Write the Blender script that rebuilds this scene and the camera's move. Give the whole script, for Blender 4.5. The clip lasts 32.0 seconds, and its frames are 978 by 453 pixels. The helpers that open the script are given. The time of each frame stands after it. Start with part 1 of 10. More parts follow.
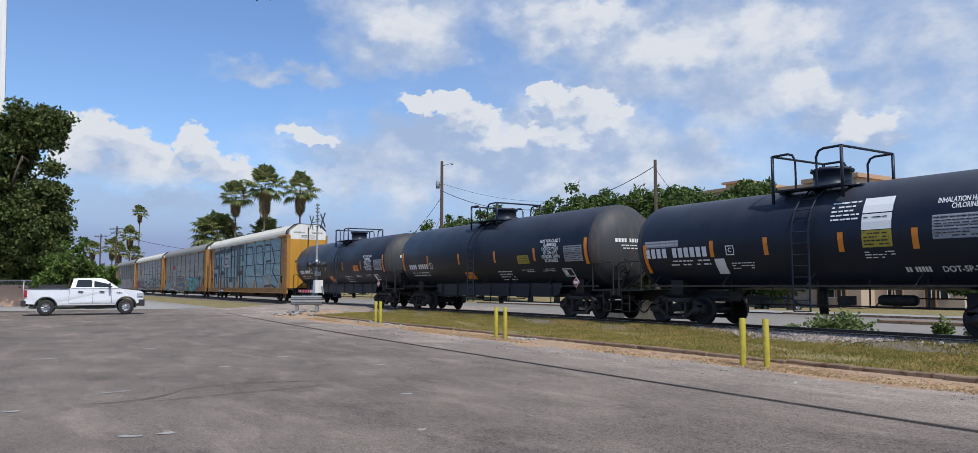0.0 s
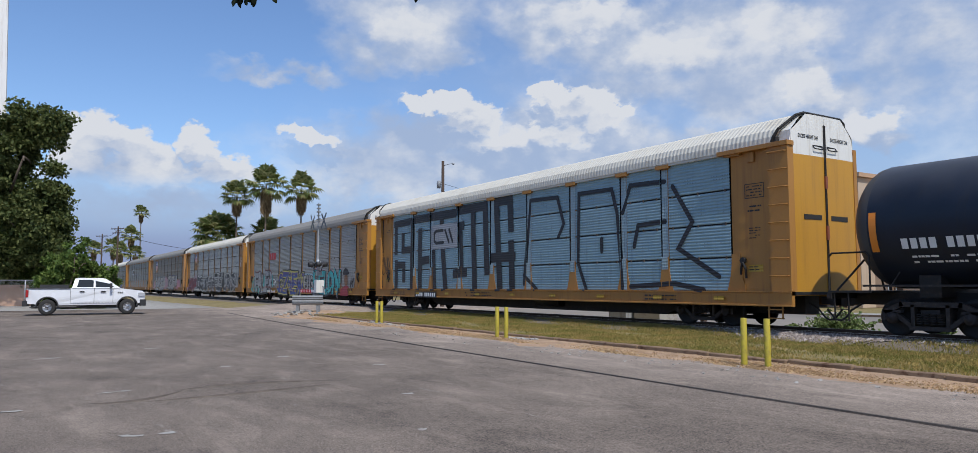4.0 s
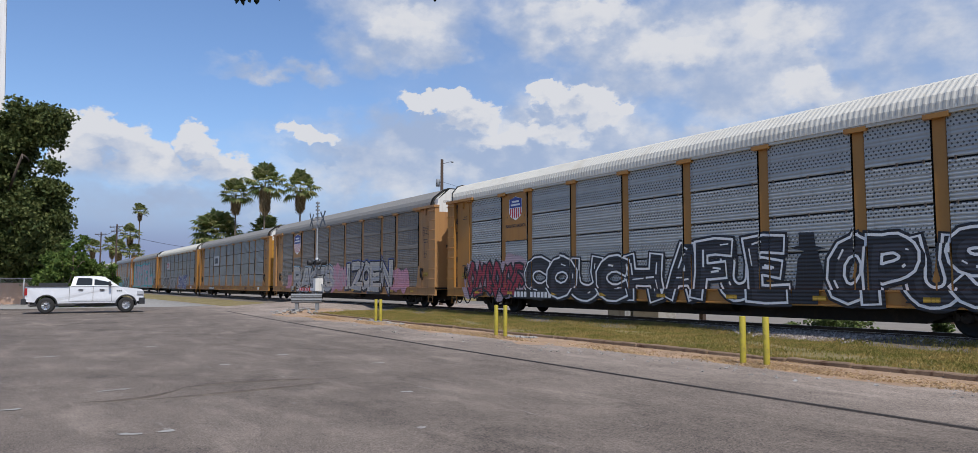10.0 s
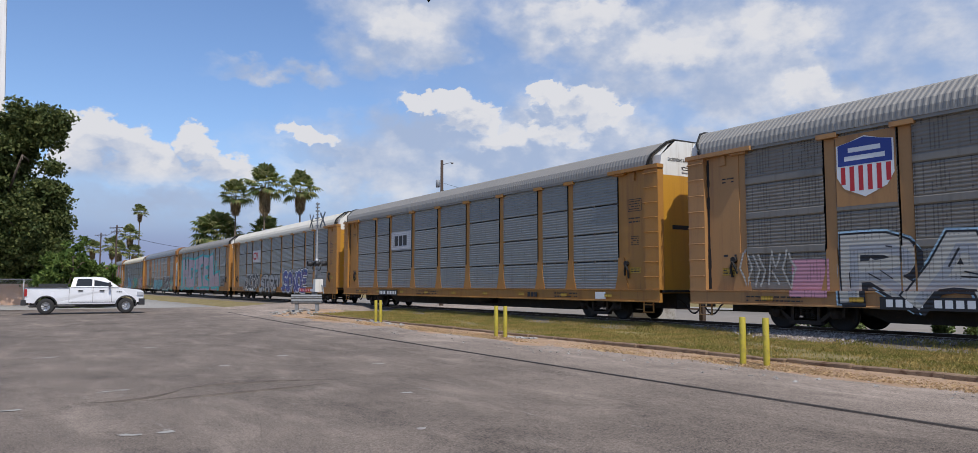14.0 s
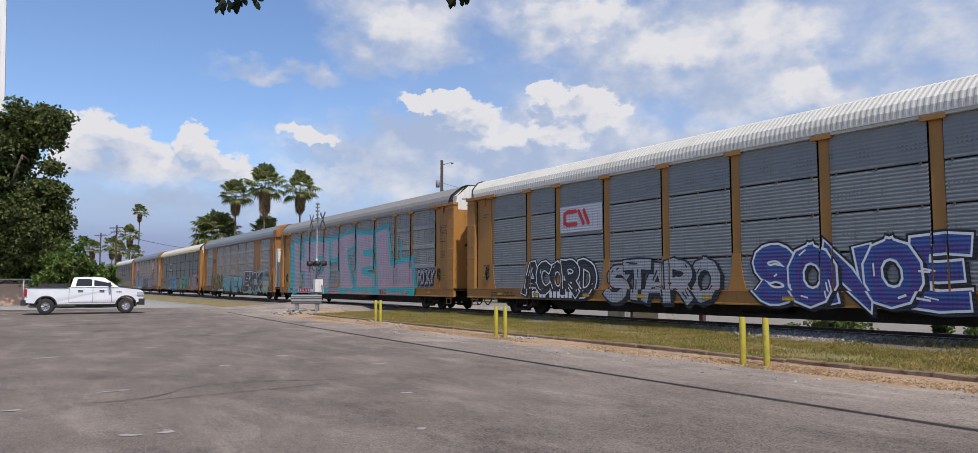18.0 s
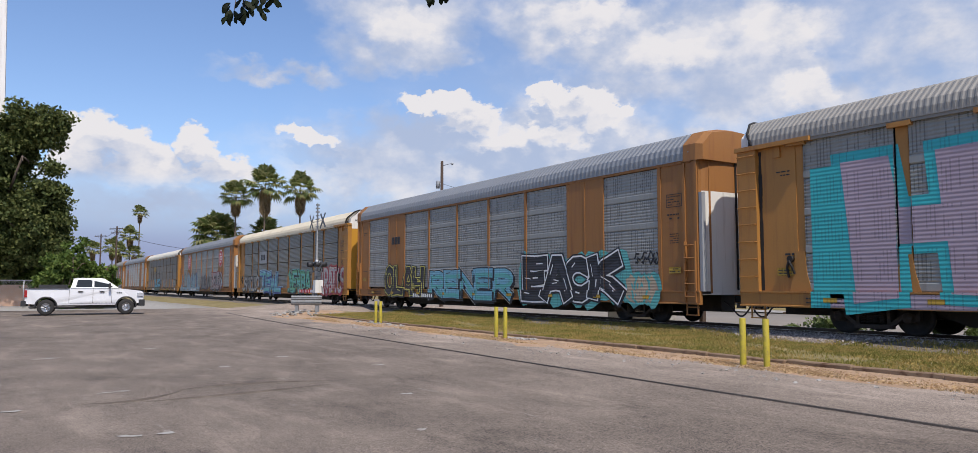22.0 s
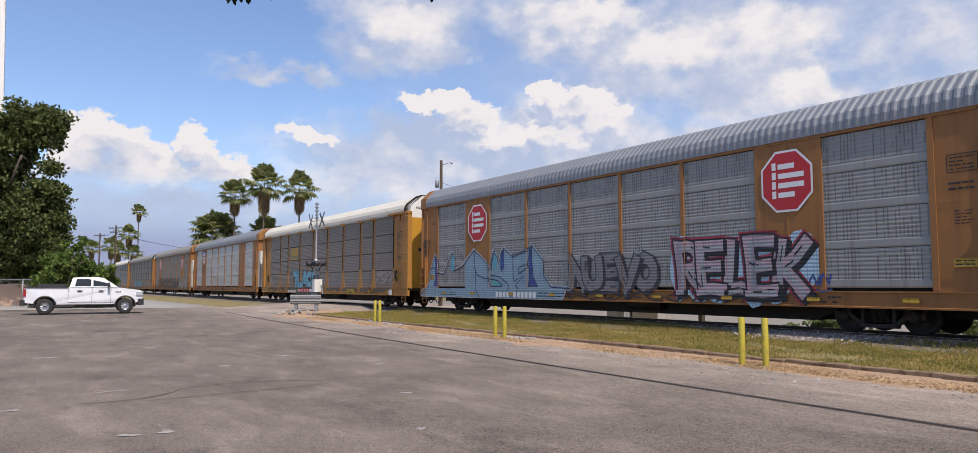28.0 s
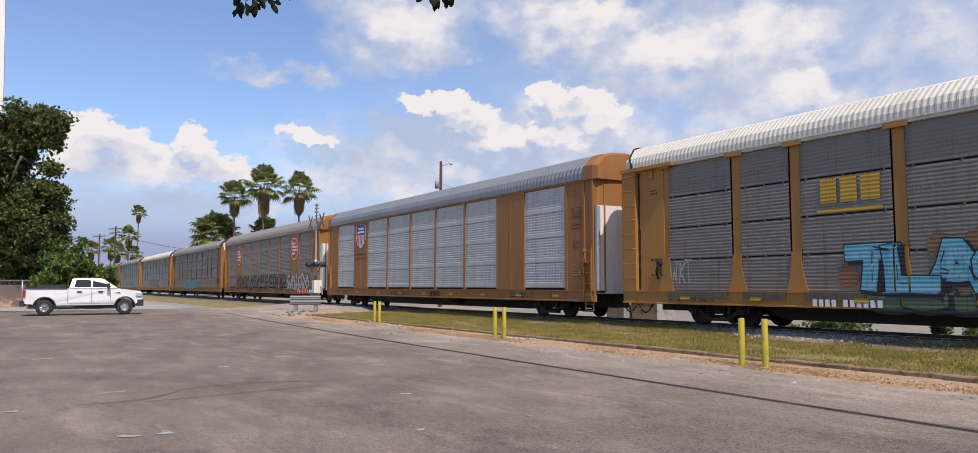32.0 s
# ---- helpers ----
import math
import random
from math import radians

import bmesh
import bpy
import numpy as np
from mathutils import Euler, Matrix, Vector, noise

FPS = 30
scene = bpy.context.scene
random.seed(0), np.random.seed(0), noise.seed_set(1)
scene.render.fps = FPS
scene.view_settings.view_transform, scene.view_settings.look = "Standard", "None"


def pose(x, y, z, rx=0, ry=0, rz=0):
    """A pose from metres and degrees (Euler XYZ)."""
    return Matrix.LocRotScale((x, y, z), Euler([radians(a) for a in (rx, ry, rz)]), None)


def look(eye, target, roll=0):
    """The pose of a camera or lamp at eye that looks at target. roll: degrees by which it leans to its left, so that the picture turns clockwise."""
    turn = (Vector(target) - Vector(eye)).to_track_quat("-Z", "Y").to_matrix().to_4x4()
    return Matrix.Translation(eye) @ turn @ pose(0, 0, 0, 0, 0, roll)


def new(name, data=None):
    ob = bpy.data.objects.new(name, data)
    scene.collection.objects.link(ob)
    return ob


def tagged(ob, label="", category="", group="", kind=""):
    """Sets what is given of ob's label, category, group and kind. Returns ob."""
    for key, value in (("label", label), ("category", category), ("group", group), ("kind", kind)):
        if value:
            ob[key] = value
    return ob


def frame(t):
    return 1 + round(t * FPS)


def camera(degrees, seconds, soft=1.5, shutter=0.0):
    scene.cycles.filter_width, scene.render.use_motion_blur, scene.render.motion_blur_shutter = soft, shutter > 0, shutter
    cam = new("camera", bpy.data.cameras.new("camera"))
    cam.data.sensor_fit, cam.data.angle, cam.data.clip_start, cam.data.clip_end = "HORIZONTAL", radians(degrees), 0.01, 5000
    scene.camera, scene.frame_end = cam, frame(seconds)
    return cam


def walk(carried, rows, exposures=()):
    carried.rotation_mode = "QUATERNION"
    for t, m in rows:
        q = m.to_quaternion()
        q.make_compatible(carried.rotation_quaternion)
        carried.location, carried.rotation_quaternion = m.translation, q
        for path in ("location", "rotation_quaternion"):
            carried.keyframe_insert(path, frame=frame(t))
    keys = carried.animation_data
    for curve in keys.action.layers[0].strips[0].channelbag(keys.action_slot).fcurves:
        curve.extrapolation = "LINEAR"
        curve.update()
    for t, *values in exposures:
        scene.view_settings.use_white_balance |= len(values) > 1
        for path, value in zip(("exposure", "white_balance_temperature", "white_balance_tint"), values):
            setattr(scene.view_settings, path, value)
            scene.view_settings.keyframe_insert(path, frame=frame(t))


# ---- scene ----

# The track runs along X; the camera stands at the origin on the parking lot, 1.6 m up.
FOCAL = 1200.0 / 784.0          # focal length over half the picture's width
TURN = 32.31                    # degrees between the view axis and the track
TILT = 4.48                     # degrees upwards
EYE = Vector((0.0, 0.0, 1.6))
cam = camera(2 * math.degrees(math.atan(1 / FOCAL)), 32.0, soft=0.55)


def aim(dx, dy):
    """The camera's pose, with the small shake of the hand as shifts of the view in 1/1200 rad."""
    yaw = radians(TURN) - dx / 1200.0
    tilt = radians(TILT) + dy / 1200.0
    way = Vector((-math.cos(yaw) * math.cos(tilt), math.sin(yaw) * math.cos(tilt), math.sin(tilt)))
    return look(EYE, EYE + way)


walk(cam, [
    (0, aim(-0.0, 1.6)), (0.5, aim(-0.2, -0.1)), (1, aim(-0.5, 0.0)), (1.5, aim(-0.0, 1.3)),
    (2, aim(1.4, 1.5)), (2.5, aim(1.0, 1.5)), (3, aim(0.5, -0.1)), (3.5, aim(1.3, 1.5)),
    (5.5, aim(2.9, -0.1)), (6, aim(3.0, -0.1)), (6.5, aim(3.0, -0.1)), (7, aim(3.0, 1.3)),
    (7.5, aim(1.6, -0.1)), (8, aim(1.5, -1.4)), (8.5, aim(1.4, -0.1)), (9, aim(1.9, -1.4)),
    (9.5, aim(1.2, -1.6)), (10, aim(0.1, -1.5)), (10.5, aim(1.5, -0.1)), (11, aim(1.4, -1.7)),
    (11.5, aim(-0.0, -0.1)), (12, aim(0.0, 1.4)), (12.5, aim(-0.5, -0.2)), (13, aim(-1.4, -0.1)),
    (13.5, aim(-0.1, 0.2)), (14, aim(-0.0, -0.1)), (14.5, aim(0.6, 1.7)), (16.5, aim(0.5, 1.3)),
    (17, aim(-0.0, -1.9)), (17.5, aim(0.2, -1.7)), (18, aim(-0.1, 0.0)), (18.5, aim(-0.3, 1.4)),
    (19, aim(-0.1, -0.1)), (19.5, aim(-0.1, -0.1)), (20, aim(-0.5, -0.1)), (20.5, aim(0.0, -0.1)),
    (21, aim(-0.1, 0.2)), (21.5, aim(-0.1, 1.5)), (22, aim(0.1, 1.5)), (22.5, aim(0.6, -1.6)),
    (23, aim(1.4, 0.0)), (23.5, aim(-0.1, 1.5)), (24, aim(-0.1, 1.4)), (24.5, aim(0.0, 1.5)),
    (25, aim(-0.1, 0.1)), (25.5, aim(0.6, -0.1)), (27.5, aim(-0.9, -0.1)), (28, aim(-1.2, 0.2)),
    (28.5, aim(-0.9, -0.1)), (29, aim(-0.9, -1.0)), (29.5, aim(-2.4, 2.1)), (30, aim(-2.0, 1.6)),
    (30.5, aim(-2.0, 1.6)), (31, aim(-1.7, 0.6)), (31.5, aim(-2.5, 1.6)), (32, aim(-1.6, 1.6))],
    exposures=((0.0, -0.06, 6150, 10), (6.0, -0.16, 6220, 11), (13.0, -0.12, 6350, 12), (20.0, 0.0, 6550, 13.5), (26.0, 0.10, 6780, 15), (32.0, 0.12, 6850, 16)))

# ---- sky, clouds and sun ----
SUN_EL, SUN_AZ = 55.0, -9.0     # degrees; the azimuth is counted from +X towards +Y
world = bpy.data.worlds.new("sky")
scene.world = world
world.use_nodes = True


def nodes_of(tree, fresh=True):
    """Short hands for building a node tree."""
    if fresh:
        tree.nodes.clear()

    def add(kind, data_type=None, blend_type=None, interpolation_type=None):
        n = tree.nodes.new(kind)
        if data_type:
            n.data_type = data_type
        if blend_type:
            n.blend_type = blend_type
        if interpolation_type:
            n.interpolation_type = interpolation_type
        return n

    def math_node(op, a, b=None, c=None, clamp=False):
        n = tree.nodes.new("ShaderNodeMath")
        n.operation, n.use_clamp = op, clamp
        for i, v in enumerate((a, b, c)):
            if v is None:
                continue
            if isinstance(v, (int, float)):
                n.inputs[i].default_value = v
            else:
                tree.links.new(v, n.inputs[i])
        return n.outputs[0]

    def join(a, b):
        tree.links.new(a, b)
    return add, math_node, join


def smooth(add, join, value, lo, hi):
    n = add("ShaderNodeMapRange", interpolation_type="SMOOTHSTEP")
    n.inputs["From Min"].default_value, n.inputs["From Max"].default_value = lo, hi
    join(value, n.inputs["Value"])
    return n.outputs[0]


# clouds: azimuth to the right of the view axis, height, half width, half height (degrees), weight
HEAPED = (
    (23.6, 13.4, 2.7, 2.3, 1.1), (26.9, 10.6, 2.5, 1.4, 1.1), (21.7, 17.4, 3.6, 2.7, 0.9), (-6.8, 18.6, 3.9, 2.5, 0.8), (7.1, 19.2, 5.0, 2.3, 0.8), (14.2, 17.1, 5.5, 2.3, 0.7),
    (-27.6, 10.1, 2.7, 1.9, 2), (-28.8, 8.2, 2.7, 2.5, 2), (-21.6, 10.0, 1.9, 1.8, 2), (-20.3, 8.2, 3.2, 1.8, 2), (-24.6, 7.9, 5.5, 2.3, 2),
    (-26.0, 9.6, 2.3, 1.8, 1.8), (-29.9, 6.9, 2.7, 1.6, 1.8), (-13.7, 11.1, 2.0, 0.7, 1.8), (6.8, 13.7, 3.0, 1.8, 2.2), (4.3, 14.2, 1.6, 1.2, 2.2),
    (9.0, 12.5, 2.0, 1.5, 2), (5.8, 11.5, 4.1, 1.5, 1.6), (-4.5, 13.9, 2.8, 0.9, 1.8), (-2.1, 12.8, 3.6, 1.5, 1.6),
    (0.8, 11.2, 3.6, 1.4, 1.4))
VEILED = (
    (-6.9, 8.9, 7.7, 3.2, 0.9), (1.7, 9.3, 9.1, 3.6, 1), (9.4, 9.1, 7.7, 3.2, 0.9), (4.6, 12.0, 6.8, 2.3, 0.8), (-4.1, 11.4, 6.4, 2.4, 1.1), (5.0, 10.6, 6.0, 2.4, 1.1), (19.0, 14.7, 5.9, 3.2, 1),
    (-16.7, 15.3, 3.2, 0.4, 0.5), (-13.6, 15.5, 2.1, 0.6, 0.6), (-18.3, 15.7, 1.8, 0.4, 0.4), (-6.3, 19.0, 4.8, 2.8, 0.95), (-9.6, 17.3, 2.7, 1.6, 0.7),
    (-3.8, 17.1, 2.7, 1.6, 0.8), (-7.0, 20.5, 5.5, 1.8, 0.8), (4.7, 19.3, 5.0, 2.7, 0.95), (10.9, 17.9, 6.8, 3.4, 1), (16.9, 17.9, 6.8, 3.4, 1),
    (21.1, 18.4, 4.5, 2.7, 1), (22.0, 14.9, 4.1, 2.7, 0.95), (25.2, 12.0, 3.2, 2.0, 0.9), (27.7, 10.0, 2.3, 1.2, 0.8), (10.9, 14.8, 6.4, 1.8, 0.6),
    (17.2, 14.0, 5.9, 2.0, 0.5), (-4.0, 8.7, 10.5, 2.8, 0.55), (8.4, 8.9, 9.6, 3.0, 0.6), (15.6, 10.2, 2.5, 1.6, 0.95), (14.0, 9.1, 5.5, 2.3, 0.6),
    (-24.1, 5.8, 9.1, 1.3, 0.5), (29.5, 14.4, 6.8, 4.1, 0.33), (32.1, 16.0, 4.1, 2.3, 0.4), (-10.7, 10.2, 4.1, 1.8, 0.5))


def build_sky():
    tree = world.node_tree
    add, m, join = nodes_of(tree)
    out, bg = add("ShaderNodeOutputWorld"), add("ShaderNodeBackground")
    sky = add("ShaderNodeTexSky")
    sky.sky_type, sky.sun_disc = "NISHITA", False
    sky.sun_elevation, sky.sun_rotation = radians(SUN_EL), radians(90.0 - SUN_AZ)
    sky.air_density, sky.dust_density, sky.ozone_density = 1.0, 0.5, 2.5
    coord = add("ShaderNodeTexCoord").outputs["Generated"]
    sep = add("ShaderNodeSeparateXYZ")
    join(coord, sep.inputs[0])
    x, y, z = sep.outputs
    a = radians(TURN)
    ahead = m("ADD", m("MULTIPLY", x, -math.cos(a)), m("MULTIPLY", y, math.sin(a)))
    right = m("ADD", m("MULTIPLY", x, math.sin(a)), m("MULTIPLY", y, math.cos(a)))
    az = m("MULTIPLY", m("ARCTAN2", right, ahead), 57.2958)
    el = m("MULTIPLY", m("ARCSINE", z), 57.2958)

    def texture(scale, detail, rough, offset):
        mp = add("ShaderNodeMapping")
        mp.inputs["Location"].default_value = offset
        mp.inputs["Scale"].default_value = (1, 1, 1.5)
        join(coord, mp.inputs["Vector"])
        n = add("ShaderNodeTexNoise")
        n.inputs["Scale"].default_value, n.inputs["Detail"].default_value = scale, detail
        n.inputs["Roughness"].default_value = rough
        join(mp.outputs[0], n.inputs["Vector"])
        return n.outputs[0]

    # billows: the clouds' outlines are bent by noise at two scales
    def bent(value, offset, offset2, big_, small_):
        one = m("MULTIPLY", m("SUBTRACT", texture(11.0, 3.0, 0.5, offset), 0.5), big_)
        two = m("MULTIPLY", m("SUBTRACT", texture(42.0, 4.0, 0.55, offset2), 0.5), small_)
        return m("ADD", value, m("ADD", one, two))

    def body(clouds, az_b, el_b, lift, round_):
        """The clouds' depth at a height above the looked-at place."""
        total = None
        for ca, ce, wa, we, weight in clouds:
            u = m("DIVIDE", m("SUBTRACT", az_b, ca), wa)
            v = m("DIVIDE", m("SUBTRACT", el_b, ce - lift), we)
            r = m("SQRT", m("ADD", m("MULTIPLY", u, u), m("MULTIPLY", v, v)))
            one = m("MULTIPLY", m("SUBTRACT", 1.0, r), weight)
            total = one if total is None else m("SMOOTH_MAX", total, one, round_)
        return m("MAXIMUM", total, -0.8)

    fluff = m("SUBTRACT", texture(20.0, 7.0, 0.55, (3.1, 1.7, 0.2)), 0.5)
    big = m("SUBTRACT", texture(6.0, 5.0, 0.55, (7.3, 0.7, 4.0)), 0.5)
    az_h, el_h = bent(az, (1.0, 2.0, 3.0), (4.0, 1.0, 2.0), 3.4, 2.6), bent(el, (9.0, 5.0, 7.0), (2.0, 8.0, 6.0), 3.0, 2.6)
    az_v, el_v = bent(az, (3.0, 6.0, 1.0), (5.0, 2.0, 9.0), 5.0, 2.2), bent(el, (4.0, 8.0, 2.0), (7.0, 3.0, 1.0), 4.0, 2.2)
    heap, over_heap = body(HEAPED, az_h, el_h, 0.0, 0.12), body(HEAPED, az_h, el_h, 1.2, 0.12)
    thin = m("ADD", body(VEILED, az_v, el_v, 0.0, 0.2), m("ADD", m("MULTIPLY", big, 1.1), m("MULTIPLY", fluff, 0.35)))
    low = m("SUBTRACT", 1.0, smooth(add, join, el, 2.0, 9.0))
    # heaped clouds dissolve into the haze at their feet
    foot = smooth(add, join, m("ADD", el, m("MULTIPLY", fluff, 1.2)), 5.6, 8.2)
    under = smooth(add, join, m("SUBTRACT", over_heap, heap), 0.0, 0.9)
    billow = m("ADD", heap, m("MULTIPLY", fluff, 0.42))
    # crisp tops, soft undersides
    belly = smooth(add, join, m("SUBTRACT", over_heap, heap), -0.15, 0.45)
    crisp = m("MULTIPLY", smooth(add, join, billow, -0.10, 0.34), m("SUBTRACT", 1.0, belly))
    solid = m("MULTIPLY", m("ADD", crisp, m("MULTIPLY", smooth(add, join, billow, -0.45, 1.3), belly)), foot)
    gauze = m("MULTIPLY", smooth(add, join, thin, -0.42, 0.52), 0.92)
    haze_far = m("MULTIPLY", smooth(add, join, m("ADD", texture(2.2, 6.0, 0.6, (0.5, 5.0, 1.0)), m("MULTIPLY", az, 0.010)), 0.34, 0.78), 0.55)
    alpha = m("MAXIMUM", m("MAXIMUM", solid, gauze), haze_far)
    rim = m("MULTIPLY", m("SUBTRACT", m("MINIMUM", heap, 0.6), m("MINIMUM", over_heap, 0.6)), 0.9)
    glow = m("ADD", m("MULTIPLY", rim, solid), m("ADD", m("MULTIPLY", solid, 0.26), m("SUBTRACT", m("ADD", m("MULTIPLY", big, 1.3), m("MULTIPLY", fluff, 1.9)), m("MULTIPLY", under, 0.35))))
    lit = smooth(add, join, m("SUBTRACT", m("ADD", glow, 0.40), m("MULTIPLY", low, 0.3)), 0.0, 1.1)
    shade = add("ShaderNodeMix", data_type="RGBA")
    shade.inputs["A"].default_value = (0.41, 0.50, 0.67, 1)
    shade.inputs["B"].default_value = (0.77, 0.78, 0.80, 1)
    join(lit, shade.inputs["Factor"])
    dim = add("ShaderNodeMix", data_type="RGBA", blend_type="MULTIPLY")
    dim.inputs["Factor"].default_value = 1.0
    dim.inputs["B"].default_value = (SKY * 0.92, SKY, SKY * 1.12, 1)
    join(sky.outputs[0], dim.inputs["A"])
    haze = add("ShaderNodeMix", data_type="RGBA")
    haze.inputs["B"].default_value = (0.255, 0.305, 0.52, 1)
    join(dim.outputs["Result"], haze.inputs["A"])
    join(m("MULTIPLY", low, 0.92), haze.inputs["Factor"])
    mix = add("ShaderNodeMix", data_type="RGBA")
    join(alpha, mix.inputs["Factor"])
    join(haze.outputs["Result"], mix.inputs["A"])
    join(shade.outputs["Result"], mix.inputs["B"])
    join(mix.outputs["Result"], bg.inputs["Color"])
    bg.inputs["Strength"].default_value = 1.0
    join(bg.outputs[0], out.inputs[0])


SKY = 0.14
build_sky()
sun = new("sun", bpy.data.lights.new("sun", "SUN"))
sun.data.energy, sun.data.angle, sun.data.color = 3.8, radians(0.6), (1.0, 0.95, 0.87)
sun.matrix_world = look((0, 0, 0), (-math.cos(radians(SUN_EL)) * math.cos(radians(SUN_AZ)),
                                    -math.cos(radians(SUN_EL)) * math.sin(radians(SUN_AZ)), -math.sin(radians(SUN_EL))))

# ---- materials ----
def mat(name, base, rough=0.6, metal=0.0, var=0.25, scale=3.0, fine=45.0, bump=0.1, dirt=None, dirt_amount=0.4, streak=False, world_space=False, spec=0.5):
    """A painted or natural surface: colour that varies at two scales, stains of a second colour, fine relief."""
    material = bpy.data.materials.new(name)
    material.use_nodes = True
    tree = material.node_tree
    add, m, join = nodes_of(tree)
    out, shader = add("ShaderNodeOutputMaterial"), add("ShaderNodeBsdfPrincipled")
    join(shader.outputs[0], out.inputs[0])
    coord = add("ShaderNodeNewGeometry").outputs["Position"] if world_space else add("ShaderNodeTexCoord").outputs["Object"]

    def tex(s, detail, stretch=(1, 1, 1), rough_=0.55):
        mp = add("ShaderNodeMapping")
        mp.inputs["Scale"].default_value = stretch
        join(coord, mp.inputs["Vector"])
        n = add("ShaderNodeTexNoise")
        n.inputs["Scale"].default_value, n.inputs["Detail"].default_value, n.inputs["Roughness"].default_value = s, detail, rough_
        join(mp.outputs[0], n.inputs["Vector"])
        return n.outputs[0]
    coarse, grain = tex(scale, 5.0), tex(fine, 3.0)
    tone = m("ADD", m("MULTIPLY", m("SUBTRACT", coarse, 0.5), 2 * var), m("MULTIPLY", m("SUBTRACT", grain, 0.5), var))
    value = add("ShaderNodeHueSaturation")
    value.inputs["Color"].default_value = (*base, 1)
    join(m("ADD", tone, 1.0), value.inputs["Value"])
    colour = value.outputs[0]
    if dirt:
        mix = add("ShaderNodeMix", data_type="RGBA")
        mix.inputs["B"].default_value = (*dirt, 1)
        stains = tex(scale * 1.7, 6.0, (3.0, 3.0, 0.22) if streak else (1, 1, 1), 0.65)
        join(m("MULTIPLY", smooth(add, join, stains, 0.48, 0.74), dirt_amount * 1.6, clamp=True), mix.inputs["Factor"])
        join(colour, mix.inputs["A"])
        colour = mix.outputs["Result"]
    join(colour, shader.inputs["Base Color"])
    join(m("ADD", m("MULTIPLY", m("SUBTRACT", coarse, 0.5), 0.3), rough, clamp=True), shader.inputs["Roughness"])
    shader.inputs["Metallic"].default_value = metal
    shader.inputs["Specular IOR Level"].default_value = spec
    if bump:
        b = add("ShaderNodeBump")
        b.inputs["Strength"].default_value, b.inputs["Distance"].default_value = bump, 0.02
        join(grain, b.inputs["Height"])
        join(b.outputs[0], shader.inputs["Normal"])
    return material


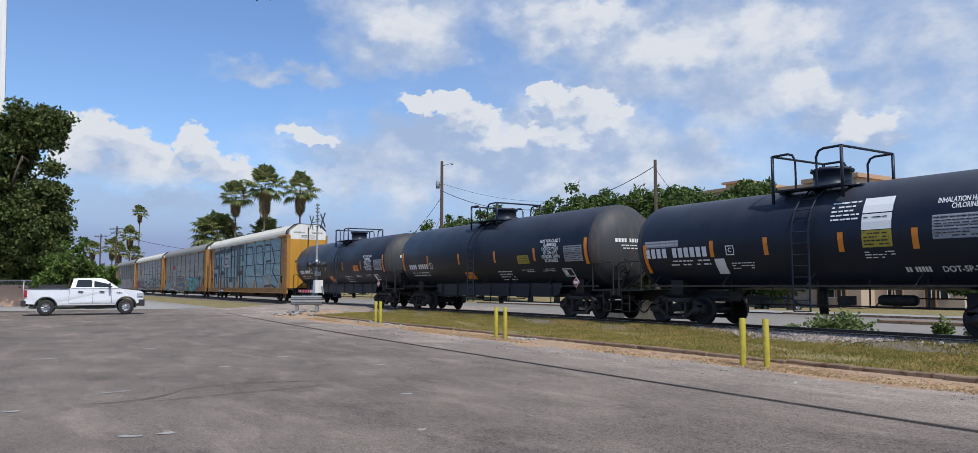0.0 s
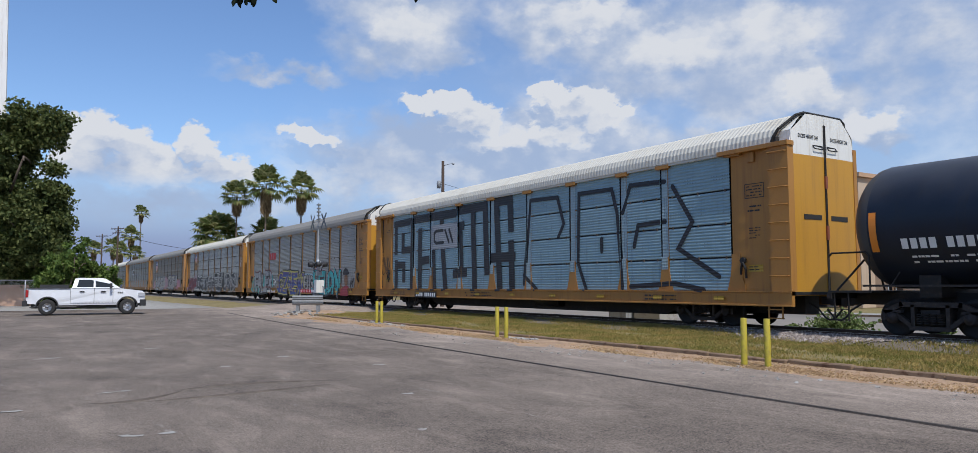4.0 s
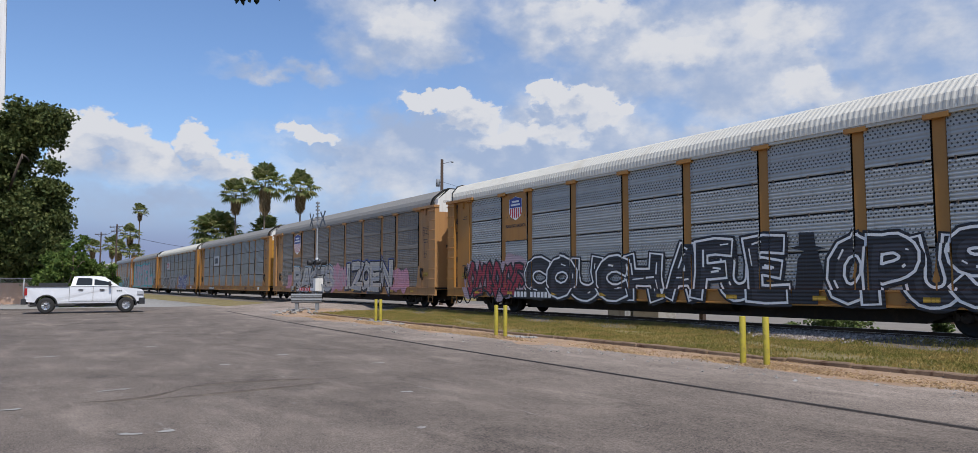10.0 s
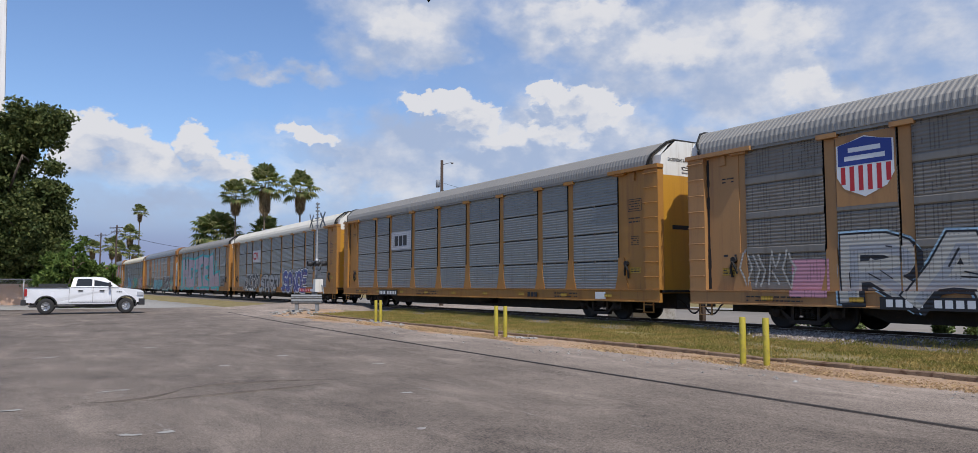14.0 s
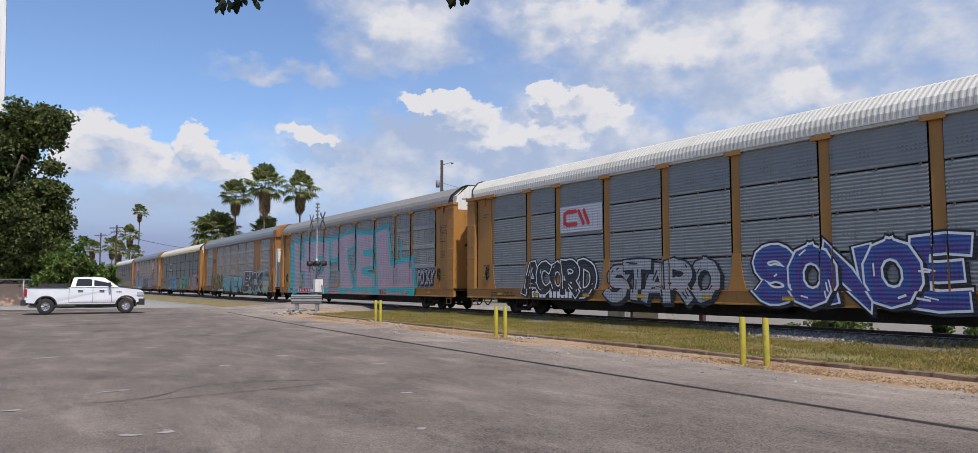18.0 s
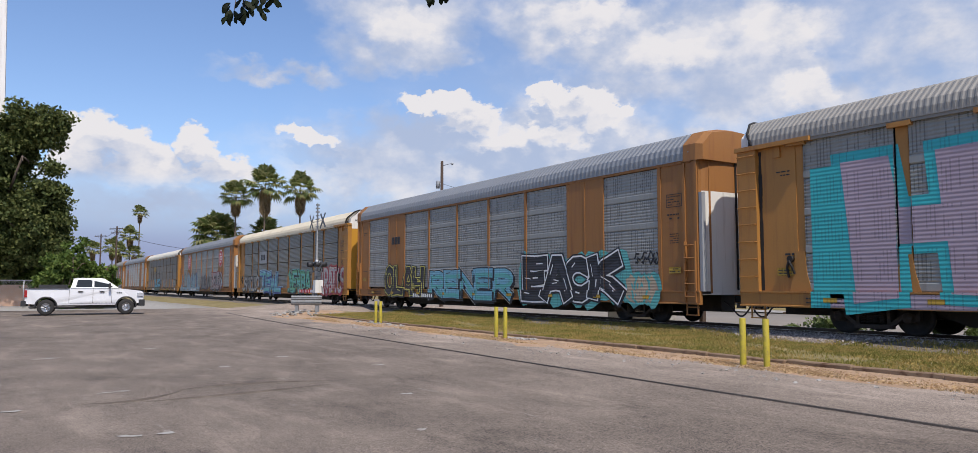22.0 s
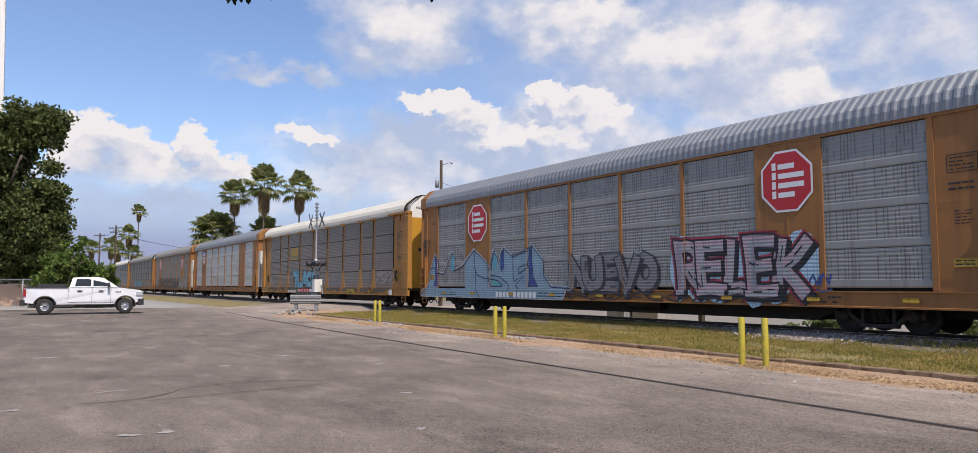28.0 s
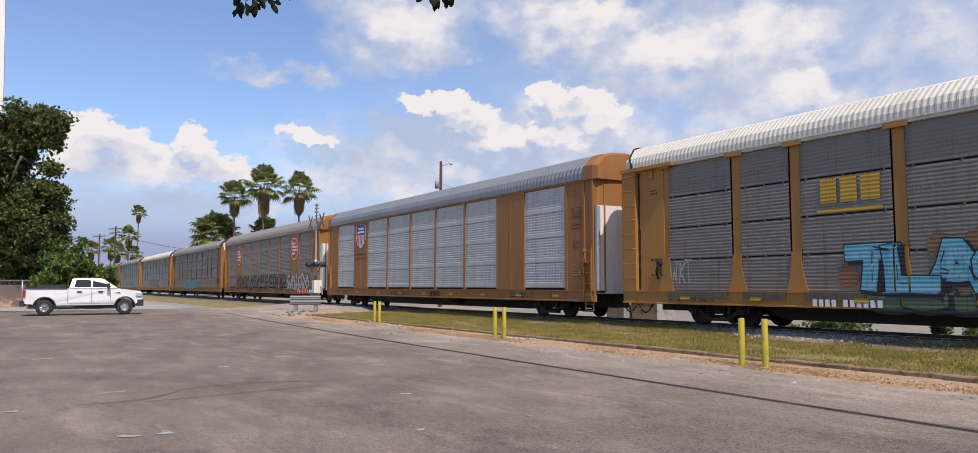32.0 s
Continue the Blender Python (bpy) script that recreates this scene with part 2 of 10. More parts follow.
def lot_material():
    """Old asphalt: worn aggregate, pale drag marks along the drive, patches, stains and hairline cracks."""
    material = bpy.data.materials.new("asphalt")
    material.use_nodes = True
    tree = material.node_tree
    add, m, join = nodes_of(tree)
    out, shader = add("ShaderNodeOutputMaterial"), add("ShaderNodeBsdfPrincipled")
    join(shader.outputs[0], out.inputs[0])
    pos = add("ShaderNodeNewGeometry").outputs["Position"]

    def tex(s, detail, stretch=(1, 1, 1), turn=0.0, rough_=0.6):
        mp = add("ShaderNodeMapping")
        mp.inputs["Scale"].default_value = stretch
        mp.inputs["Rotation"].default_value = (0, 0, turn)
        join(pos, mp.inputs["Vector"])
        n = add("ShaderNodeTexNoise")
        n.inputs["Scale"].default_value, n.inputs["Detail"].default_value, n.inputs["Roughness"].default_value = s, detail, rough_
        join(mp.outputs[0], n.inputs["Vector"])
        return n.outputs[0]
    grit = tex(38.0, 2.0, rough_=0.75)
    specks = tex(95.0, 1.0)
    patch = tex(0.7, 7.0, (1, 1.6, 1), 0.3, 0.7)
    lumps = tex(9.0, 4.0, rough_=0.65)
    wide = tex(0.22, 4.0)
    drag = tex(1.0, 5.0, (0.6, 1.5, 1), 0.5)
    drag2 = tex(0.6, 6.0, (0.45, 1.8, 1), -0.35)
    crack = add("ShaderNodeTexVoronoi")
    crack.feature = "DISTANCE_TO_EDGE"
    crack.inputs["Scale"].default_value = 0.22
    warp = add("ShaderNodeVectorMath")
    warp.operation = "ADD"
    bend = add("ShaderNodeTexNoise")
    bend.inputs["Scale"].default_value, bend.inputs["Detail"].default_value = 1.2, 5.0
    join(pos, bend.inputs["Vector"])
    join(pos, warp.inputs[0])
    join(bend.outputs["Color"], warp.inputs[1])
    join(warp.outputs[0], crack.inputs["Vector"])
    line = m("SUBTRACT", 1.0, smooth(add, join, crack.outputs["Distance"], 0.0, 0.010))
    line = m("MULTIPLY", line, smooth(add, join, wide, 0.5, 0.62))
    tone = m("ADD", m("MULTIPLY", m("SUBTRACT", grit, 0.5), 2.3), m("MULTIPLY", m("SUBTRACT", lumps, 0.5), 0.75))
    tone = m("ADD", tone, m("MULTIPLY", m("SUBTRACT", wide, 0.5), 0.9))
    tone = m("ADD", tone, m("MULTIPLY", smooth(add, join, drag, 0.50, 0.72), 0.30))
    tone = m("ADD", tone, m("MULTIPLY", smooth(add, join, drag2, 0.52, 0.70), 0.34))
    tone = m("SUBTRACT", tone, m("MULTIPLY", smooth(add, join, tex(0.4, 6.0, (0.8, 1.2, 1), 0.15, 0.7), 0.48, 0.68), 0.28))
    tone = m("SUBTRACT", tone, m("MULTIPLY", line, 0.16))
    tone = m("ADD", tone, m("ADD", m("MULTIPLY", m("SUBTRACT", specks, 0.5), 1.9), m("MULTIPLY", m("SUBTRACT", patch, 0.5), 0.9)))
    value = add("ShaderNodeHueSaturation")
    value.inputs["Color"].default_value = (0.188, 0.153, 0.124, 1)
    join(m("ADD", tone, 0.94), value.inputs["Value"])
    pale = add("ShaderNodeMix", data_type="RGBA")
    pale.inputs["B"].default_value = (0.38, 0.35, 0.31, 1)
    join(value.outputs[0], pale.inputs["A"])
    join(m("MULTIPLY", smooth(add, join, tex(1.6, 6.0, (0.5, 2.5, 1), 0.2, 0.7), 0.62, 0.74), 0.6), pale.inputs["Factor"])
    # pale dust gathered towards the kerb
    dust = add("ShaderNodeMix", data_type="RGBA")
    grainy = add("ShaderNodeHueSaturation")
    grainy.inputs["Color"].default_value = (0.385, 0.315, 0.26, 1)
    join(m("ADD", m("MULTIPLY", tone, 0.75), 0.95), grainy.inputs["Value"])
    join(grainy.outputs[0], dust.inputs["B"])
    side = add("ShaderNodeSeparateXYZ")
    join(pos, side.inputs[0])
    drift = m("ADD", side.outputs[1], m("MULTIPLY", m("SUBTRACT", tex(0.6, 6.0, (0.5, 1.2, 1), 0.1, 0.7), 0.5), 5.0))
    join(m("MULTIPLY", smooth(add, join, drift, 7.2, 13.2), 0.78), dust.inputs["Factor"])
    join(pale.outputs["Result"], dust.inputs["A"])
    join(dust.outputs["Result"], shader.inputs["Base Color"])
    shader.inputs["Roughness"].default_value = 0.88
    shader.inputs["Specular IOR Level"].default_value = 0.25
    b = add("ShaderNodeBump")
    b.inputs["Strength"].default_value, b.inputs["Distance"].default_value = 0.5, 0.015
    join(m("ADD", grit, lumps), b.inputs["Height"])
    join(b.outputs[0], shader.inputs["Normal"])
    return material


RUST = (0.10, 0.045, 0.02)
M = {
    "asphalt": lot_material(),
    "street": mat("street", (0.245, 0.22, 0.19), 0.85, var=0.15, scale=0.5, fine=18, bump=0.3, dirt=(0.30, 0.27, 0.23), world_space=True, spec=0.25),
    "soil": mat("soil", (0.40, 0.275, 0.18), 0.95, var=0.45, scale=1.4, fine=30, bump=0.8, dirt=(0.50, 0.37, 0.26), dirt_amount=0.6, world_space=True, spec=0.1),
    "turf": mat("turf", (0.23, 0.19, 0.09), 0.95, var=0.4, scale=1.1, fine=25, bump=0.8, dirt=(0.36, 0.29, 0.17), dirt_amount=0.6, world_space=True, spec=0.1),
    "ballast": mat("ballast", (0.20, 0.168, 0.13), 0.9, var=0.35, scale=6, fine=30, bump=0.8, dirt=(0.12, 0.10, 0.09), world_space=True, spec=0.2),
    "concrete": mat("concrete", (0.36, 0.345, 0.315), 0.85, var=0.18, scale=1.5, fine=30, bump=0.3, dirt=(0.17, 0.14, 0.11), dirt_amount=0.6, world_space=True, spec=0.3),
    "kerb": mat("kerb", (0.25, 0.172, 0.112), 0.9, var=0.3, scale=2.5, fine=30, bump=0.5, dirt=(0.12, 0.068, 0.042), dirt_amount=0.8, world_space=True, spec=0.2),
    "steel_dark": mat("steel_dark", (0.016, 0.0145, 0.0135), 0.7, 0.1, var=0.4, scale=3, bump=0.15, dirt=(0.055, 0.035, 0.024), dirt_amount=0.4),
    "rail_steel": mat("rail_steel", (0.11, 0.075, 0.055), 0.5, 0.6, var=0.3, scale=2),
    "rail_worn": mat("rail_worn", (0.5, 0.48, 0.46), 0.28, 1.0, var=0.1, scale=2, bump=0),
    "old_rail": mat("old_rail", (0.055, 0.045, 0.038), 0.85, 0.0, var=0.35, scale=2, dirt=(0.12, 0.10, 0.085), dirt_amount=0.6, world_space=True),
    "timber": mat("timber", (0.10, 0.075, 0.055), 0.9, var=0.35, scale=5, fine=60, bump=0.4),
    "rack_yellow": mat("rack_yellow", (0.38, 0.178, 0.036), 0.55, 0.0, var=0.14, scale=0.7, fine=20, bump=0.05, dirt=(0.23, 0.095, 0.03), dirt_amount=0.4, streak=True),
    "door_yellow": mat("door_yellow", (0.50, 0.250, 0.024), 0.5, 0.0, var=0.12, scale=0.6, fine=20, bump=0.04, dirt=(0.30, 0.14, 0.03), dirt_amount=0.35, streak=True),
    "roof_cream": mat("roof_cream", (0.60, 0.54, 0.41), 0.6, var=0.08, scale=0.6, bump=0.04, dirt=(0.45, 0.38, 0.26), dirt_amount=0.35),
    "rack_tan": mat("rack_tan", (0.41, 0.215, 0.08), 0.6, 0.0, var=0.14, scale=0.7, fine=20, bump=0.05, dirt=(0.24, 0.12, 0.06), dirt_amount=0.45, streak=True),
    "rack_brown": mat("rack_brown", (0.31, 0.135, 0.036), 0.6, 0.0, var=0.14, scale=0.7, fine=20, bump=0.05, dirt=(0.2, 0.08, 0.03), dirt_amount=0.45, streak=True),
    "rack_orange": mat("rack_orange", (0.40, 0.185, 0.042), 0.58, 0.0, var=0.16, scale=0.7, fine=20, bump=0.05, dirt=(0.22, 0.09, 0.03), dirt_amount=0.45, streak=True),
    "white_paint": mat("white_paint", (0.74, 0.73, 0.68), 0.5, var=0.08, scale=1, bump=0.05, dirt=(0.42, 0.36, 0.28), dirt_amount=0.3, streak=True),
    "grey_paint": mat("grey_paint", (0.30, 0.32, 0.34), 0.6, var=0.12, scale=1, bump=0.05, dirt=(0.16, 0.13, 0.11), dirt_amount=0.4, streak=True),
    "roof_galv": mat("roof_galv", (0.262, 0.25, 0.225), 0.55, 0.2, var=0.10, scale=0.6, bump=0.04, dirt=(0.30, 0.27, 0.23), dirt_amount=0.4),
    "roof_white": mat("roof_white", (0.58, 0.555, 0.48), 0.55, 0.0, var=0.08, scale=0.6, bump=0.04, dirt=(0.45, 0.40, 0.31), dirt_amount=0.35),
    "roof_blue": mat("roof_blue", (0.23, 0.245, 0.26), 0.5, 0.3, var=0.10, scale=0.6, bump=0.04, dirt=(0.30, 0.29, 0.28), dirt_amount=0.35),
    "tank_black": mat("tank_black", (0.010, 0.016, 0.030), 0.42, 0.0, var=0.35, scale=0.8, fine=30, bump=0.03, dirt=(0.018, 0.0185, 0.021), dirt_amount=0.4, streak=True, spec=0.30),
    "tank_head_grey": mat("tank_head_grey", (0.05, 0.052, 0.056), 0.6, 0.0, var=0.3, scale=0.9, fine=30, bump=0.03, dirt=(0.11, 0.075, 0.05), dirt_amount=0.55, streak=True, spec=0.4),
    "yellow": mat("yellow", (0.42, 0.34, 0.03), 0.65, var=0.22, scale=5, dirt=(0.22, 0.17, 0.05), dirt_amount=0.7),
    "grimy_grey": mat("grimy_grey", (0.115, 0.092, 0.072), 0.7, var=0.3, scale=1.2, fine=25, bump=0.1, dirt=(0.07, 0.05, 0.035), dirt_amount=0.6, streak=True),
    "dark_seam": mat("dark_seam", (0.115, 0.094, 0.078), 0.9, var=0.4, scale=3, fine=40, bump=0.4, dirt=(0.17, 0.14, 0.115), dirt_amount=0.8, world_space=True, spec=0.2),
    "orange": mat("orange", (0.75, 0.24, 0.02), 0.5, var=0.1, scale=4),
    "white": mat("white", (0.78, 0.78, 0.76), 0.55, var=0.06, scale=3),
    "black": mat("black", (0.018, 0.018, 0.02), 0.5, var=0.2, scale=3),
    "red": mat("red", (0.50, 0.025, 0.03), 0.5, var=0.1, scale=2),
    "blue": mat("blue", (0.03, 0.055, 0.26), 0.5, var=0.1, scale=2),
    "galv": mat("galv", (0.42, 0.43, 0.44), 0.45, 0.6, var=0.15, scale=4, bump=0.08),
}


def slots(tree, style):
    """Dark openings of a ventilated side sheet, 0 or 1: short dashes, round holes, or upright rows of dots."""
    def m(op, a, b=None):
        n = tree.nodes.new("ShaderNodeMath")
        n.operation = op
        for i, v in enumerate((a, b)):
            if isinstance(v, (int, float)):
                n.inputs[i].default_value = v
            elif v is not None:
                tree.links.new(v, n.inputs[i])
        return n.outputs[0]

    def times(*values):
        total = values[0]
        for v in values[1:]:
            total = m("MULTIPLY", total, v)
        return total

    def dice(value, w=0.0):
        n = tree.nodes.new("ShaderNodeTexWhiteNoise")
        n.noise_dimensions = "1D"
        tree.links.new(m("ADD", value, w), n.inputs["W"])
        return n.outputs["Value"]
    coord = tree.nodes.new("ShaderNodeTexCoord")
    sep = tree.nodes.new("ShaderNodeSeparateXYZ")
    tree.links.new(coord.outputs["Object"], sep.inputs[0])
    x, _, z = sep.outputs
    sheet = m("FRACT", m("DIVIDE", m("SUBTRACT", z, 1.08), 0.9975))
    cloud = tree.nodes.new("ShaderNodeTexNoise")
    cloud.inputs["Scale"].default_value = 1.3
    tree.links.new(coord.outputs["Object"], cloud.inputs["Vector"])
    clear = m("GREATER_THAN", cloud.outputs[0], 0.40)
    if style == "dash":
        row = m("FLOOR", m("DIVIDE", z, 0.0999))
        dash = m("LESS_THAN", m("FRACT", m("ADD", m("DIVIDE", x, 0.135), m("MULTIPLY", row, 0.37))), 0.56)
        thin = m("LESS_THAN", m("FRACT", m("DIVIDE", z, 0.0999)), 0.28)
        band = m("LESS_THAN", m("FRACT", m("DIVIDE", m("SUBTRACT", z, 0.25), 0.499)), 0.50)
        return times(dash, thin, band, m("GREATER_THAN", cloud.outputs[0], 0.33))
    if style == "dots":
        row = m("FLOOR", m("DIVIDE", z, 0.085))
        u = m("SUBTRACT", m("FRACT", m("ADD", m("DIVIDE", x, 0.125), m("MULTIPLY", row, 0.5))), 0.5)
        v = m("SUBTRACT", m("FRACT", m("DIVIDE", z, 0.085)), 0.5)
        far = m("ADD", m("MULTIPLY", times(u, u), 2.16), times(v, v))
        band = m("GREATER_THAN", m("FRACT", m("DIVIDE", m("SUBTRACT", z, 1.08), 0.4987)), 0.42)
        return times(m("LESS_THAN", far, 0.085), band)
    if style == "rows":
        column = m("FLOOR", m("DIVIDE", x, 0.095))
        dot = m("LESS_THAN", m("ABSOLUTE", m("SUBTRACT", m("FRACT", m("DIVIDE", x, 0.095)), 0.5)), 0.17)
        tall = m("LESS_THAN", m("FRACT", m("DIVIDE", z, 0.0499)), 0.58)
        some = m("GREATER_THAN", dice(column), 0.36)
        level = m("FLOOR", m("DIVIDE", z, 0.15))
        gap = m("GREATER_THAN", dice(m("ADD", m("MULTIPLY", column, 17.0), level), 5.0), 0.22)
        return times(dot, tall, some, gap, m("GREATER_THAN", sheet, 0.26), m("GREATER_THAN", cloud.outputs[0], 0.30))
    # faint rows of small holes low in each sheet
    row = m("LESS_THAN", m("FRACT", m("DIVIDE", z, 0.0999)), 0.30)
    dash = m("LESS_THAN", m("FRACT", m("DIVIDE", x, 0.105)), 0.40)
    return times(row, dash, m("LESS_THAN", sheet, 0.5), m("GREATER_THAN", sheet, 0.25), m("GREATER_THAN", cloud.outputs[0], 0.55))


def panel_material(name, base, style, holes, dirt, amount):
    """Ribbed galvanised sheet with small openings."""
    material = mat(name, base, 0.52, 0.18, var=0.16, scale=0.9, fine=14, bump=0.04, dirt=dirt, dirt_amount=amount, streak=True)
    tree = material.node_tree
    shader = next(n for n in tree.nodes if n.type == "BSDF_PRINCIPLED")
    link = shader.inputs["Base Color"].links[0].from_socket
    strength = tree.nodes.new("ShaderNodeMath")
    strength.operation = "MULTIPLY"
    strength.inputs[1].default_value = holes
    tree.links.new(slots(tree, style), strength.inputs[0])
    mix = tree.nodes.new("ShaderNodeMix")
    mix.data_type = "RGBA"
    mix.inputs["B"].default_value = (0.02, 0.02, 0.022, 1)
    tree.links.new(strength.outputs[0], mix.inputs["Factor"])
    tree.links.new(link, mix.inputs["A"])
    tree.links.new(mix.outputs["Result"], shader.inputs["Base Color"])
    return material


M["panel_clean"] = panel_material("panel_clean", (0.255, 0.268, 0.26), "faint", 0.5, (0.17, 0.165, 0.15), 0.3)
M["panel_dash"] = panel_material("panel_dash", (0.32, 0.325, 0.305), "dash", 0.6, (0.17, 0.158, 0.135), 0.3)
M["panel_dots"] = panel_material("panel_dots", (0.41, 0.42, 0.405), "dots", 0.85, (0.19, 0.178, 0.155), 0.3)
M["panel_holed"] = panel_material("panel_holed", (0.30, 0.305, 0.285), "rows", 0.8, (0.16, 0.148, 0.125), 0.35)
M["panel_dusty"] = panel_material("panel_dusty", (0.225, 0.205, 0.175), "rows", 0.75, (0.14, 0.11, 0.085), 0.4)
M["panel_dark"] = panel_material("panel_dark", (0.225, 0.205, 0.18), "faint", 0.5, (0.125, 0.10, 0.08), 0.35)
M["panel_slate"] = panel_material("panel_slate", (0.20, 0.206, 0.19), "faint", 0.45, (0.125, 0.12, 0.11), 0.35)
M["panel_bright"] = panel_material("panel_bright", (0.50, 0.51, 0.49), "rows", 0.4, (0.24, 0.235, 0.22), 0.25)
M["panel_blue"] = panel_material("panel_blue", (0.25, 0.37, 0.42), "faint", 0.4, (0.17, 0.24, 0.28), 0.3)


# ---- mesh helpers ----
def box(bm, x0, x1, y0, y1, z0, z1, index=0):
    v = [bm.verts.new((x, y, z)) for x in (x0, x1) for y in (y0, y1) for z in (z0, z1)]
    for q in ((0, 1, 3, 2), (4, 6, 7, 5), (0, 4, 5, 1), (2, 3, 7, 6), (0, 2, 6, 4), (1, 5, 7, 3)):
        bm.faces.new([v[i] for i in q]).material_index = index


def rod(bm, a, b, r, r2=None, seg=8, caps=True):
    a, b = Vector(a), Vector(b)
    r2 = r if r2 is None else r2
    q = (b - a).to_track_quat("Z", "Y")
    rings = []
    for p, rad in ((a, r), (b, r2)):
        rings.append([bm.verts.new(p + q @ Vector((rad * math.cos(2 * math.pi * i / seg), rad * math.sin(2 * math.pi * i / seg), 0))) for i in range(seg)])
    for i in range(seg):
        f = bm.faces.new((rings[0][i], rings[0][(i + 1) % seg], rings[1][(i + 1) % seg], rings[1][i]))
        f.smooth = seg > 6
    if caps:
        bm.faces.new(rings[0][::-1])
        bm.faces.new(rings[1])


def pipe(bm, points, r, seg=6):
    for a, b in zip(points, points[1:]):
        rod(bm, a, b, r, seg=seg)


def lathe(bm, profile, origin, axis, seg=24, smooth_=True):
    """Turns (distance along the axis, radius) round the axis."""
    q = Vector(axis).to_track_quat("Z", "Y")
    o = Vector(origin)
    rings = []
    for h, r in profile:
        if r < 1e-5:
            rings.append([bm.verts.new(o + q @ Vector((0, 0, h)))])
        else:
            rings.append([bm.verts.new(o + q @ Vector((r * math.cos(2 * math.pi * i / seg), r * math.sin(2 * math.pi * i / seg), h))) for i in range(seg)])
    for a, b in zip(rings, rings[1:]):
        for i in range(seg):
            j = (i + 1) % seg
            if len(a) == 1 and len(b) == 1:
                continue
            if len(a) == 1:
                f = bm.faces.new((a[0], b[j], b[i]))
            elif len(b) == 1:
                f = bm.faces.new((a[i], a[j], b[0]))
            else:
                f = bm.faces.new((a[i], a[j], b[j], b[i]))
            f.smooth = smooth_


def plate(bm, outline, y0, y1):
    """A flat shape in the XZ plane with thickness from y0 to y1."""
    front = [bm.verts.new((x, y0, z)) for x, z in outline]
    back = [bm.verts.new((x, y1, z)) for x, z in outline]
    n = len(outline)
    bm.faces.new(front)
    bm.faces.new(back[::-1])
    for i in range(n):
        bm.faces.new((front[i], back[i], back[(i + 1) % n], front[(i + 1) % n]))


def made(name, bm, material):
    """Turns a bmesh into mesh data."""
    bmesh.ops.recalc_face_normals(bm, faces=bm.faces)
    data = bpy.data.meshes.new(name)
    bm.to_mesh(data)
    bm.free()
    for one in (material if isinstance(material, (list, tuple)) else (material,)):
        data.materials.append(one)
    return data


def part(name, bm, material, parent=None, label="", at=None):
    """Links a bmesh, or a mesh made before, as one mesh object under a thing or part."""
    data = bm if isinstance(bm, bpy.types.Mesh) else made(name, bm, material)
    ob = new(name, data)
    if parent is not None:
        ob.parent = parent
    if at is not None:
        ob.matrix_basis = at
    if label:
        ob["label"] = label
    return ob


def thing(name, m, label, category, group="", kind=""):
    ob = new(name)
    ob.empty_display_size = 0.3
    ob.matrix_basis = m
    return tagged(ob, label, category, group, kind)


def bevelled(bm, width, segments=1, angle=0.6):
    edges = [e for e in bm.edges if len(e.link_faces) == 2 and e.calc_face_angle(0) > angle]
    bmesh.ops.bevel(bm, geom=edges, offset=width, segments=segments, affect="EDGES", profile=0.6)
    return bm

# ---- ground, lot, track and streets ----
RAIL_Z = 0.38
TRACK_Y = 19.2


def strip(bm, xs, profile, index=0):
    """A sheet: a profile of (y, z) carried along the given x positions."""
    rows = [[bm.verts.new((x, y, z)) for y, z in profile] for x in xs]
    for a, b in zip(rows, rows[1:]):
        for i in range(len(profile) - 1):
            f = bm.faces.new((a[i], b[i], b[i + 1], a[i + 1]))
            f.material_index = index
            f.smooth = True
    return bm


def span(a, b, step):
    n = max(1, round((b - a) / step))
    return [a + (b - a) * i / n for i in range(n + 1)]


def ease(u):
    u = max(0.0, min(1.0, u))
    return u * u * (3 - 2 * u)


def ground_dip(x, y):
    """The ground lies lower beyond the street, before the apartment building."""
    return -0.72 * ease((y - 45) / 15) * ease((170 - y) / 30) * ease((x + 92) / 20) * ease((60 - x) / 30)


bm = bmesh.new()
xs = [-3000, -900, -400] + span(-200, 40, 2.0) + [80, 400, 3000]
prof = [(-3000, -0.06), (-300, -0.06), (-60, -0.06), (12.9, -0.06), (13.22, 0.08), (14.0, 0.13), (15.2, 0.15), (16.2, 0.15), (17.2, 0.10), (18.0, 0.05),
        (20.4, 0.05), (21.6, 0.05), (23.0, 0.05), (24.5, -0.02), (42, -0.05), (46, -0.05), (50, -0.05), (54, -0.05), (58, -0.05), (62, -0.05), (140, -0.05), (170, -0.05), (300, -0.05), (3000, -0.05)]
strip(bm, xs, prof)
for v in bm.verts:
    if 13.6 < v.co.y < 23.0:
        v.co.z += 0.05 * (noise.noise((v.co.x * 0.35, v.co.y * 0.6, 3.0)))
for v in bm.verts:
    v.co.z += ground_dip(v.co.x, v.co.y)
ground = part("ground", bm, M["turf"])
tagged(ground, "flat ground of dry patchy grass and soil", "ground", kind="structure")

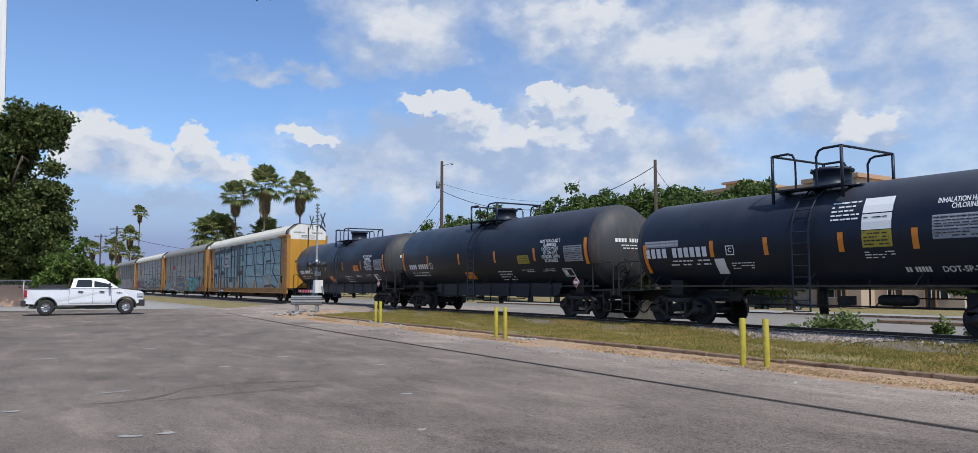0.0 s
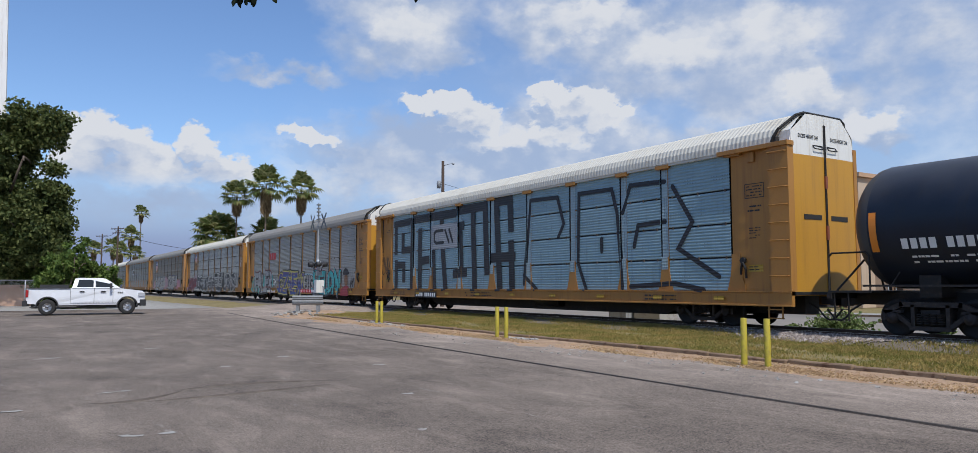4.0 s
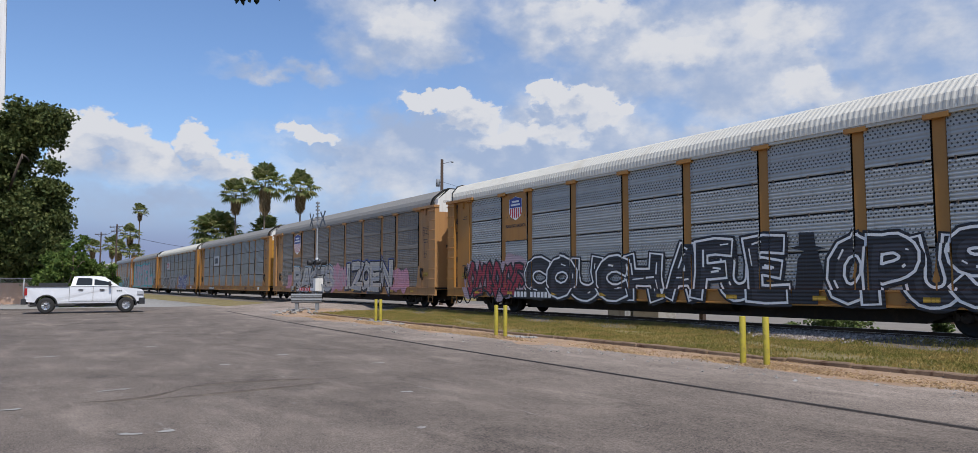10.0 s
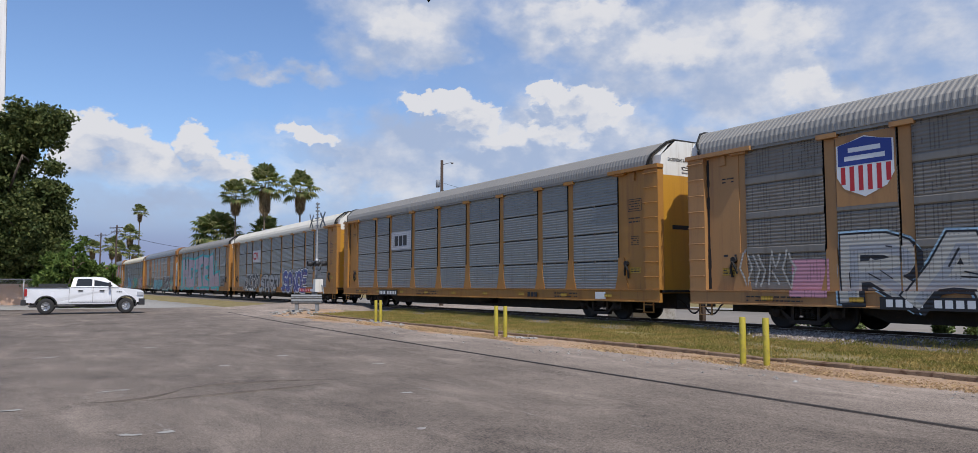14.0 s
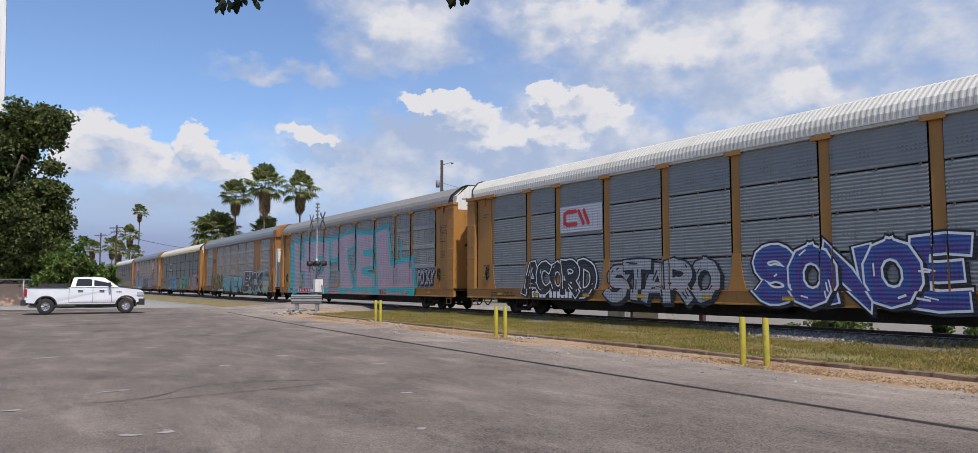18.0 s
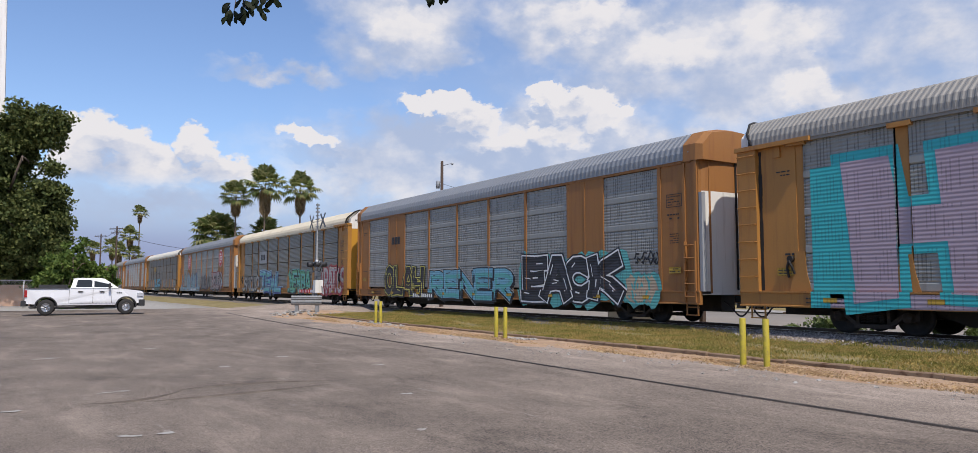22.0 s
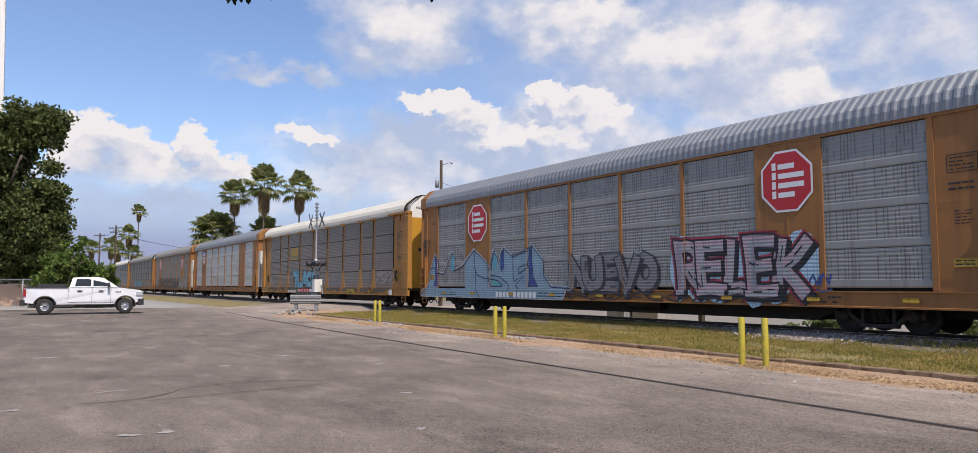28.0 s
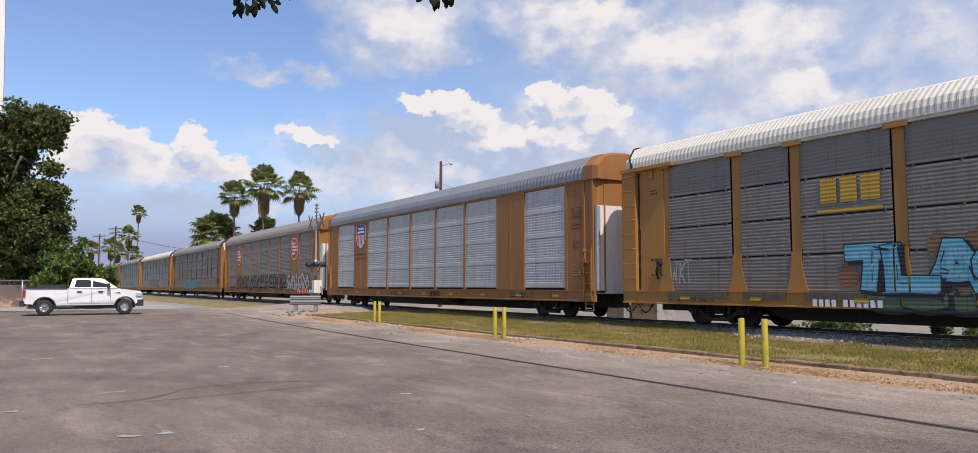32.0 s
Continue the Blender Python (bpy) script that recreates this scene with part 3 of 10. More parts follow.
# the lot: a slab with a few shallow swells, flush with the road that crosses the track
bm = bmesh.new()
strip(bm, [-75, -64] + span(-60, 40, 4.0) + [60], [(-60, 0.0), (-20, 0.0), (-8, 0.0), (0, 0.0), (6, 0.005), (10, 0.012), (12.2, 0.02), (12.85, 0.02), (13.0, -0.07)])
for v in bm.verts:
    if v.co.y > 12.95:
        v.co.y += 0.05 * noise.noise((v.co.x * 0.4, 1.0, 0.0))
lot = part("parking_lot", bm, M["asphalt"])
tagged(lot, "worn grey asphalt parking lot with cracks and stains", "parking lot", kind="structure")

bm = bmesh.new()
strip(bm, [-57.5, -54.5, -48, -42.0, -38.5], [(11.5, 0.026), (13.5, 0.10), (16.5, 0.30), (17.8, 0.376), (20.6, 0.376), (22.5, 0.25), (26, 0.075), (30, 0.065), (30.1, -0.05)])
for v in bm.verts:
    if not -55 < v.co.x < -41:
        v.co.z = -0.10
road = part("road", bm, M["asphalt"])
tagged(road, "asphalt road crossing the railway track", "road", kind="structure")

bm = bmesh.new()
strip(bm, span(-300, 90, 10), [(21.9, -0.04), (22.1, 0.035), (29.0, 0.06), (36.6, 0.035), (36.62, -0.04)])
street = part("street", bm, M["street"])
tagged(street, "pale sunlit street running behind the railway", "street", kind="structure")
bm = bmesh.new()
strip(bm, span(-60, 90, 5), [(52.0, -0.06), (52.02, 0.0), (56.0, 0.0), (60.0, 0.0), (62.0, 0.0), (62.05, -0.06)])
for v in bm.verts:
    v.co.z += ground_dip(v.co.x, v.co.y)
far_lot = part("far_parking_lot", bm, M["street"])
tagged(far_lot, "pale concrete car park beyond the street", "parking lot", kind="structure")

bm = bmesh.new()
strip(bm, span(-60, 60, 6), [(36.75, 0.10), (36.9, 0.12), (40.2, 0.09), (40.25, -0.05)])
tagged(part("far_pavement", bm, M["concrete"]), "pale concrete pavement beyond the street", "pavement", kind="structure")
bm = bmesh.new()
for x_ in span(-60, 57, 3.0):
    if not -36 < x_ < -29:
        box(bm, x_ + 0.02, x_ + 2.98, 36.62, 36.76, -0.05, 0.14)
tagged(part("far_kerb", bm, M["kerb"]), "low concrete kerb beyond the street", "kerb", kind="structure")

island = thing("traffic_island", pose(-12.5, 31.4, 0.04), "low traffic island with worn yellow kerb in the street", "traffic island")
for k in range(8):
    bm = bmesh.new()
    box(bm, -5.6 + 1.4 * k, -4.22 + 1.4 * k, -0.6, 0.6, -0.05, 0.13)
    bevelled(bm, 0.03)
    part("kerb_stone", bm, M["yellow" if k in (3, 4) else "kerb"], island, "worn yellow kerb stone" if k in (3, 4) else "")

# dry soil along the edge of the lot, spilling unevenly over the asphalt
bm = bmesh.new()
xs = span(-40, 20, 0.5)
near = [(x, 11.85 + 0.9 * noise.noise((x * 0.33, 0.0, 9.0)) + 0.4 * noise.noise((x * 1.3, 0.0, 4.0)) - (0.4 if x < -30 else 0)) for x in xs]
rows = []
for x, y in near:
    rows.append([bm.verts.new(p) for p in ((x, y, 0.012), (x, y + 0.35, 0.030), (x, 12.85, 0.05), (x, 13.1, 0.06))])
for a, b in zip(rows, rows[1:]):
    for i in range(3):
        bm.faces.new((a[i], b[i], b[i + 1], a[i + 1])).smooth = True
soil = part("soil_strip", bm, M["soil"])
tagged(soil, "dry sandy soil and straw along the kerb", "soil", kind="stuff")

# ridges of an old repair, and pale scrapes, in the asphalt of the lot
def seam(points, width, height):
    bm_ = bmesh.new()
    rows_ = []
    for i, (x, y) in enumerate(points):
        n = Vector((points[min(i + 1, len(points) - 1)][0] - points[max(i - 1, 0)][0], points[min(i + 1, len(points) - 1)][1] - points[max(i - 1, 0)][1])).normalized()
        taper = math.sin(math.pi * (i + 0.3) / (len(points) - 0.4))
        w = width * taper * (0.8 + 0.5 * noise.noise((x * 2.0, y * 2.0, 1.0)))
        rows_.append([bm_.verts.new((x - n.y * w * k, y + n.x * w * k, 0.001 + z)) for k, z in ((-1, 0.0), (-0.5, height * taper), (0.4, height * taper), (0.55, 0.0015), (1, 0.001))])
    for a, b in zip(rows_, rows_[1:]):
        for i in range(4):
            bm_.faces.new((a[i], b[i], b[i + 1], a[i + 1]))
    return bm_


def curve(a, b, c, n=24):
    return [((1 - u) ** 2 * a[0] + 2 * u * (1 - u) * b[0] + u * u * c[0], (1 - u) ** 2 * a[1] + 2 * u * (1 - u) * b[1] + u * u * c[1]) for u in (i / n for i in range(n + 1))]


# dark seam colour carries the shade of each ridge's edge
for line_, wide_ in ((curve((-11.7, 0.8), (-11.2, 1.6), (-12.5, 2.3)), 0.10), (curve((-12.4, 2.1), (-13.0, 3.3), (-12.1, 4.9)), 0.13), (curve((-11.45, 1.5), (-11.4, 2.8), (-11.9, 4.6)), 0.10)):
    tagged(part("asphalt_seam", seam(line_, wide_ * 0.6, 0.02), M["dark_seam"]), "low worn ridge of an old asphalt repair", "asphalt", kind="structure")
bm = bmesh.new()
rng_ = random.Random(77)
for x_, y_, ln_, turn_ in ((-11.45, 0.0, 0.3, 88), (-8.92, 1.1, 0.28, 60), (-8.88, 1.46, 0.2, 86), (-12.7, 1.33, 0.5, 103), (-19.3, 0.66, 0.6, 110), (-17.0, 5.2, 0.3, 70), (-15.5, 3.6, 0.25, 95), (-14.2, 6.3, 0.3, 80), (-10.2, 5.0, 0.2, 60), (-21.0, 3.0, 0.5, 100), (-7.6, 3.9, 0.12, 40)):
    c_, s_ = math.cos(radians(turn_)), math.sin(radians(turn_))
    pts_ = [(-ln_ / 2, 0), (-ln_ / 4, 0.035), (0.0, 0.022), (ln_ / 3, 0.04), (ln_ / 2, 0.0), (ln_ / 4, -0.03), (-ln_ / 5, -0.02)]
    bm.faces.new([bm.verts.new((x_ + c_ * u - s_ * v * rng_.uniform(0.6, 1.2), y_ + s_ * u + c_ * v * rng_.uniform(0.6, 1.2), 0.0075)) for u, v in ((u, 2.4 * v) for u, v in pts_)])
tagged(part("scrape_marks", bm, M["concrete"]), "pale scrape marks worn into the asphalt", "asphalt", kind="stuff")

# old rail set in the asphalt of the lot
bm = bmesh.new()
def spur_y(x):
    return 8.95 + 0.00085 * max(0.0, -x - 2.0) ** 2 + 0.002 * abs(x)
xs = span(-46, 6, 1.0)
rows = [[bm.verts.new((x, spur_y(x) + dy, z)) for dy, z in ((-0.045, 0.016), (-0.02, 0.016), (-0.015, 0.028), (0.032, 0.028), (0.036, 0.016))] for x in xs]
for a, b in zip(rows, rows[1:]):
    for i in range(4):
        bm.faces.new((a[i], b[i], b[i + 1], a[i + 1]))
spur = part("old_rail", bm, M["old_rail"])
tagged(spur, "old rusty rail sunk in the asphalt", "rail", kind="structure")


def build_track():
    """Ballast bed, sleepers and two rails."""
    bm = bmesh.new()
    xs_ = [-420] + span(-200, 30, 1.0) + [90]
    strip(bm, xs_, [(16.9, 0.06), (17.35, 0.14), (17.85, 0.265), (18.36, 0.295), (18.54, 0.245), (19.86, 0.245), (20.04, 0.27), (20.5, 0.25), (21.1, 0.12), (21.6, 0.0)])
    for v in bm.verts:
        v.co.z += 0.02 * noise.noise((v.co.x * 1.1, v.co.y * 2.0, 0.0))
        v.co.y += 0.12 * noise.noise((v.co.x * 0.7, v.co.y, 5.0))
    bed = part("ballast_bed", bm, M["ballast"])
    tagged(bed, "grey crushed stone ballast under the track", "ballast", kind="structure")
    bm = bmesh.new()
    for side in (-0.7525, 0.7525):
        y = TRACK_Y + side
        for x0, x1 in ((-420, 90),):
            box(bm, x0, x1, y - 0.07, y + 0.07, RAIL_Z - 0.165, RAIL_Z - 0.14)
            box(bm, x0, x1, y - 0.009, y + 0.009, RAIL_Z - 0.14, RAIL_Z - 0.035)
            box(bm, x0, x1, y - 0.037, y + 0.037, RAIL_Z - 0.035, RAIL_Z - 0.004)
    rails = part("rails", bm, M["rail_steel"])
    tagged(rails, "pair of rusty steel rails with shiny worn heads", "rail", kind="structure")
    bm = bmesh.new()
    for side in (-0.7525, 0.7525):
        box(bm, -420, 90, TRACK_Y + side - 0.03, TRACK_Y + side + 0.03, RAIL_Z - 0.004, RAIL_Z)
    part("railhead", bm, M["rail_worn"], rails)


build_track()

# ---- the train ----
M["cast_steel"] = mat("cast_steel", (0.034, 0.028, 0.025), 0.75, 0.1, var=0.35, scale=4, fine=25, bump=0.2, dirt=(0.09, 0.068, 0.052), dirt_amount=0.5)
SPEED = 11.012
LENGTH = 28.737
POSTS = (11.83, 9.02, 7.07, 4.25, 1.4, -1.4, -4.25, -7.07, -9.02, -11.83)
END = {"a": 13.72, "b": 13.50}     # half length of a car carrier's body
WHEEL = 0.457
WHEELSETS = []
CARS = []
SHARED = {}


def shared(key, build):
    if key not in SHARED:
        SHARED[key] = build()
    return SHARED[key]


def wheelset_mesh():
    bm = bmesh.new()
    for s in (-1, 1):
        lathe(bm, ((0.0, 0.10), (0.0, 0.36), (-0.02, 0.37), (-0.025, WHEEL), (0.03, WHEEL + 0.0), (0.085, WHEEL - 0.01), (0.09, 0.36), (0.05, 0.33), (0.045, 0.16), (0.08, 0.12), (0.08, 0.0)),
              (0, s * 0.72, 0), (0, s, 0), seg=28)
    rod(bm, (0, -1.05, 0), (0, 1.05, 0), 0.08, seg=12)
    for s in (-1, 1):
        for i in range(3):
            a = i * 2.094
            rod(bm, (0.07 * math.cos(a), s * 1.05, 0.07 * math.sin(a)), (0.07 * math.cos(a), s * 1.075, 0.07 * math.sin(a)), 0.02, seg=6)
    return made("wheelset", bm, M["steel_dark"])


def side_frame_mesh():
    """Cast side frame of a freight bogie: top and bottom members with open triangles, bearing caps."""
    bm = bmesh.new()

    def bar(a, b, w, y0=-0.08, y1=0.06):
        d = Vector((b[0] - a[0], b[1] - a[1])).normalized() * (w / 2)
        plate(bm, [(a[0] + d.y - d.x * 0.4, a[1] - d.x - d.y * 0.4), (b[0] + d.y + d.x * 0.4, b[1] - d.x + d.y * 0.4), (b[0] - d.y + d.x * 0.4, b[1] + d.x + d.y * 0.4), (a[0] - d.y - d.x * 0.4, a[1] + d.x - d.y * 0.4)], y0, y1)
    bar((-0.70, 0.32), (0.70, 0.32), 0.12)
    for s in (-1, 1):
        bar((s * 1.06, 0.14), (s * 0.66, 0.33), 0.12)
        bar((s * 0.84, 0.10), (s * 0.44, -0.20), 0.10)
        bar((s * 0.40, -0.22), (s * 0.40, 0.30), 0.09)
        bar((s * 1.10, 0.16), (s * 1.10, -0.05), 0.10)
        bar((s * 1.10, 0.14), (s * 0.70, 0.14), 0.07)
    bar((-0.46, -0.24), (0.46, -0.24), 0.10, -0.11, 0.08)
    bevelled(bm, 0.018)
    return made("side_frame", bm, M["cast_steel"])


def spring_mesh():
    bm = bmesh.new()
    for i in range(4):
        x = -0.24 + 0.16 * i
        for j in range(5):
            rod(bm, (x, -0.06, -0.14 + j * 0.055), (x, -0.06, -0.11 + j * 0.055), 0.07, seg=8)
    return made("spring", bm, M["steel_dark"])


def bearing_mesh():
    bm = bmesh.new()
    lathe(bm, ((0.0, 0.13), (-0.22, 0.13), (-0.24, 0.10), (-0.25, 0.06), (-0.28, 0.055), (-0.28, 0.0)), (0, 0.08, 0), (0, 1, 0), seg=16)
    return made("bearing_cap", bm, M["cast_steel"])


def bogie(car, x):
    frame_ = bmesh.new()
    box(frame_, -0.22, 0.22, -1.05, 1.05, -0.05, 0.20)
    rod(frame_, (0, 0, 0.1), (0, 0, 0.42), 0.25, seg=14)
    for sx in (-0.55, 0.55):
        box(frame_, sx - 0.05, sx + 0.05, -0.8, 0.8, -0.22, -0.14)
    b = part("bogie", frame_, M["steel_dark"], car, "black cast steel freight bogie", pose(x, 0, WHEEL))
    for s in (-1, 1):
        turned = 0 if s < 0 else 180
        part("side_frame", shared("side_frame", side_frame_mesh), None, b, "dusty cast steel side frame", pose(0, s * 1.0, 0, 0, 0, turned))
        tagged(part("spring", shared("spring", spring_mesh), None, b, at=pose(0, s * 1.0, 0, 0, 0, turned)), kind="stuff")
        for sx in (-0.89, 0.89):
            part("bearing_cap", shared("bearing_cap", bearing_mesh), None, b, at=pose(sx, s * 1.0, 0, 0, 0, turned))
    for sx in (-1, 1):
        w = part("wheelset", shared("wheelset", wheelset_mesh), None, b)
        w.matrix_parent_inverse = Matrix.Translation((sx * 0.89, 0, 0))
        WHEELSETS.append(w)
    return b


def coupler(car, x):
    s = 1 if x > 0 else -1
    bm = bmesh.new()
    box(bm, min(x, x + s * 0.55), max(x, x + s * 0.55), -0.09, 0.09, 0.72, 0.92)
    box(bm, min(x + s * 0.5, x + s * 0.82), max(x + s * 0.5, x + s * 0.82), -0.17, 0.15, 0.68, 0.98)
    bevelled(bm, 0.02)
    part("coupler", bm, M["steel_dark"], car)
    bm = bmesh.new()
    pts = [(x - s * 0.2, -0.35, 0.75)]
    for i in range(1, 9):
        u = i / 8
        pts.append((x + s * 0.78 * u, -0.35, 0.72 - 0.42 * math.sin(math.pi * u * 0.9)))
    tube(bm, pts, 0.028)
    part("air_hose", bm, M["black"], car)


def ladder(car, x, y, z0, z1, material, width=0.42, n=9):
    bm = bmesh.new()
    for sx in (-1, 1):
        box(bm, x + sx * width / 2 - 0.03, x + sx * width / 2 + 0.03, y - 0.10, y + 0.02, z0, z1)
    for i in range(n):
        z = z0 + 0.18 + (z1 - z0 - 0.3) * i / (n - 1)
        rod(bm, (x - width / 2, y - 0.10, z), (x + width / 2, y - 0.10, z), 0.018, seg=6)
    part("ladder", bm, material, car)


def rib_profile(sheets, z0, z1, depth, banded=False, pitch=0.0999, joint=0.045):
    """A side sheet in section, from the sill to the eave: ribs, with a recessed joint between sheets."""
    pts = []
    h = (z1 - z0) / sheets
    for k in range(sheets):
        a, b = z0 + k * h, z0 + (k + 1) * h
        top = b - ((0.012 if banded else joint) if k < sheets - 1 else 0.0)
        if banded:
            # a broad smooth fold at the foot of each sheet
            pts += [(0.0, a), (-depth * 1.7, a + 0.035), (-depth * 1.7, a + 0.19), (0.0, a + 0.225)]
            a += 0.225
        n = round((top - a) / pitch)
        for i in range(n):
            p = a + (top - a) * i / n
            q = (top - a) / n
            pts += [(0.0, p), (-depth, p + 0.25 * q), (-depth, p + 0.55 * q), (0.0, p + 0.8 * q)]
        pts.append((0.0, top))
        if k < sheets - 1:
            pts += [(0.10, top + 0.001), (0.10, b - 0.001)]
    return pts


def panel_mesh(width, sheets, material, z0=1.08, z1=5.07, depth=0.022, banded=False, joint=0.045):
    bm = bmesh.new()
    prof_ = rib_profile(sheets, z0, z1, depth, banded, joint=joint)
    a = [bm.verts.new((-width / 2, y, z)) for y, z in prof_]
    b = [bm.verts.new((width / 2, y, z)) for y, z in prof_]
    for i in range(len(prof_) - 1):
        f = bm.faces.new((a[i], b[i], b[i + 1], a[i + 1]))
        if prof_[i][0] > 0.05 or prof_[i + 1][0] > 0.05:
            f.material_index = 2
    flats = len(bm.faces)
    if not banded:
        h = (z1 - z0) / sheets
        for k in range(1, sheets):
            for xx in (-width / 2 + 0.17, 0.0, width / 2 - 0.17):
                box(bm, xx - 0.022, xx + 0.022, -0.03, 0.0, z0 + k * h - 0.06, z0 + k * h + 0.025, 1)
    data = bpy.data.meshes.new("side_panel")
    bm.normal_update()
    bm.faces.ensure_lookup_table()
    if bm.faces[0].normal.y > 0:
        bmesh.ops.reverse_faces(bm, faces=bm.faces[:flats])
    bm.to_mesh(data)
    bm.free()
    for m_ in (material, M["grimy_grey"], M["black"]):
        data.materials.append(m_)
    return data


def roof_mesh(material, pitch, x1=13.68, slant=0.48, rise=0.0, deep=0.9):
    """Arched roof of sheets with ribs across the car; its ends may lean outwards over the doors."""
    bm = bmesh.new()
    section = [(-1.625, 5.15), (-1.61, 5.35), (-1.545, 5.54), (-1.12, 5.91), (-0.86, 6.0), (-0.5, 6.04), (0.0, 6.06)]
    section += [(-y, z) for y, z in section[-2::-1]]
    n = round(2 * x1 / pitch)
    cols = []
    for i in range(n + 1):
        for u, lift in ((0.0, 0.0), (0.25, 0.022), (0.5, 0.022), (0.75, 0.0)):
            x = -x1 + (i + u) * 2 * x1 / n
            if x > x1 + 1e-4:
                break
            col = []
            for y, z in section:
                d = Vector((y * 0.5, z - 4.7)).normalized() * (lift * deep if z > 5.2 else 0.0)
                lim = x1 - slant * min(1.0, max(0.0, (6.06 - z) / 0.8))
                col.append(bm.verts.new((max(-lim, min(lim, x)), y + d.x, z + d.y + rise * min(1.0, max(0.0, (z - 5.15) / 0.7)))))
            cols.append(col)
    for a, b in zip(cols, cols[1:]):
        for i in range(len(section) - 1):
            bm.faces.new((a[i], b[i], b[i + 1], a[i + 1]))
    bm.faces.new(cols[0])
    bm.faces.new(cols[-1])
    return made("roof", bm, material)


def end_door_mesh(x, upper, lower, split, bulge):
    """One leaf of a tall end door, curved in plan, with frame, seam and handles; the top in another paint."""
    bm = bmesh.new()
    s = 1 if x > 0 else -1
    plan = [(x - s * bulge * (1 - (max(0.0, 1 - u ** 3.2)) ** 0.5), 0.012 + 1.5 * u) for u in (0.0, 0.3, 0.57, 0.75, 0.87, 0.94, 0.98, 1.0)]
    zs = (0.95, 2.2, 3.4, split, 5.0, 5.35)
    grid_ = []
    for z in zs:
        row = []
        for px, py in plan:
            k = 1.0 if z < 5.1 else 0.93
            row.append(bm.verts.new((px, py * k, z if z < 5.3 else (6.01 if py < 0.86 else 6.01 - 0.50 * (py - 0.86) / 0.64))))
        grid_.append(row)
    for i, (a, b) in enumerate(zip(grid_, grid_[1:])):
        for j in range(len(plan) - 1):
            f = bm.faces.new((a[j], a[j + 1], b[j + 1], b[j]))
            f.material_index = 1 if zs[i] >= split - 0.01 else 0
            f.smooth = True
    return made("end_door", bm, (lower, upper))


def end_door(car, x, upper, lower, split=4.35, bulge=0.5):
    key = ("end_door", x, upper.name, lower.name, split, bulge)
    data = shared(key, lambda: end_door_mesh(x, upper, lower, split, bulge))
    leafs = []
    for side in (-1, 1):
        d = part("end_door", data, None, car, at=Matrix.Diagonal((1, side, 1, 1)))
        leafs.append(d)
    s = 1 if x > 0 else -1
    bm = bmesh.new()
    for side in (-1, 1):
        rod(bm, (x + s * 0.02, side * 0.025, 1.1), (x + s * 0.02, side * 0.025, 5.75), 0.018, seg=6)
    part("lock_rod", bm, M["steel_dark"], car)


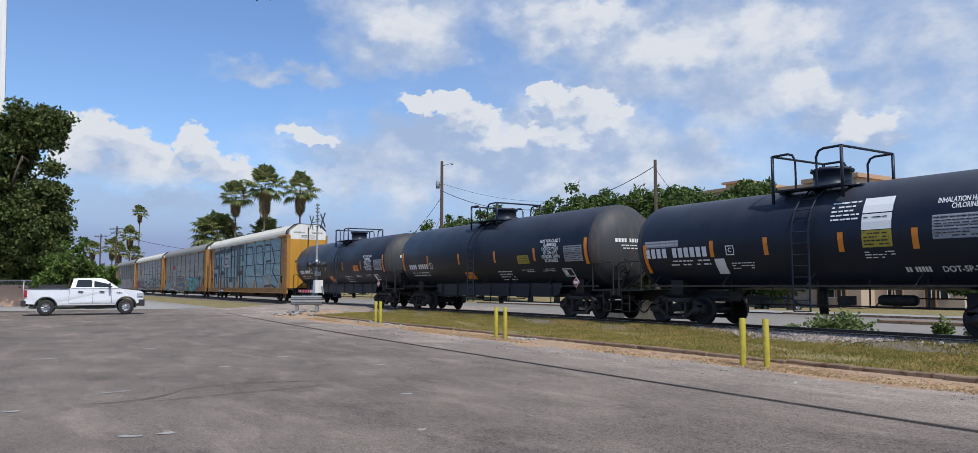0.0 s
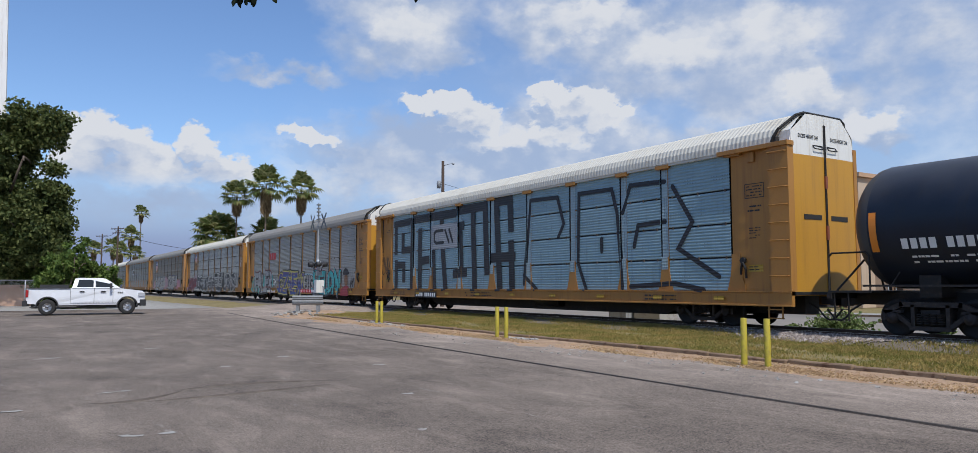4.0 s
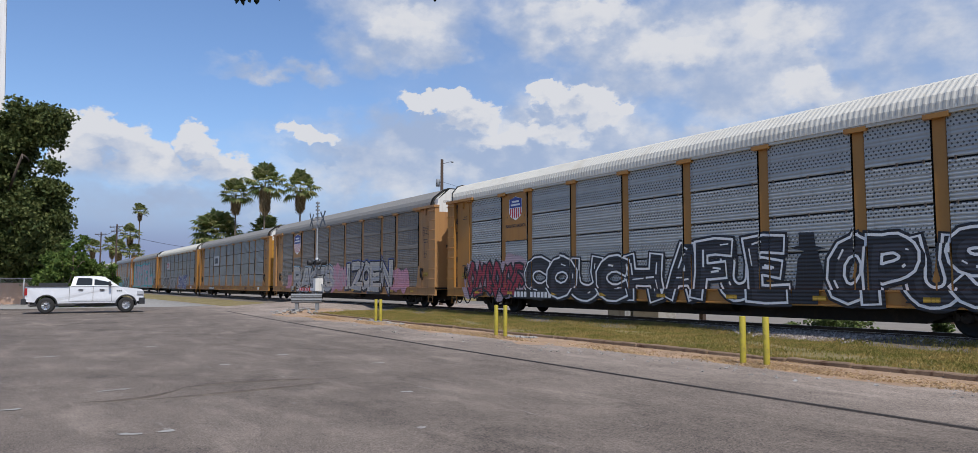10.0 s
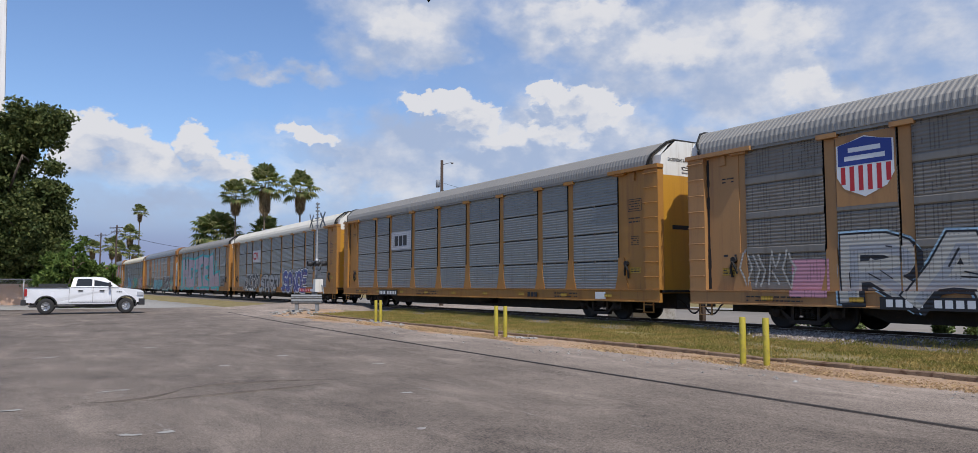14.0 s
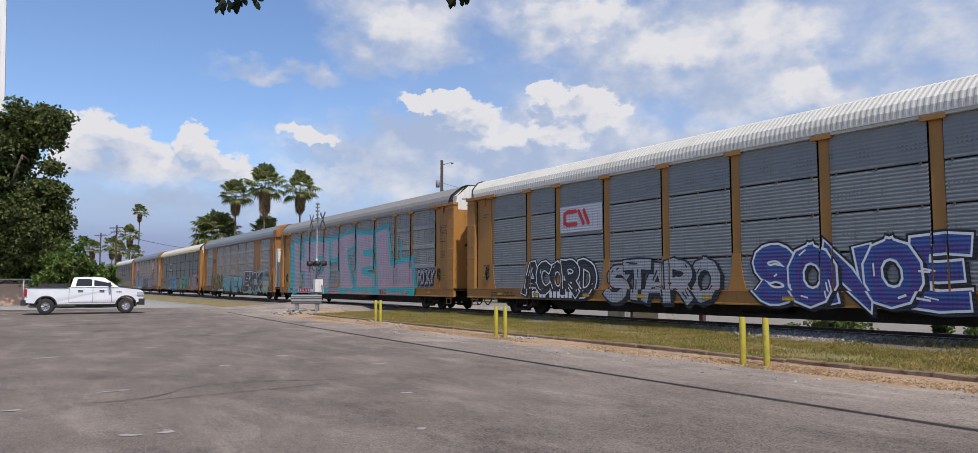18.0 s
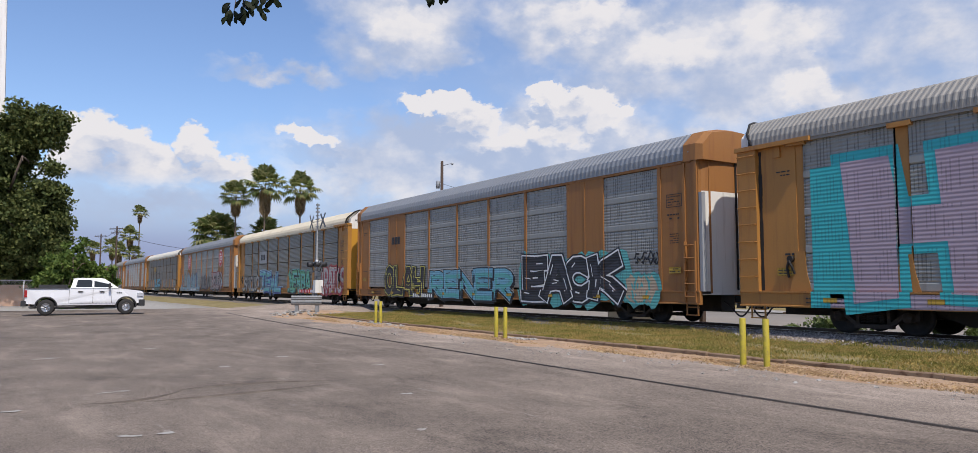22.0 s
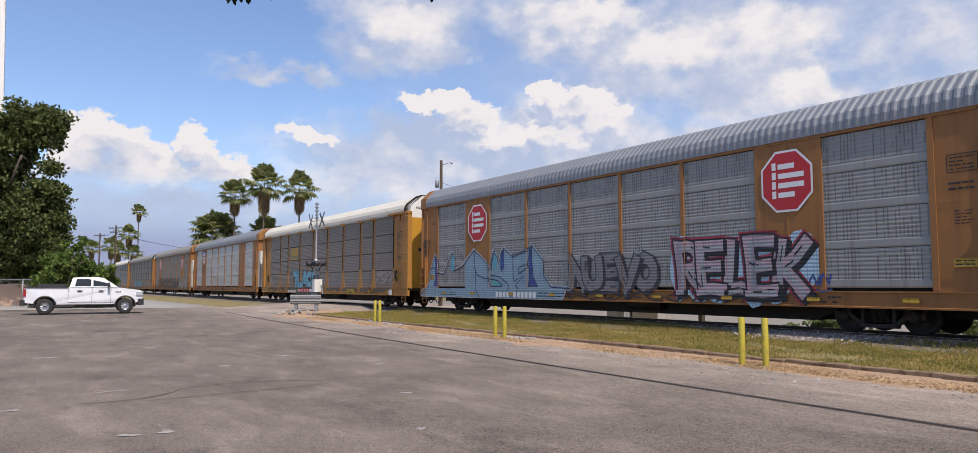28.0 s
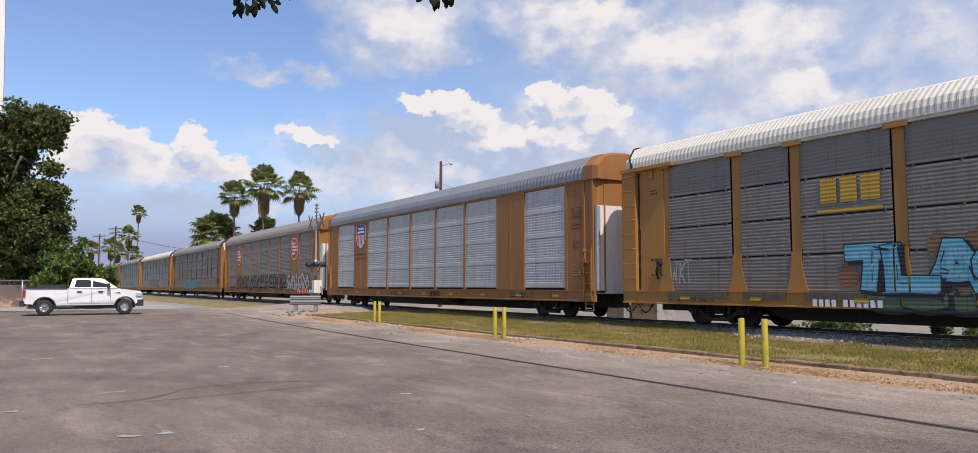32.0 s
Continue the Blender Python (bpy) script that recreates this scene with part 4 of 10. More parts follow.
def end_trim(car, kind, paint_m, upper_m):
    """Rubber seal, grab irons and dark slots of the end doors; a painted roof cap on the other kind."""
    for s in (-1, 1):
        x = s * (END[kind] + 0.02)
        if kind == "a":
            bm = bmesh.new()
            pipe(bm, [(s * xx, y, z) for xx, y, z in ((13.20, -1.60, 5.20), (13.28, -1.60, 5.36), (13.40, -1.555, 5.55), (13.64, -1.12, 5.945), (13.70, -0.86, 6.03), (13.70, 0.86, 6.03), (13.64, 1.12, 5.945), (13.40, 1.555, 5.55))], 0.042)
            part("seal", bm, M["rubber_black"], car, "black rubber roof seal")
            bm = bmesh.new()
            sec = [(-1.44, 5.06), (-1.44, 5.50), (-1.06, 5.88), (-0.82, 5.97), (0.82, 5.97), (1.06, 5.88), (1.44, 5.50), (1.44, 5.06)]
            cols = [[bm.verts.new((s * xx, y, z)) for y, z in sec] for xx in (13.05, 13.70)]
            for i in range(len(sec) - 1):
                bm.faces.new((cols[0][i], cols[1][i], cols[1][i + 1], cols[0][i + 1]))
            part("door_hood", bm, upper_m, car, "white hood behind the roof seal")
            # black box stands in for the shaded opening beside the hood
            bm = bmesh.new()
            box(bm, *sorted((s * 13.24, s * 13.34)), -1.60, -1.46, 5.18, 5.34)
            part("dark_opening", bm, M["rubber_black"], car)
            for side in (-1, 1):
                bm = bmesh.new()
                xx = x + s * 0.012
                pipe(bm, [(xx, side * 0.12, 5.14), (xx + s * 0.05, side * 0.12, 5.04), (xx + s * 0.05, side * 0.52, 5.04), (xx - s * 0.02, side * 0.52, 5.14), (xx, side * 0.12, 5.14)], 0.016)
                part("grab_iron", bm, M["steel_dark"], car)
                bm = bmesh.new()
                a, b = sorted((side * 0.22, side * 1.0))
                c, d = sorted((x - s * 0.05, x + s * 0.008))
                box(bm, c, d, a, b, 3.05, 3.19)
                part("slot", bm, M["rubber_black"], car)
            for z0, z1 in ((3.95, 4.3), (2.5, 2.9)):
                bm = bmesh.new()
                box(bm, min(x, x + s * 0.05), max(x, x + s * 0.05), -0.05, 0.05, z0, z1)
                part("latch", bm, M["brick_paint"], car)
        else:
            bm = bmesh.new()
            sec = [(-1.64, 5.10), (-1.63, 5.62), (-1.18, 6.05), (-0.6, 6.16), (0.0, 6.19), (0.6, 6.16), (1.18, 6.05), (1.63, 5.62), (1.64, 5.10)]
            cols = [[bm.verts.new((s * xx, y * k, z if z < 5.2 else 5.1 + (z - 5.1) * k2)) for y, z in sec] for xx, k, k2 in ((12.95, 1.0, 1.0), (13.45, 1.0, 1.0), (13.68, 0.95, 0.92))]
            for a, b in zip(cols, cols[1:]):
                for i in range(len(sec) - 1):
                    bm.faces.new((a[i], b[i], b[i + 1], a[i + 1]))
            bm.faces.new(cols[0])
            bm.faces.new(cols[-1])
            part("roof_cap", bm, paint_m, car)
            for y in (-1.15, -0.55, 0.55, 1.15):
                bm = bmesh.new()
                c, d = sorted((x - s * 0.02, x + s * 0.05))
                box(bm, c, d, y - 0.035, y + 0.035, 1.0, 5.5)
                part("door_rib", bm, M["white_paint"] if abs(y) < 1 else paint_m, car)
            bm = bmesh.new()
            c, d = sorted((s * 13.44, s * 13.60))
            box(bm, c, d, -1.56, -1.40, 1.06, 4.1)
            part("door_edge", bm, M["grey_paint"], car, "grey door edge")


M["rubber_black"] = mat("rubber_black", (0.02, 0.02, 0.02), 0.8, var=0.2, scale=3)
M["brick_paint"] = mat("brick_paint", (0.22, 0.06, 0.03), 0.6, var=0.2, scale=3)


def autorack(index, kind, panel, sheets, roof, paint, upper, label, lower=None, rib=0.27):
    """Enclosed car carrier. Its origin is on the railhead at mid-length; the side seen is at -y."""
    car = thing("autorack_car", pose(0, 0, 0), label, "freight car", "freight cars of the train")
    paint_m, roof_m = M[paint], M[roof]
    e = END[kind]
    part("roof", shared(("roof", roof, rib, kind), lambda: roof_mesh(roof_m, rib) if kind == "a" else roof_mesh(roof_m, rib, 13.3, 0.0, 0.10, 1.5)), None, car)
    bm = bmesh.new()
    box(bm, -13.2, 13.2, -0.32, 0.32, 0.42, 1.0)
    for x in span(-12, 12, 3.0):
        box(bm, x - 0.06, x + 0.06, -1.5, 1.5, 0.72, 0.98)
    box(bm, -3.6, -2.2, 0.45, 1.1, 0.35, 0.8)
    rod(bm, (1.0, -0.75, 0.6), (2.6, -0.75, 0.6), 0.2, seg=12)
    box(bm, -e - 0.05, e + 0.05, -1.5, 1.5, 0.98, 1.06)
    part("underframe", bm, M["steel_dark"], car, "black underframe")
    bm = bmesh.new()
    plate(bm, [(-9.0, 0.62), (-8.1, 0.27), (8.1, 0.27), (9.0, 0.62)], -0.62, 0.62)
    part("centre_sill", bm, M["steel_dark"], car, "deep black centre sill")
    # added dark sheet for the interior's shade behind perforated sides; then the far side
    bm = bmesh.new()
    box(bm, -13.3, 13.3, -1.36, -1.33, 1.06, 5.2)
    part("shade_sheet", bm, M["steel_dark"], car)
    bm = bmesh.new()
    box(bm, -e, e, 1.42, 1.58, 0.66, 5.2)
    part("far_side", bm, paint_m, car)
    for s in (-1, 1):
        coupler(car, s * 13.55)
        bogie(car, s * 10.15)
        end_door(car, s * (e + (0.02 if kind == "a" else 0.10)), M[upper], M["white_paint"] if kind == "b" else (M["door_yellow"] if paint == "rack_yellow" else paint_m), 4.84 if kind == "a" else 4.15, 0.07 if kind == "a" else 0.2)
    bm = bmesh.new()
    sill = [(-1.50, 0.66), (-1.66, 0.66), (-1.66, 0.70), (-1.62, 0.71), (-1.62, 1.03), (-1.66, 1.04), (-1.66, 1.075), (-1.50, 1.075)]
    ends = [[bm.verts.new((x, y, z)) for y, z in sill] for x in (-e, e)]
    for i in range(8):
        bm.faces.new((ends[0][i], ends[1][i], ends[1][(i + 1) % 8], ends[0][(i + 1) % 8]))
    bm.faces.new(ends[0])
    bm.faces.new(ends[1])
    part("side_sill", bm, paint_m, car)
    bm = bmesh.new()
    box(bm, -e + 0.3, e - 0.3, -1.60, -1.48, 5.07, 5.16)
    part("eave_rail", bm, paint_m if kind == "b" else roof_m, car)
    for x0, x1 in zip(POSTS[1:], POSTS):
        w = x1 - x0
        blank = kind == "b" and abs(w - 1.93) < 0.05
        if blank:
            bm = bmesh.new()
            box(bm, -w / 2, w / 2, -0.03, 0.03, 1.08, 5.07)
            box(bm, -0.03, 0.03, -0.045, -0.03, 1.1, 5.05)
            part("blank_panel", bm, paint_m, car, at=pose((x0 + x1) / 2, -1.55, 0))
        else:
            z1 = 5.07 if kind == "a" else 5.05
            z0 = 1.08 if kind == "a" else 1.16
            data = shared(("panel", round(w, 2), sheets, panel, kind), lambda: panel_mesh(w - (0.36 if kind == "a" else 0.0), sheets, M[panel], z0, z1, 0.016 if kind == "a" else 0.009, panel in ("panel_holed", "panel_dusty", "panel_bright"), 0.014 if panel == "panel_dash" else 0.045))
            part("side_panel", data, None, car, at=pose((x0 + x1) / 2, -1.50 if kind == "a" else -1.535, 0))
    for x in POSTS:
        edge = abs(x) > 11
        if kind == "a":
            def post_mesh():
                bm_ = bmesh.new()
                w = 0.13
                box(bm_, -w - 0.02, w + 0.02, -0.03, 0.05, 1.2, 5.07)
                bevelled(bm_, 0.012)
                return made("post", bm_, paint_m)

            def foot_mesh():
                bm_ = bmesh.new()
                plate(bm_, [(-0.152, 2.15), (-0.165, 1.8), (-0.21, 1.5), (-0.33, 1.078), (0.33, 1.078), (0.21, 1.5), (0.165, 1.8), (0.152, 2.15)], -0.03, 0.06)
                bevelled(bm_, 0.012)
                return made("post_foot", bm_, paint_m)

            def cap_mesh():
                bm_ = bmesh.new()
                box(bm_, -0.29, 0.29, -0.10, 0.03, 5.0, 5.12)
                bevelled(bm_, 0.012)
                return made("post_cap", bm_, paint_m)
            part("post_foot", shared(("foot", paint), foot_mesh), None, car, at=pose(x, -1.50, 0))
            part("post_cap", shared(("cap", paint), cap_mesh), None, car, at=pose(x, -1.525, 0))
        else:
            def post_mesh():
                bm_ = bmesh.new()
                box(bm_, -0.07, 0.07, -0.03, 0.06, 1.08, 5.07)
                return made("post", bm_, paint_m)
        part("post", shared(("post", kind, paint), post_mesh), None, car, at=pose(x, -1.445 if kind == "a" else -1.555, 0))
    for s in (-1, 1):
        # closed section at each end of the side, with framing and a ladder
        x0, x1 = sorted((s * 11.9, s * (e - 0.02)))
        pieces = [("end_panel", (x0, x1, -1.50, -1.40, 1.06, 5.1))]
        if kind == "a":
            h0, h1 = sorted((s * 11.35, s * (e + 0.04)))
            l0, l1 = sorted((s * 13.09, s * e))
            c0, c1 = sorted((s * 12.98, s * 13.06))
            pieces += [("header", (h0, h1, -1.70, -1.40, 5.06, 5.18)), ("ladder_sheet", (l0, l1, -1.63, -1.38, 0.96, 5.06)),
                       ("lock_plate", (s * 12.45 - 0.11, s * 12.45 + 0.11, -1.56, -1.502, 4.76, 5.05))]
            if s > 0:
                pieces.append(("stanchion", (c0, c1, -1.57, -1.502, 1.06, 5.05)))
        else:
            pieces += [("cover_plate", (x0, x1, -1.56, -1.502, 1.06, 5.1)), ("stanchion", (s * 12.9 - 0.05, s * 12.9 + 0.05, -1.60, -1.558, 1.06, 5.1)),
                       ("corner_post", (s * 13.4 - 0.05, s * 13.4 + 0.05, -1.62, -1.558, 1.06, 5.1))]
        for name_, b_ in pieces:
            bm = bmesh.new()
            box(bm, *b_)
            bevelled(bm, 0.008)
            part(name_, bm, paint_m, car)
        if kind == "a" and s < 0:
            gap_rng = random.Random(index)
            bm = bmesh.new()
            z = 1.1
            while z < 4.98:
                dz = min(gap_rng.uniform(0.12, 0.4), 5.0 - z)
                wd = gap_rng.uniform(0.03, 0.065)
                box(bm, -13.03 - wd, -13.03 + wd, -1.506, -1.49, z, z + dz)
                z += dz
            tagged(part("door_gap", bm, M["rubber_black"], car, "dark uneven gap beside the door"), kind="stuff")
        if kind == "a":
            bm = bmesh.new()
            pipe(bm, [(s * 12.0, -1.53, 1.55), (s * 12.05, -1.58, 1.75), (s * 12.12, -1.60, 1.9), (s * 12.2, -1.58, 1.72), (s * 12.18, -1.53, 1.45)], 0.035)
            rod(bm, (s * 12.1, -1.50, 1.95), (s * 12.1, -1.60, 1.95), 0.09, seg=12)
            part("hand_brake", bm, M["steel_dark"], car, "dark hand brake gear")
        if kind == "a":
            for k in range(8):
                bm = bmesh.new()
                zr = 1.49 + 0.487 * k
                pipe(bm, [(s * 13.12, -1.60, zr), (s * 13.12, -1.72, zr), (s * 13.67, -1.72, zr), (s * 13.67, -1.60, zr)], 0.016)
                part("rung", bm, paint_m, car)
        else:
            ladder(car, s * 13.16, -1.58, 0.72, 2.6, paint_m, n=5)
        bm = bmesh.new()
        for z in (0.32, 0.56):
            box(bm, s * 13.16 - 0.24, s * 13.16 + 0.24, -1.60, -1.52, z, z + 0.03)
        for sx in (-0.22, 0.22):
            box(bm, s * 13.16 + sx - 0.02, s * 13.16 + sx + 0.02, -1.58, -1.55, 0.32, 0.7)
        part("step", bm, paint_m, car)
    if panel == "panel_dark":
        for x0, x1 in zip(POSTS[1:], POSTS):
            bm = bmesh.new()
            box(bm, x0 + 0.30, x1 - 0.30, -1.669, -1.625, 0.86, 1.06)
            bevelled(bm, 0.012)
            part("foot_rail", bm, M["grimy_grey"], car, "grimy grey rail under the side sheets")
    end_trim(car, kind, paint_m, M[upper])
    CARS.append((index, car))
    return car


def lightened(material, colour, amount):
    """Lightens what faces up: light from above put into the colour, with some noise."""
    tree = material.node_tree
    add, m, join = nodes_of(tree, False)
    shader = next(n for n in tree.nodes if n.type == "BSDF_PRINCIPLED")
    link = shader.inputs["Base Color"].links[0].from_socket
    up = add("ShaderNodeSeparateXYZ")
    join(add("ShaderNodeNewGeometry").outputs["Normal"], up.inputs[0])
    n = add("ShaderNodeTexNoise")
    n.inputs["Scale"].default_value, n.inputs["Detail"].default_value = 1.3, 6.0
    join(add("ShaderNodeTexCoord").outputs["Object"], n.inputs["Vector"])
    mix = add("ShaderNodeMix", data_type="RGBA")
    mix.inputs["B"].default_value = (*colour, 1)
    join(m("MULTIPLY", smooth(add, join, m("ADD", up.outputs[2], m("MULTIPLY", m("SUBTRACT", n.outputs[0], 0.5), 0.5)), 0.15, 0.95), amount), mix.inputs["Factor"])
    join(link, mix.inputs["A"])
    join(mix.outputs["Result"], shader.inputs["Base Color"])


# the tanks' lit upper sides, painted as a paler blue-grey
lightened(M["tank_black"], (0.066, 0.069, 0.080), 0.72)


def tube(bm, points, r, seg=6):
    """One unbroken bent pipe."""
    rings = []
    for i, p in enumerate(points):
        d = Vector(points[min(i + 1, len(points) - 1)]) - Vector(points[max(i - 1, 0)])
        q = d.to_track_quat("Z", "X")
        rings.append([bm.verts.new(Vector(p) + q @ Vector((r * math.cos(2 * math.pi * k / seg), r * math.sin(2 * math.pi * k / seg), 0))) for k in range(seg)])
    for a, b in zip(rings, rings[1:]):
        for k in range(seg):
            bm.faces.new((a[k], a[(k + 1) % seg], b[(k + 1) % seg], b[k]))
    bm.faces.new(rings[0][::-1])
    bm.faces.new(rings[-1])


def tank_car(x, radius, length, axis_z, label, platform, rail_h, deck=0.0, climb=0.0, trough=False):
    """Pressure or general service tank car. Its origin is on the railhead at mid-length."""
    car = thing("tank_car", pose(0, 0, 0), label, "tank car", "freight cars of the train")
    h = length / 2
    dome = 0.78
    prof_ = [(-h, 0.0)]
    for i in range(1, 8):
        a = i / 8 * math.pi / 2
        prof_.append((-h + dome * (1 - math.cos(a)), radius * math.sin(a)))
    prof_ += [(-h + dome, radius), (-h + dome + 0.02, radius + 0.008)]
    for xx in (-0.7, 0.7):
        prof_ += [(xx * (h - dome) * 0.5, radius + 0.008)]
    prof_ += [(h - dome - 0.02, radius + 0.008), (h - dome, radius)]
    for i in range(7, 0, -1):
        a = i / 8 * math.pi / 2
        prof_.append((h - dome * (1 - math.cos(a)), radius * math.sin(a)))
    prof_.append((h, 0.0))
    bm = bmesh.new()
    lathe(bm, prof_[8:-8], (0, 0, axis_z), (1, 0, 0), seg=56)
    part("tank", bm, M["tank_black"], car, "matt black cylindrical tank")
    # the heads have a lighter grey than the barrel, with brown streaks
    for ring in (prof_[:9], prof_[-9:]):
        bm = bmesh.new()
        lathe(bm, ring, (0, 0, axis_z), (1, 0, 0), seg=56)
        part("tank_head", bm, M["tank_head_grey"], car, "grey-brown dished end of the tank")
    top = axis_z + radius
    bm = bmesh.new()
    lathe(bm, ((0, 0.66), (0.06, 0.62), (0.06, 0.50), (0.52, 0.50), (0.52, 0.57), (0.58, 0.57), (0.63, 0.46), (0.65, 0.0)), (deck, 0, top - 0.10), (0, 0, 1), seg=24)
    for k in range(8):
        c_, s_ = math.cos(k * math.pi / 4), math.sin(k * math.pi / 4)
        rod(bm, (deck + 0.54 * c_, 0.54 * s_, top + 0.40), (deck + 0.54 * c_, 0.54 * s_, top + 0.52), 0.03, seg=6)
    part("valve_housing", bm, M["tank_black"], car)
    bm = bmesh.new()
    w, y = platform, 0.95
    for yy in (-y, y):
        box(bm, deck - w, deck + w, yy - 0.28, yy + 0.28, top - 0.12, top - 0.08)
    for xx in (deck - w, deck + w):
        box(bm, xx - 0.2, xx + 0.2, -y + 0.281, y - 0.281, top - 0.12, top - 0.08)
    part("platform", bm, M["tank_black"], car)
    z0, z1 = top - 0.1, top + rail_h
    for yy in (-y - 0.25, y + 0.25):
        for x0, x1 in ((deck - w, deck - 0.32), (deck + w, deck + 0.32)):
            # a stout outer post, a top rail and a bent inner leg
            d = 1 if x1 > x0 else -1
            bm = bmesh.new()
            rod(bm, (x0, yy, z0 - 0.35), (x0, yy, z1), 0.045)
            tube(bm, [(x0, yy, z1), (x1 - d * 0.22, yy, z1), (x1 - d * 0.08, yy, z1 - 0.05), (x1, yy, z1 - 0.2), (x1, yy, z0)], 0.035, 8)
            part("railing", bm, M["tank_black"], car)
    for xx in (deck - w, deck + w):
        bm = bmesh.new()
        tube(bm, [(xx, -y - 0.25, z1), (xx, 0, z1), (xx, y + 0.25, z1)], 0.035, 8)
        part("end_railing", bm, M["tank_black"], car)
    # ladder that follows the belly
    bm = bmesh.new()
    def belly(zz):
        d = radius ** 2 - (zz - axis_z) ** 2
        return -(math.sqrt(max(0.0, d)) + 0.14) if zz > axis_z else -(radius + 0.14)
    zs = span(0.55, top - 0.1, 0.3)
    tube(bm, [(climb - 0.25, belly(z), z) for z in zs], 0.028)
    steps = part("ladder", bm, M["tank_black"], car)
    bm = bmesh.new()
    tube(bm, [(climb + 0.25, belly(z), z) for z in zs], 0.028)
    part("ladder_rail", bm, M["tank_black"], steps)
    for z in zs:
        bm = bmesh.new()
        rod(bm, (climb - 0.25, belly(z), z), (climb + 0.25, belly(z), z), 0.016, seg=6)
        part("rung", bm, M["tank_black"], steps)
    for s in (-1, 1):
        for name_, b_ in (("stub_sill", (h - 3.4, h + 0.35, -0.33, 0.33, 0.74, 1.06)), ("bolster", (h - 2.2, h - 1.7, -1.0, 1.0, 0.95, axis_z - radius * 0.80)),
                          ("end_platform", (h - 0.75, h + 0.42, -1.42, 1.42, 1.05, 1.10)), ("end_sill", (h + 0.30, h + 0.42, -1.46, 1.46, 0.90, 1.045))):
            bm = bmesh.new()
            x0, x1 = sorted((s * b_[0], s * b_[1]))
            box(bm, x0, x1, *b_[2:])
            bevelled(bm, 0.012)
            part(name_, bm, M["steel_dark"], car)
        for yy in (-1.40, 1.40):
            bm = bmesh.new()
            pipe(bm, [(s * (h - 0.72), yy, 1.10), (s * (h - 0.72), yy, 1.95), (s * (h - 0.62), yy, 2.06), (s * (h + 0.28), yy, 2.06), (s * (h + 0.38), yy, 1.96), (s * (h + 0.38), yy, 1.10)], 0.026)
            part("end_handrail", bm, M["steel_dark"], car)
            bm = bmesh.new()
            for zz in (0.35, 0.62):
                box(bm, s * (h + 0.05) - 0.2, s * (h + 0.05) + 0.2, yy - 0.03, yy + 0.03, zz, zz + 0.025)
            for xx in (-0.19, 0.19):
                box(bm, s * (h + 0.05) + xx - 0.012, s * (h + 0.05) + xx + 0.012, yy - 0.02, yy + 0.02, 0.35, 1.05)
            part("step", bm, M["steel_dark"], car)
        for y0_, y1_ in ((-1.1, -0.15), (1.1, 0.15)):
            bm = bmesh.new()
            rod(bm, (s * (h + 0.36), y0_, 1.1), (s * (h + 0.02), y1_, 2.05), 0.028)
            part("brace", bm, M["cast_steel"], car)
    for yy in (-1.33, 1.33):
        bm = bmesh.new()
        box(bm, -h + 0.5, h - 0.5, yy - 0.03, yy + 0.03, 1.20, 1.25)
        part("running_rail", bm, M["cast_steel"], car, "thin steel rail along the belly")
        for xx in span(-h + 1.2, h - 1.2, 2.6):
            bm = bmesh.new()
            rod(bm, (xx, yy, 1.22), (xx + 0.1, yy * 0.82, 1.56), 0.016, seg=5)
            part("rail_bracket", bm, M["cast_steel"], car)
    low = 0.0
    if trough:
        # jacket over the heating coils along the belly
        low = 0.14
        bm = bmesh.new()
        plate(bm, [(-h + 3.3, 1.35), (-h + 3.5, 0.92), (-h + 3.9, 0.78), (h - 3.9, 0.78), (h - 3.5, 0.92), (h - 3.3, 1.35)], -0.8, 0.8)
        bevelled(bm, 0.12, 3, 0.9)
        part("belly_jacket", bm, M["tank_black"], car, "black jacket along the belly")
    bm = bmesh.new()
    pipe(bm, [(-h + 3.2, -0.85, 0.88 - low), (-0.8, -0.85, 0.88 - low), (-0.6, -0.85, 0.70 - low), (h - 3.2, -0.85, 0.70 - low)], 0.026)
    part("brake_pipe", bm, M["steel_dark"], car)
    bm = bmesh.new()
    pipe(bm, [(-h + 3.2, 0.5, 0.66), (0.8, 0.5, 0.66), (1.0, 0.5, 0.9), (h - 3.2, 0.5, 0.9)], 0.02)
    part("brake_rod", bm, M["steel_dark"], car)
    for xx in span(-h + 4.0, h - 4.0, 1.6):
        bm = bmesh.new()
        rod(bm, (xx, -0.85, 0.66 - low), (xx, -0.82, axis_z - radius + 0.30), 0.022, seg=5)
        part("pipe_hanger", bm, M["steel_dark"], car)
    for xx, w_ in ((-2.4, 0.7), (0.5, 0.5)):
        bm = bmesh.new()
        box(bm, xx, xx + w_ * 0.7, -0.75, -0.45, 0.72, 0.96)
        bevelled(bm, 0.03)
        part("valve_box", bm, M["steel_dark"], car)
    bm = bmesh.new()
    rod(bm, (-0.4, 0, 0.45), (-0.4, 0, axis_z - radius + 0.1), 0.12, seg=10)
    part("outlet", bm, M["steel_dark"], car)
    bm = bmesh.new()
    lathe(bm, ((0, 0), (0.03, 0.11), (0.1, 0.14), (0.9, 0.14), (0.97, 0.11), (1.0, 0)), (1.4, -0.35, 0.86), (1, 0, 0), seg=14)
    part("air_reservoir", bm, M["steel_dark"], car)
    for s in (-1, 1):
        bogie(car, s * (h - 1.95))
        coupler(car, s * (h + 0.36))
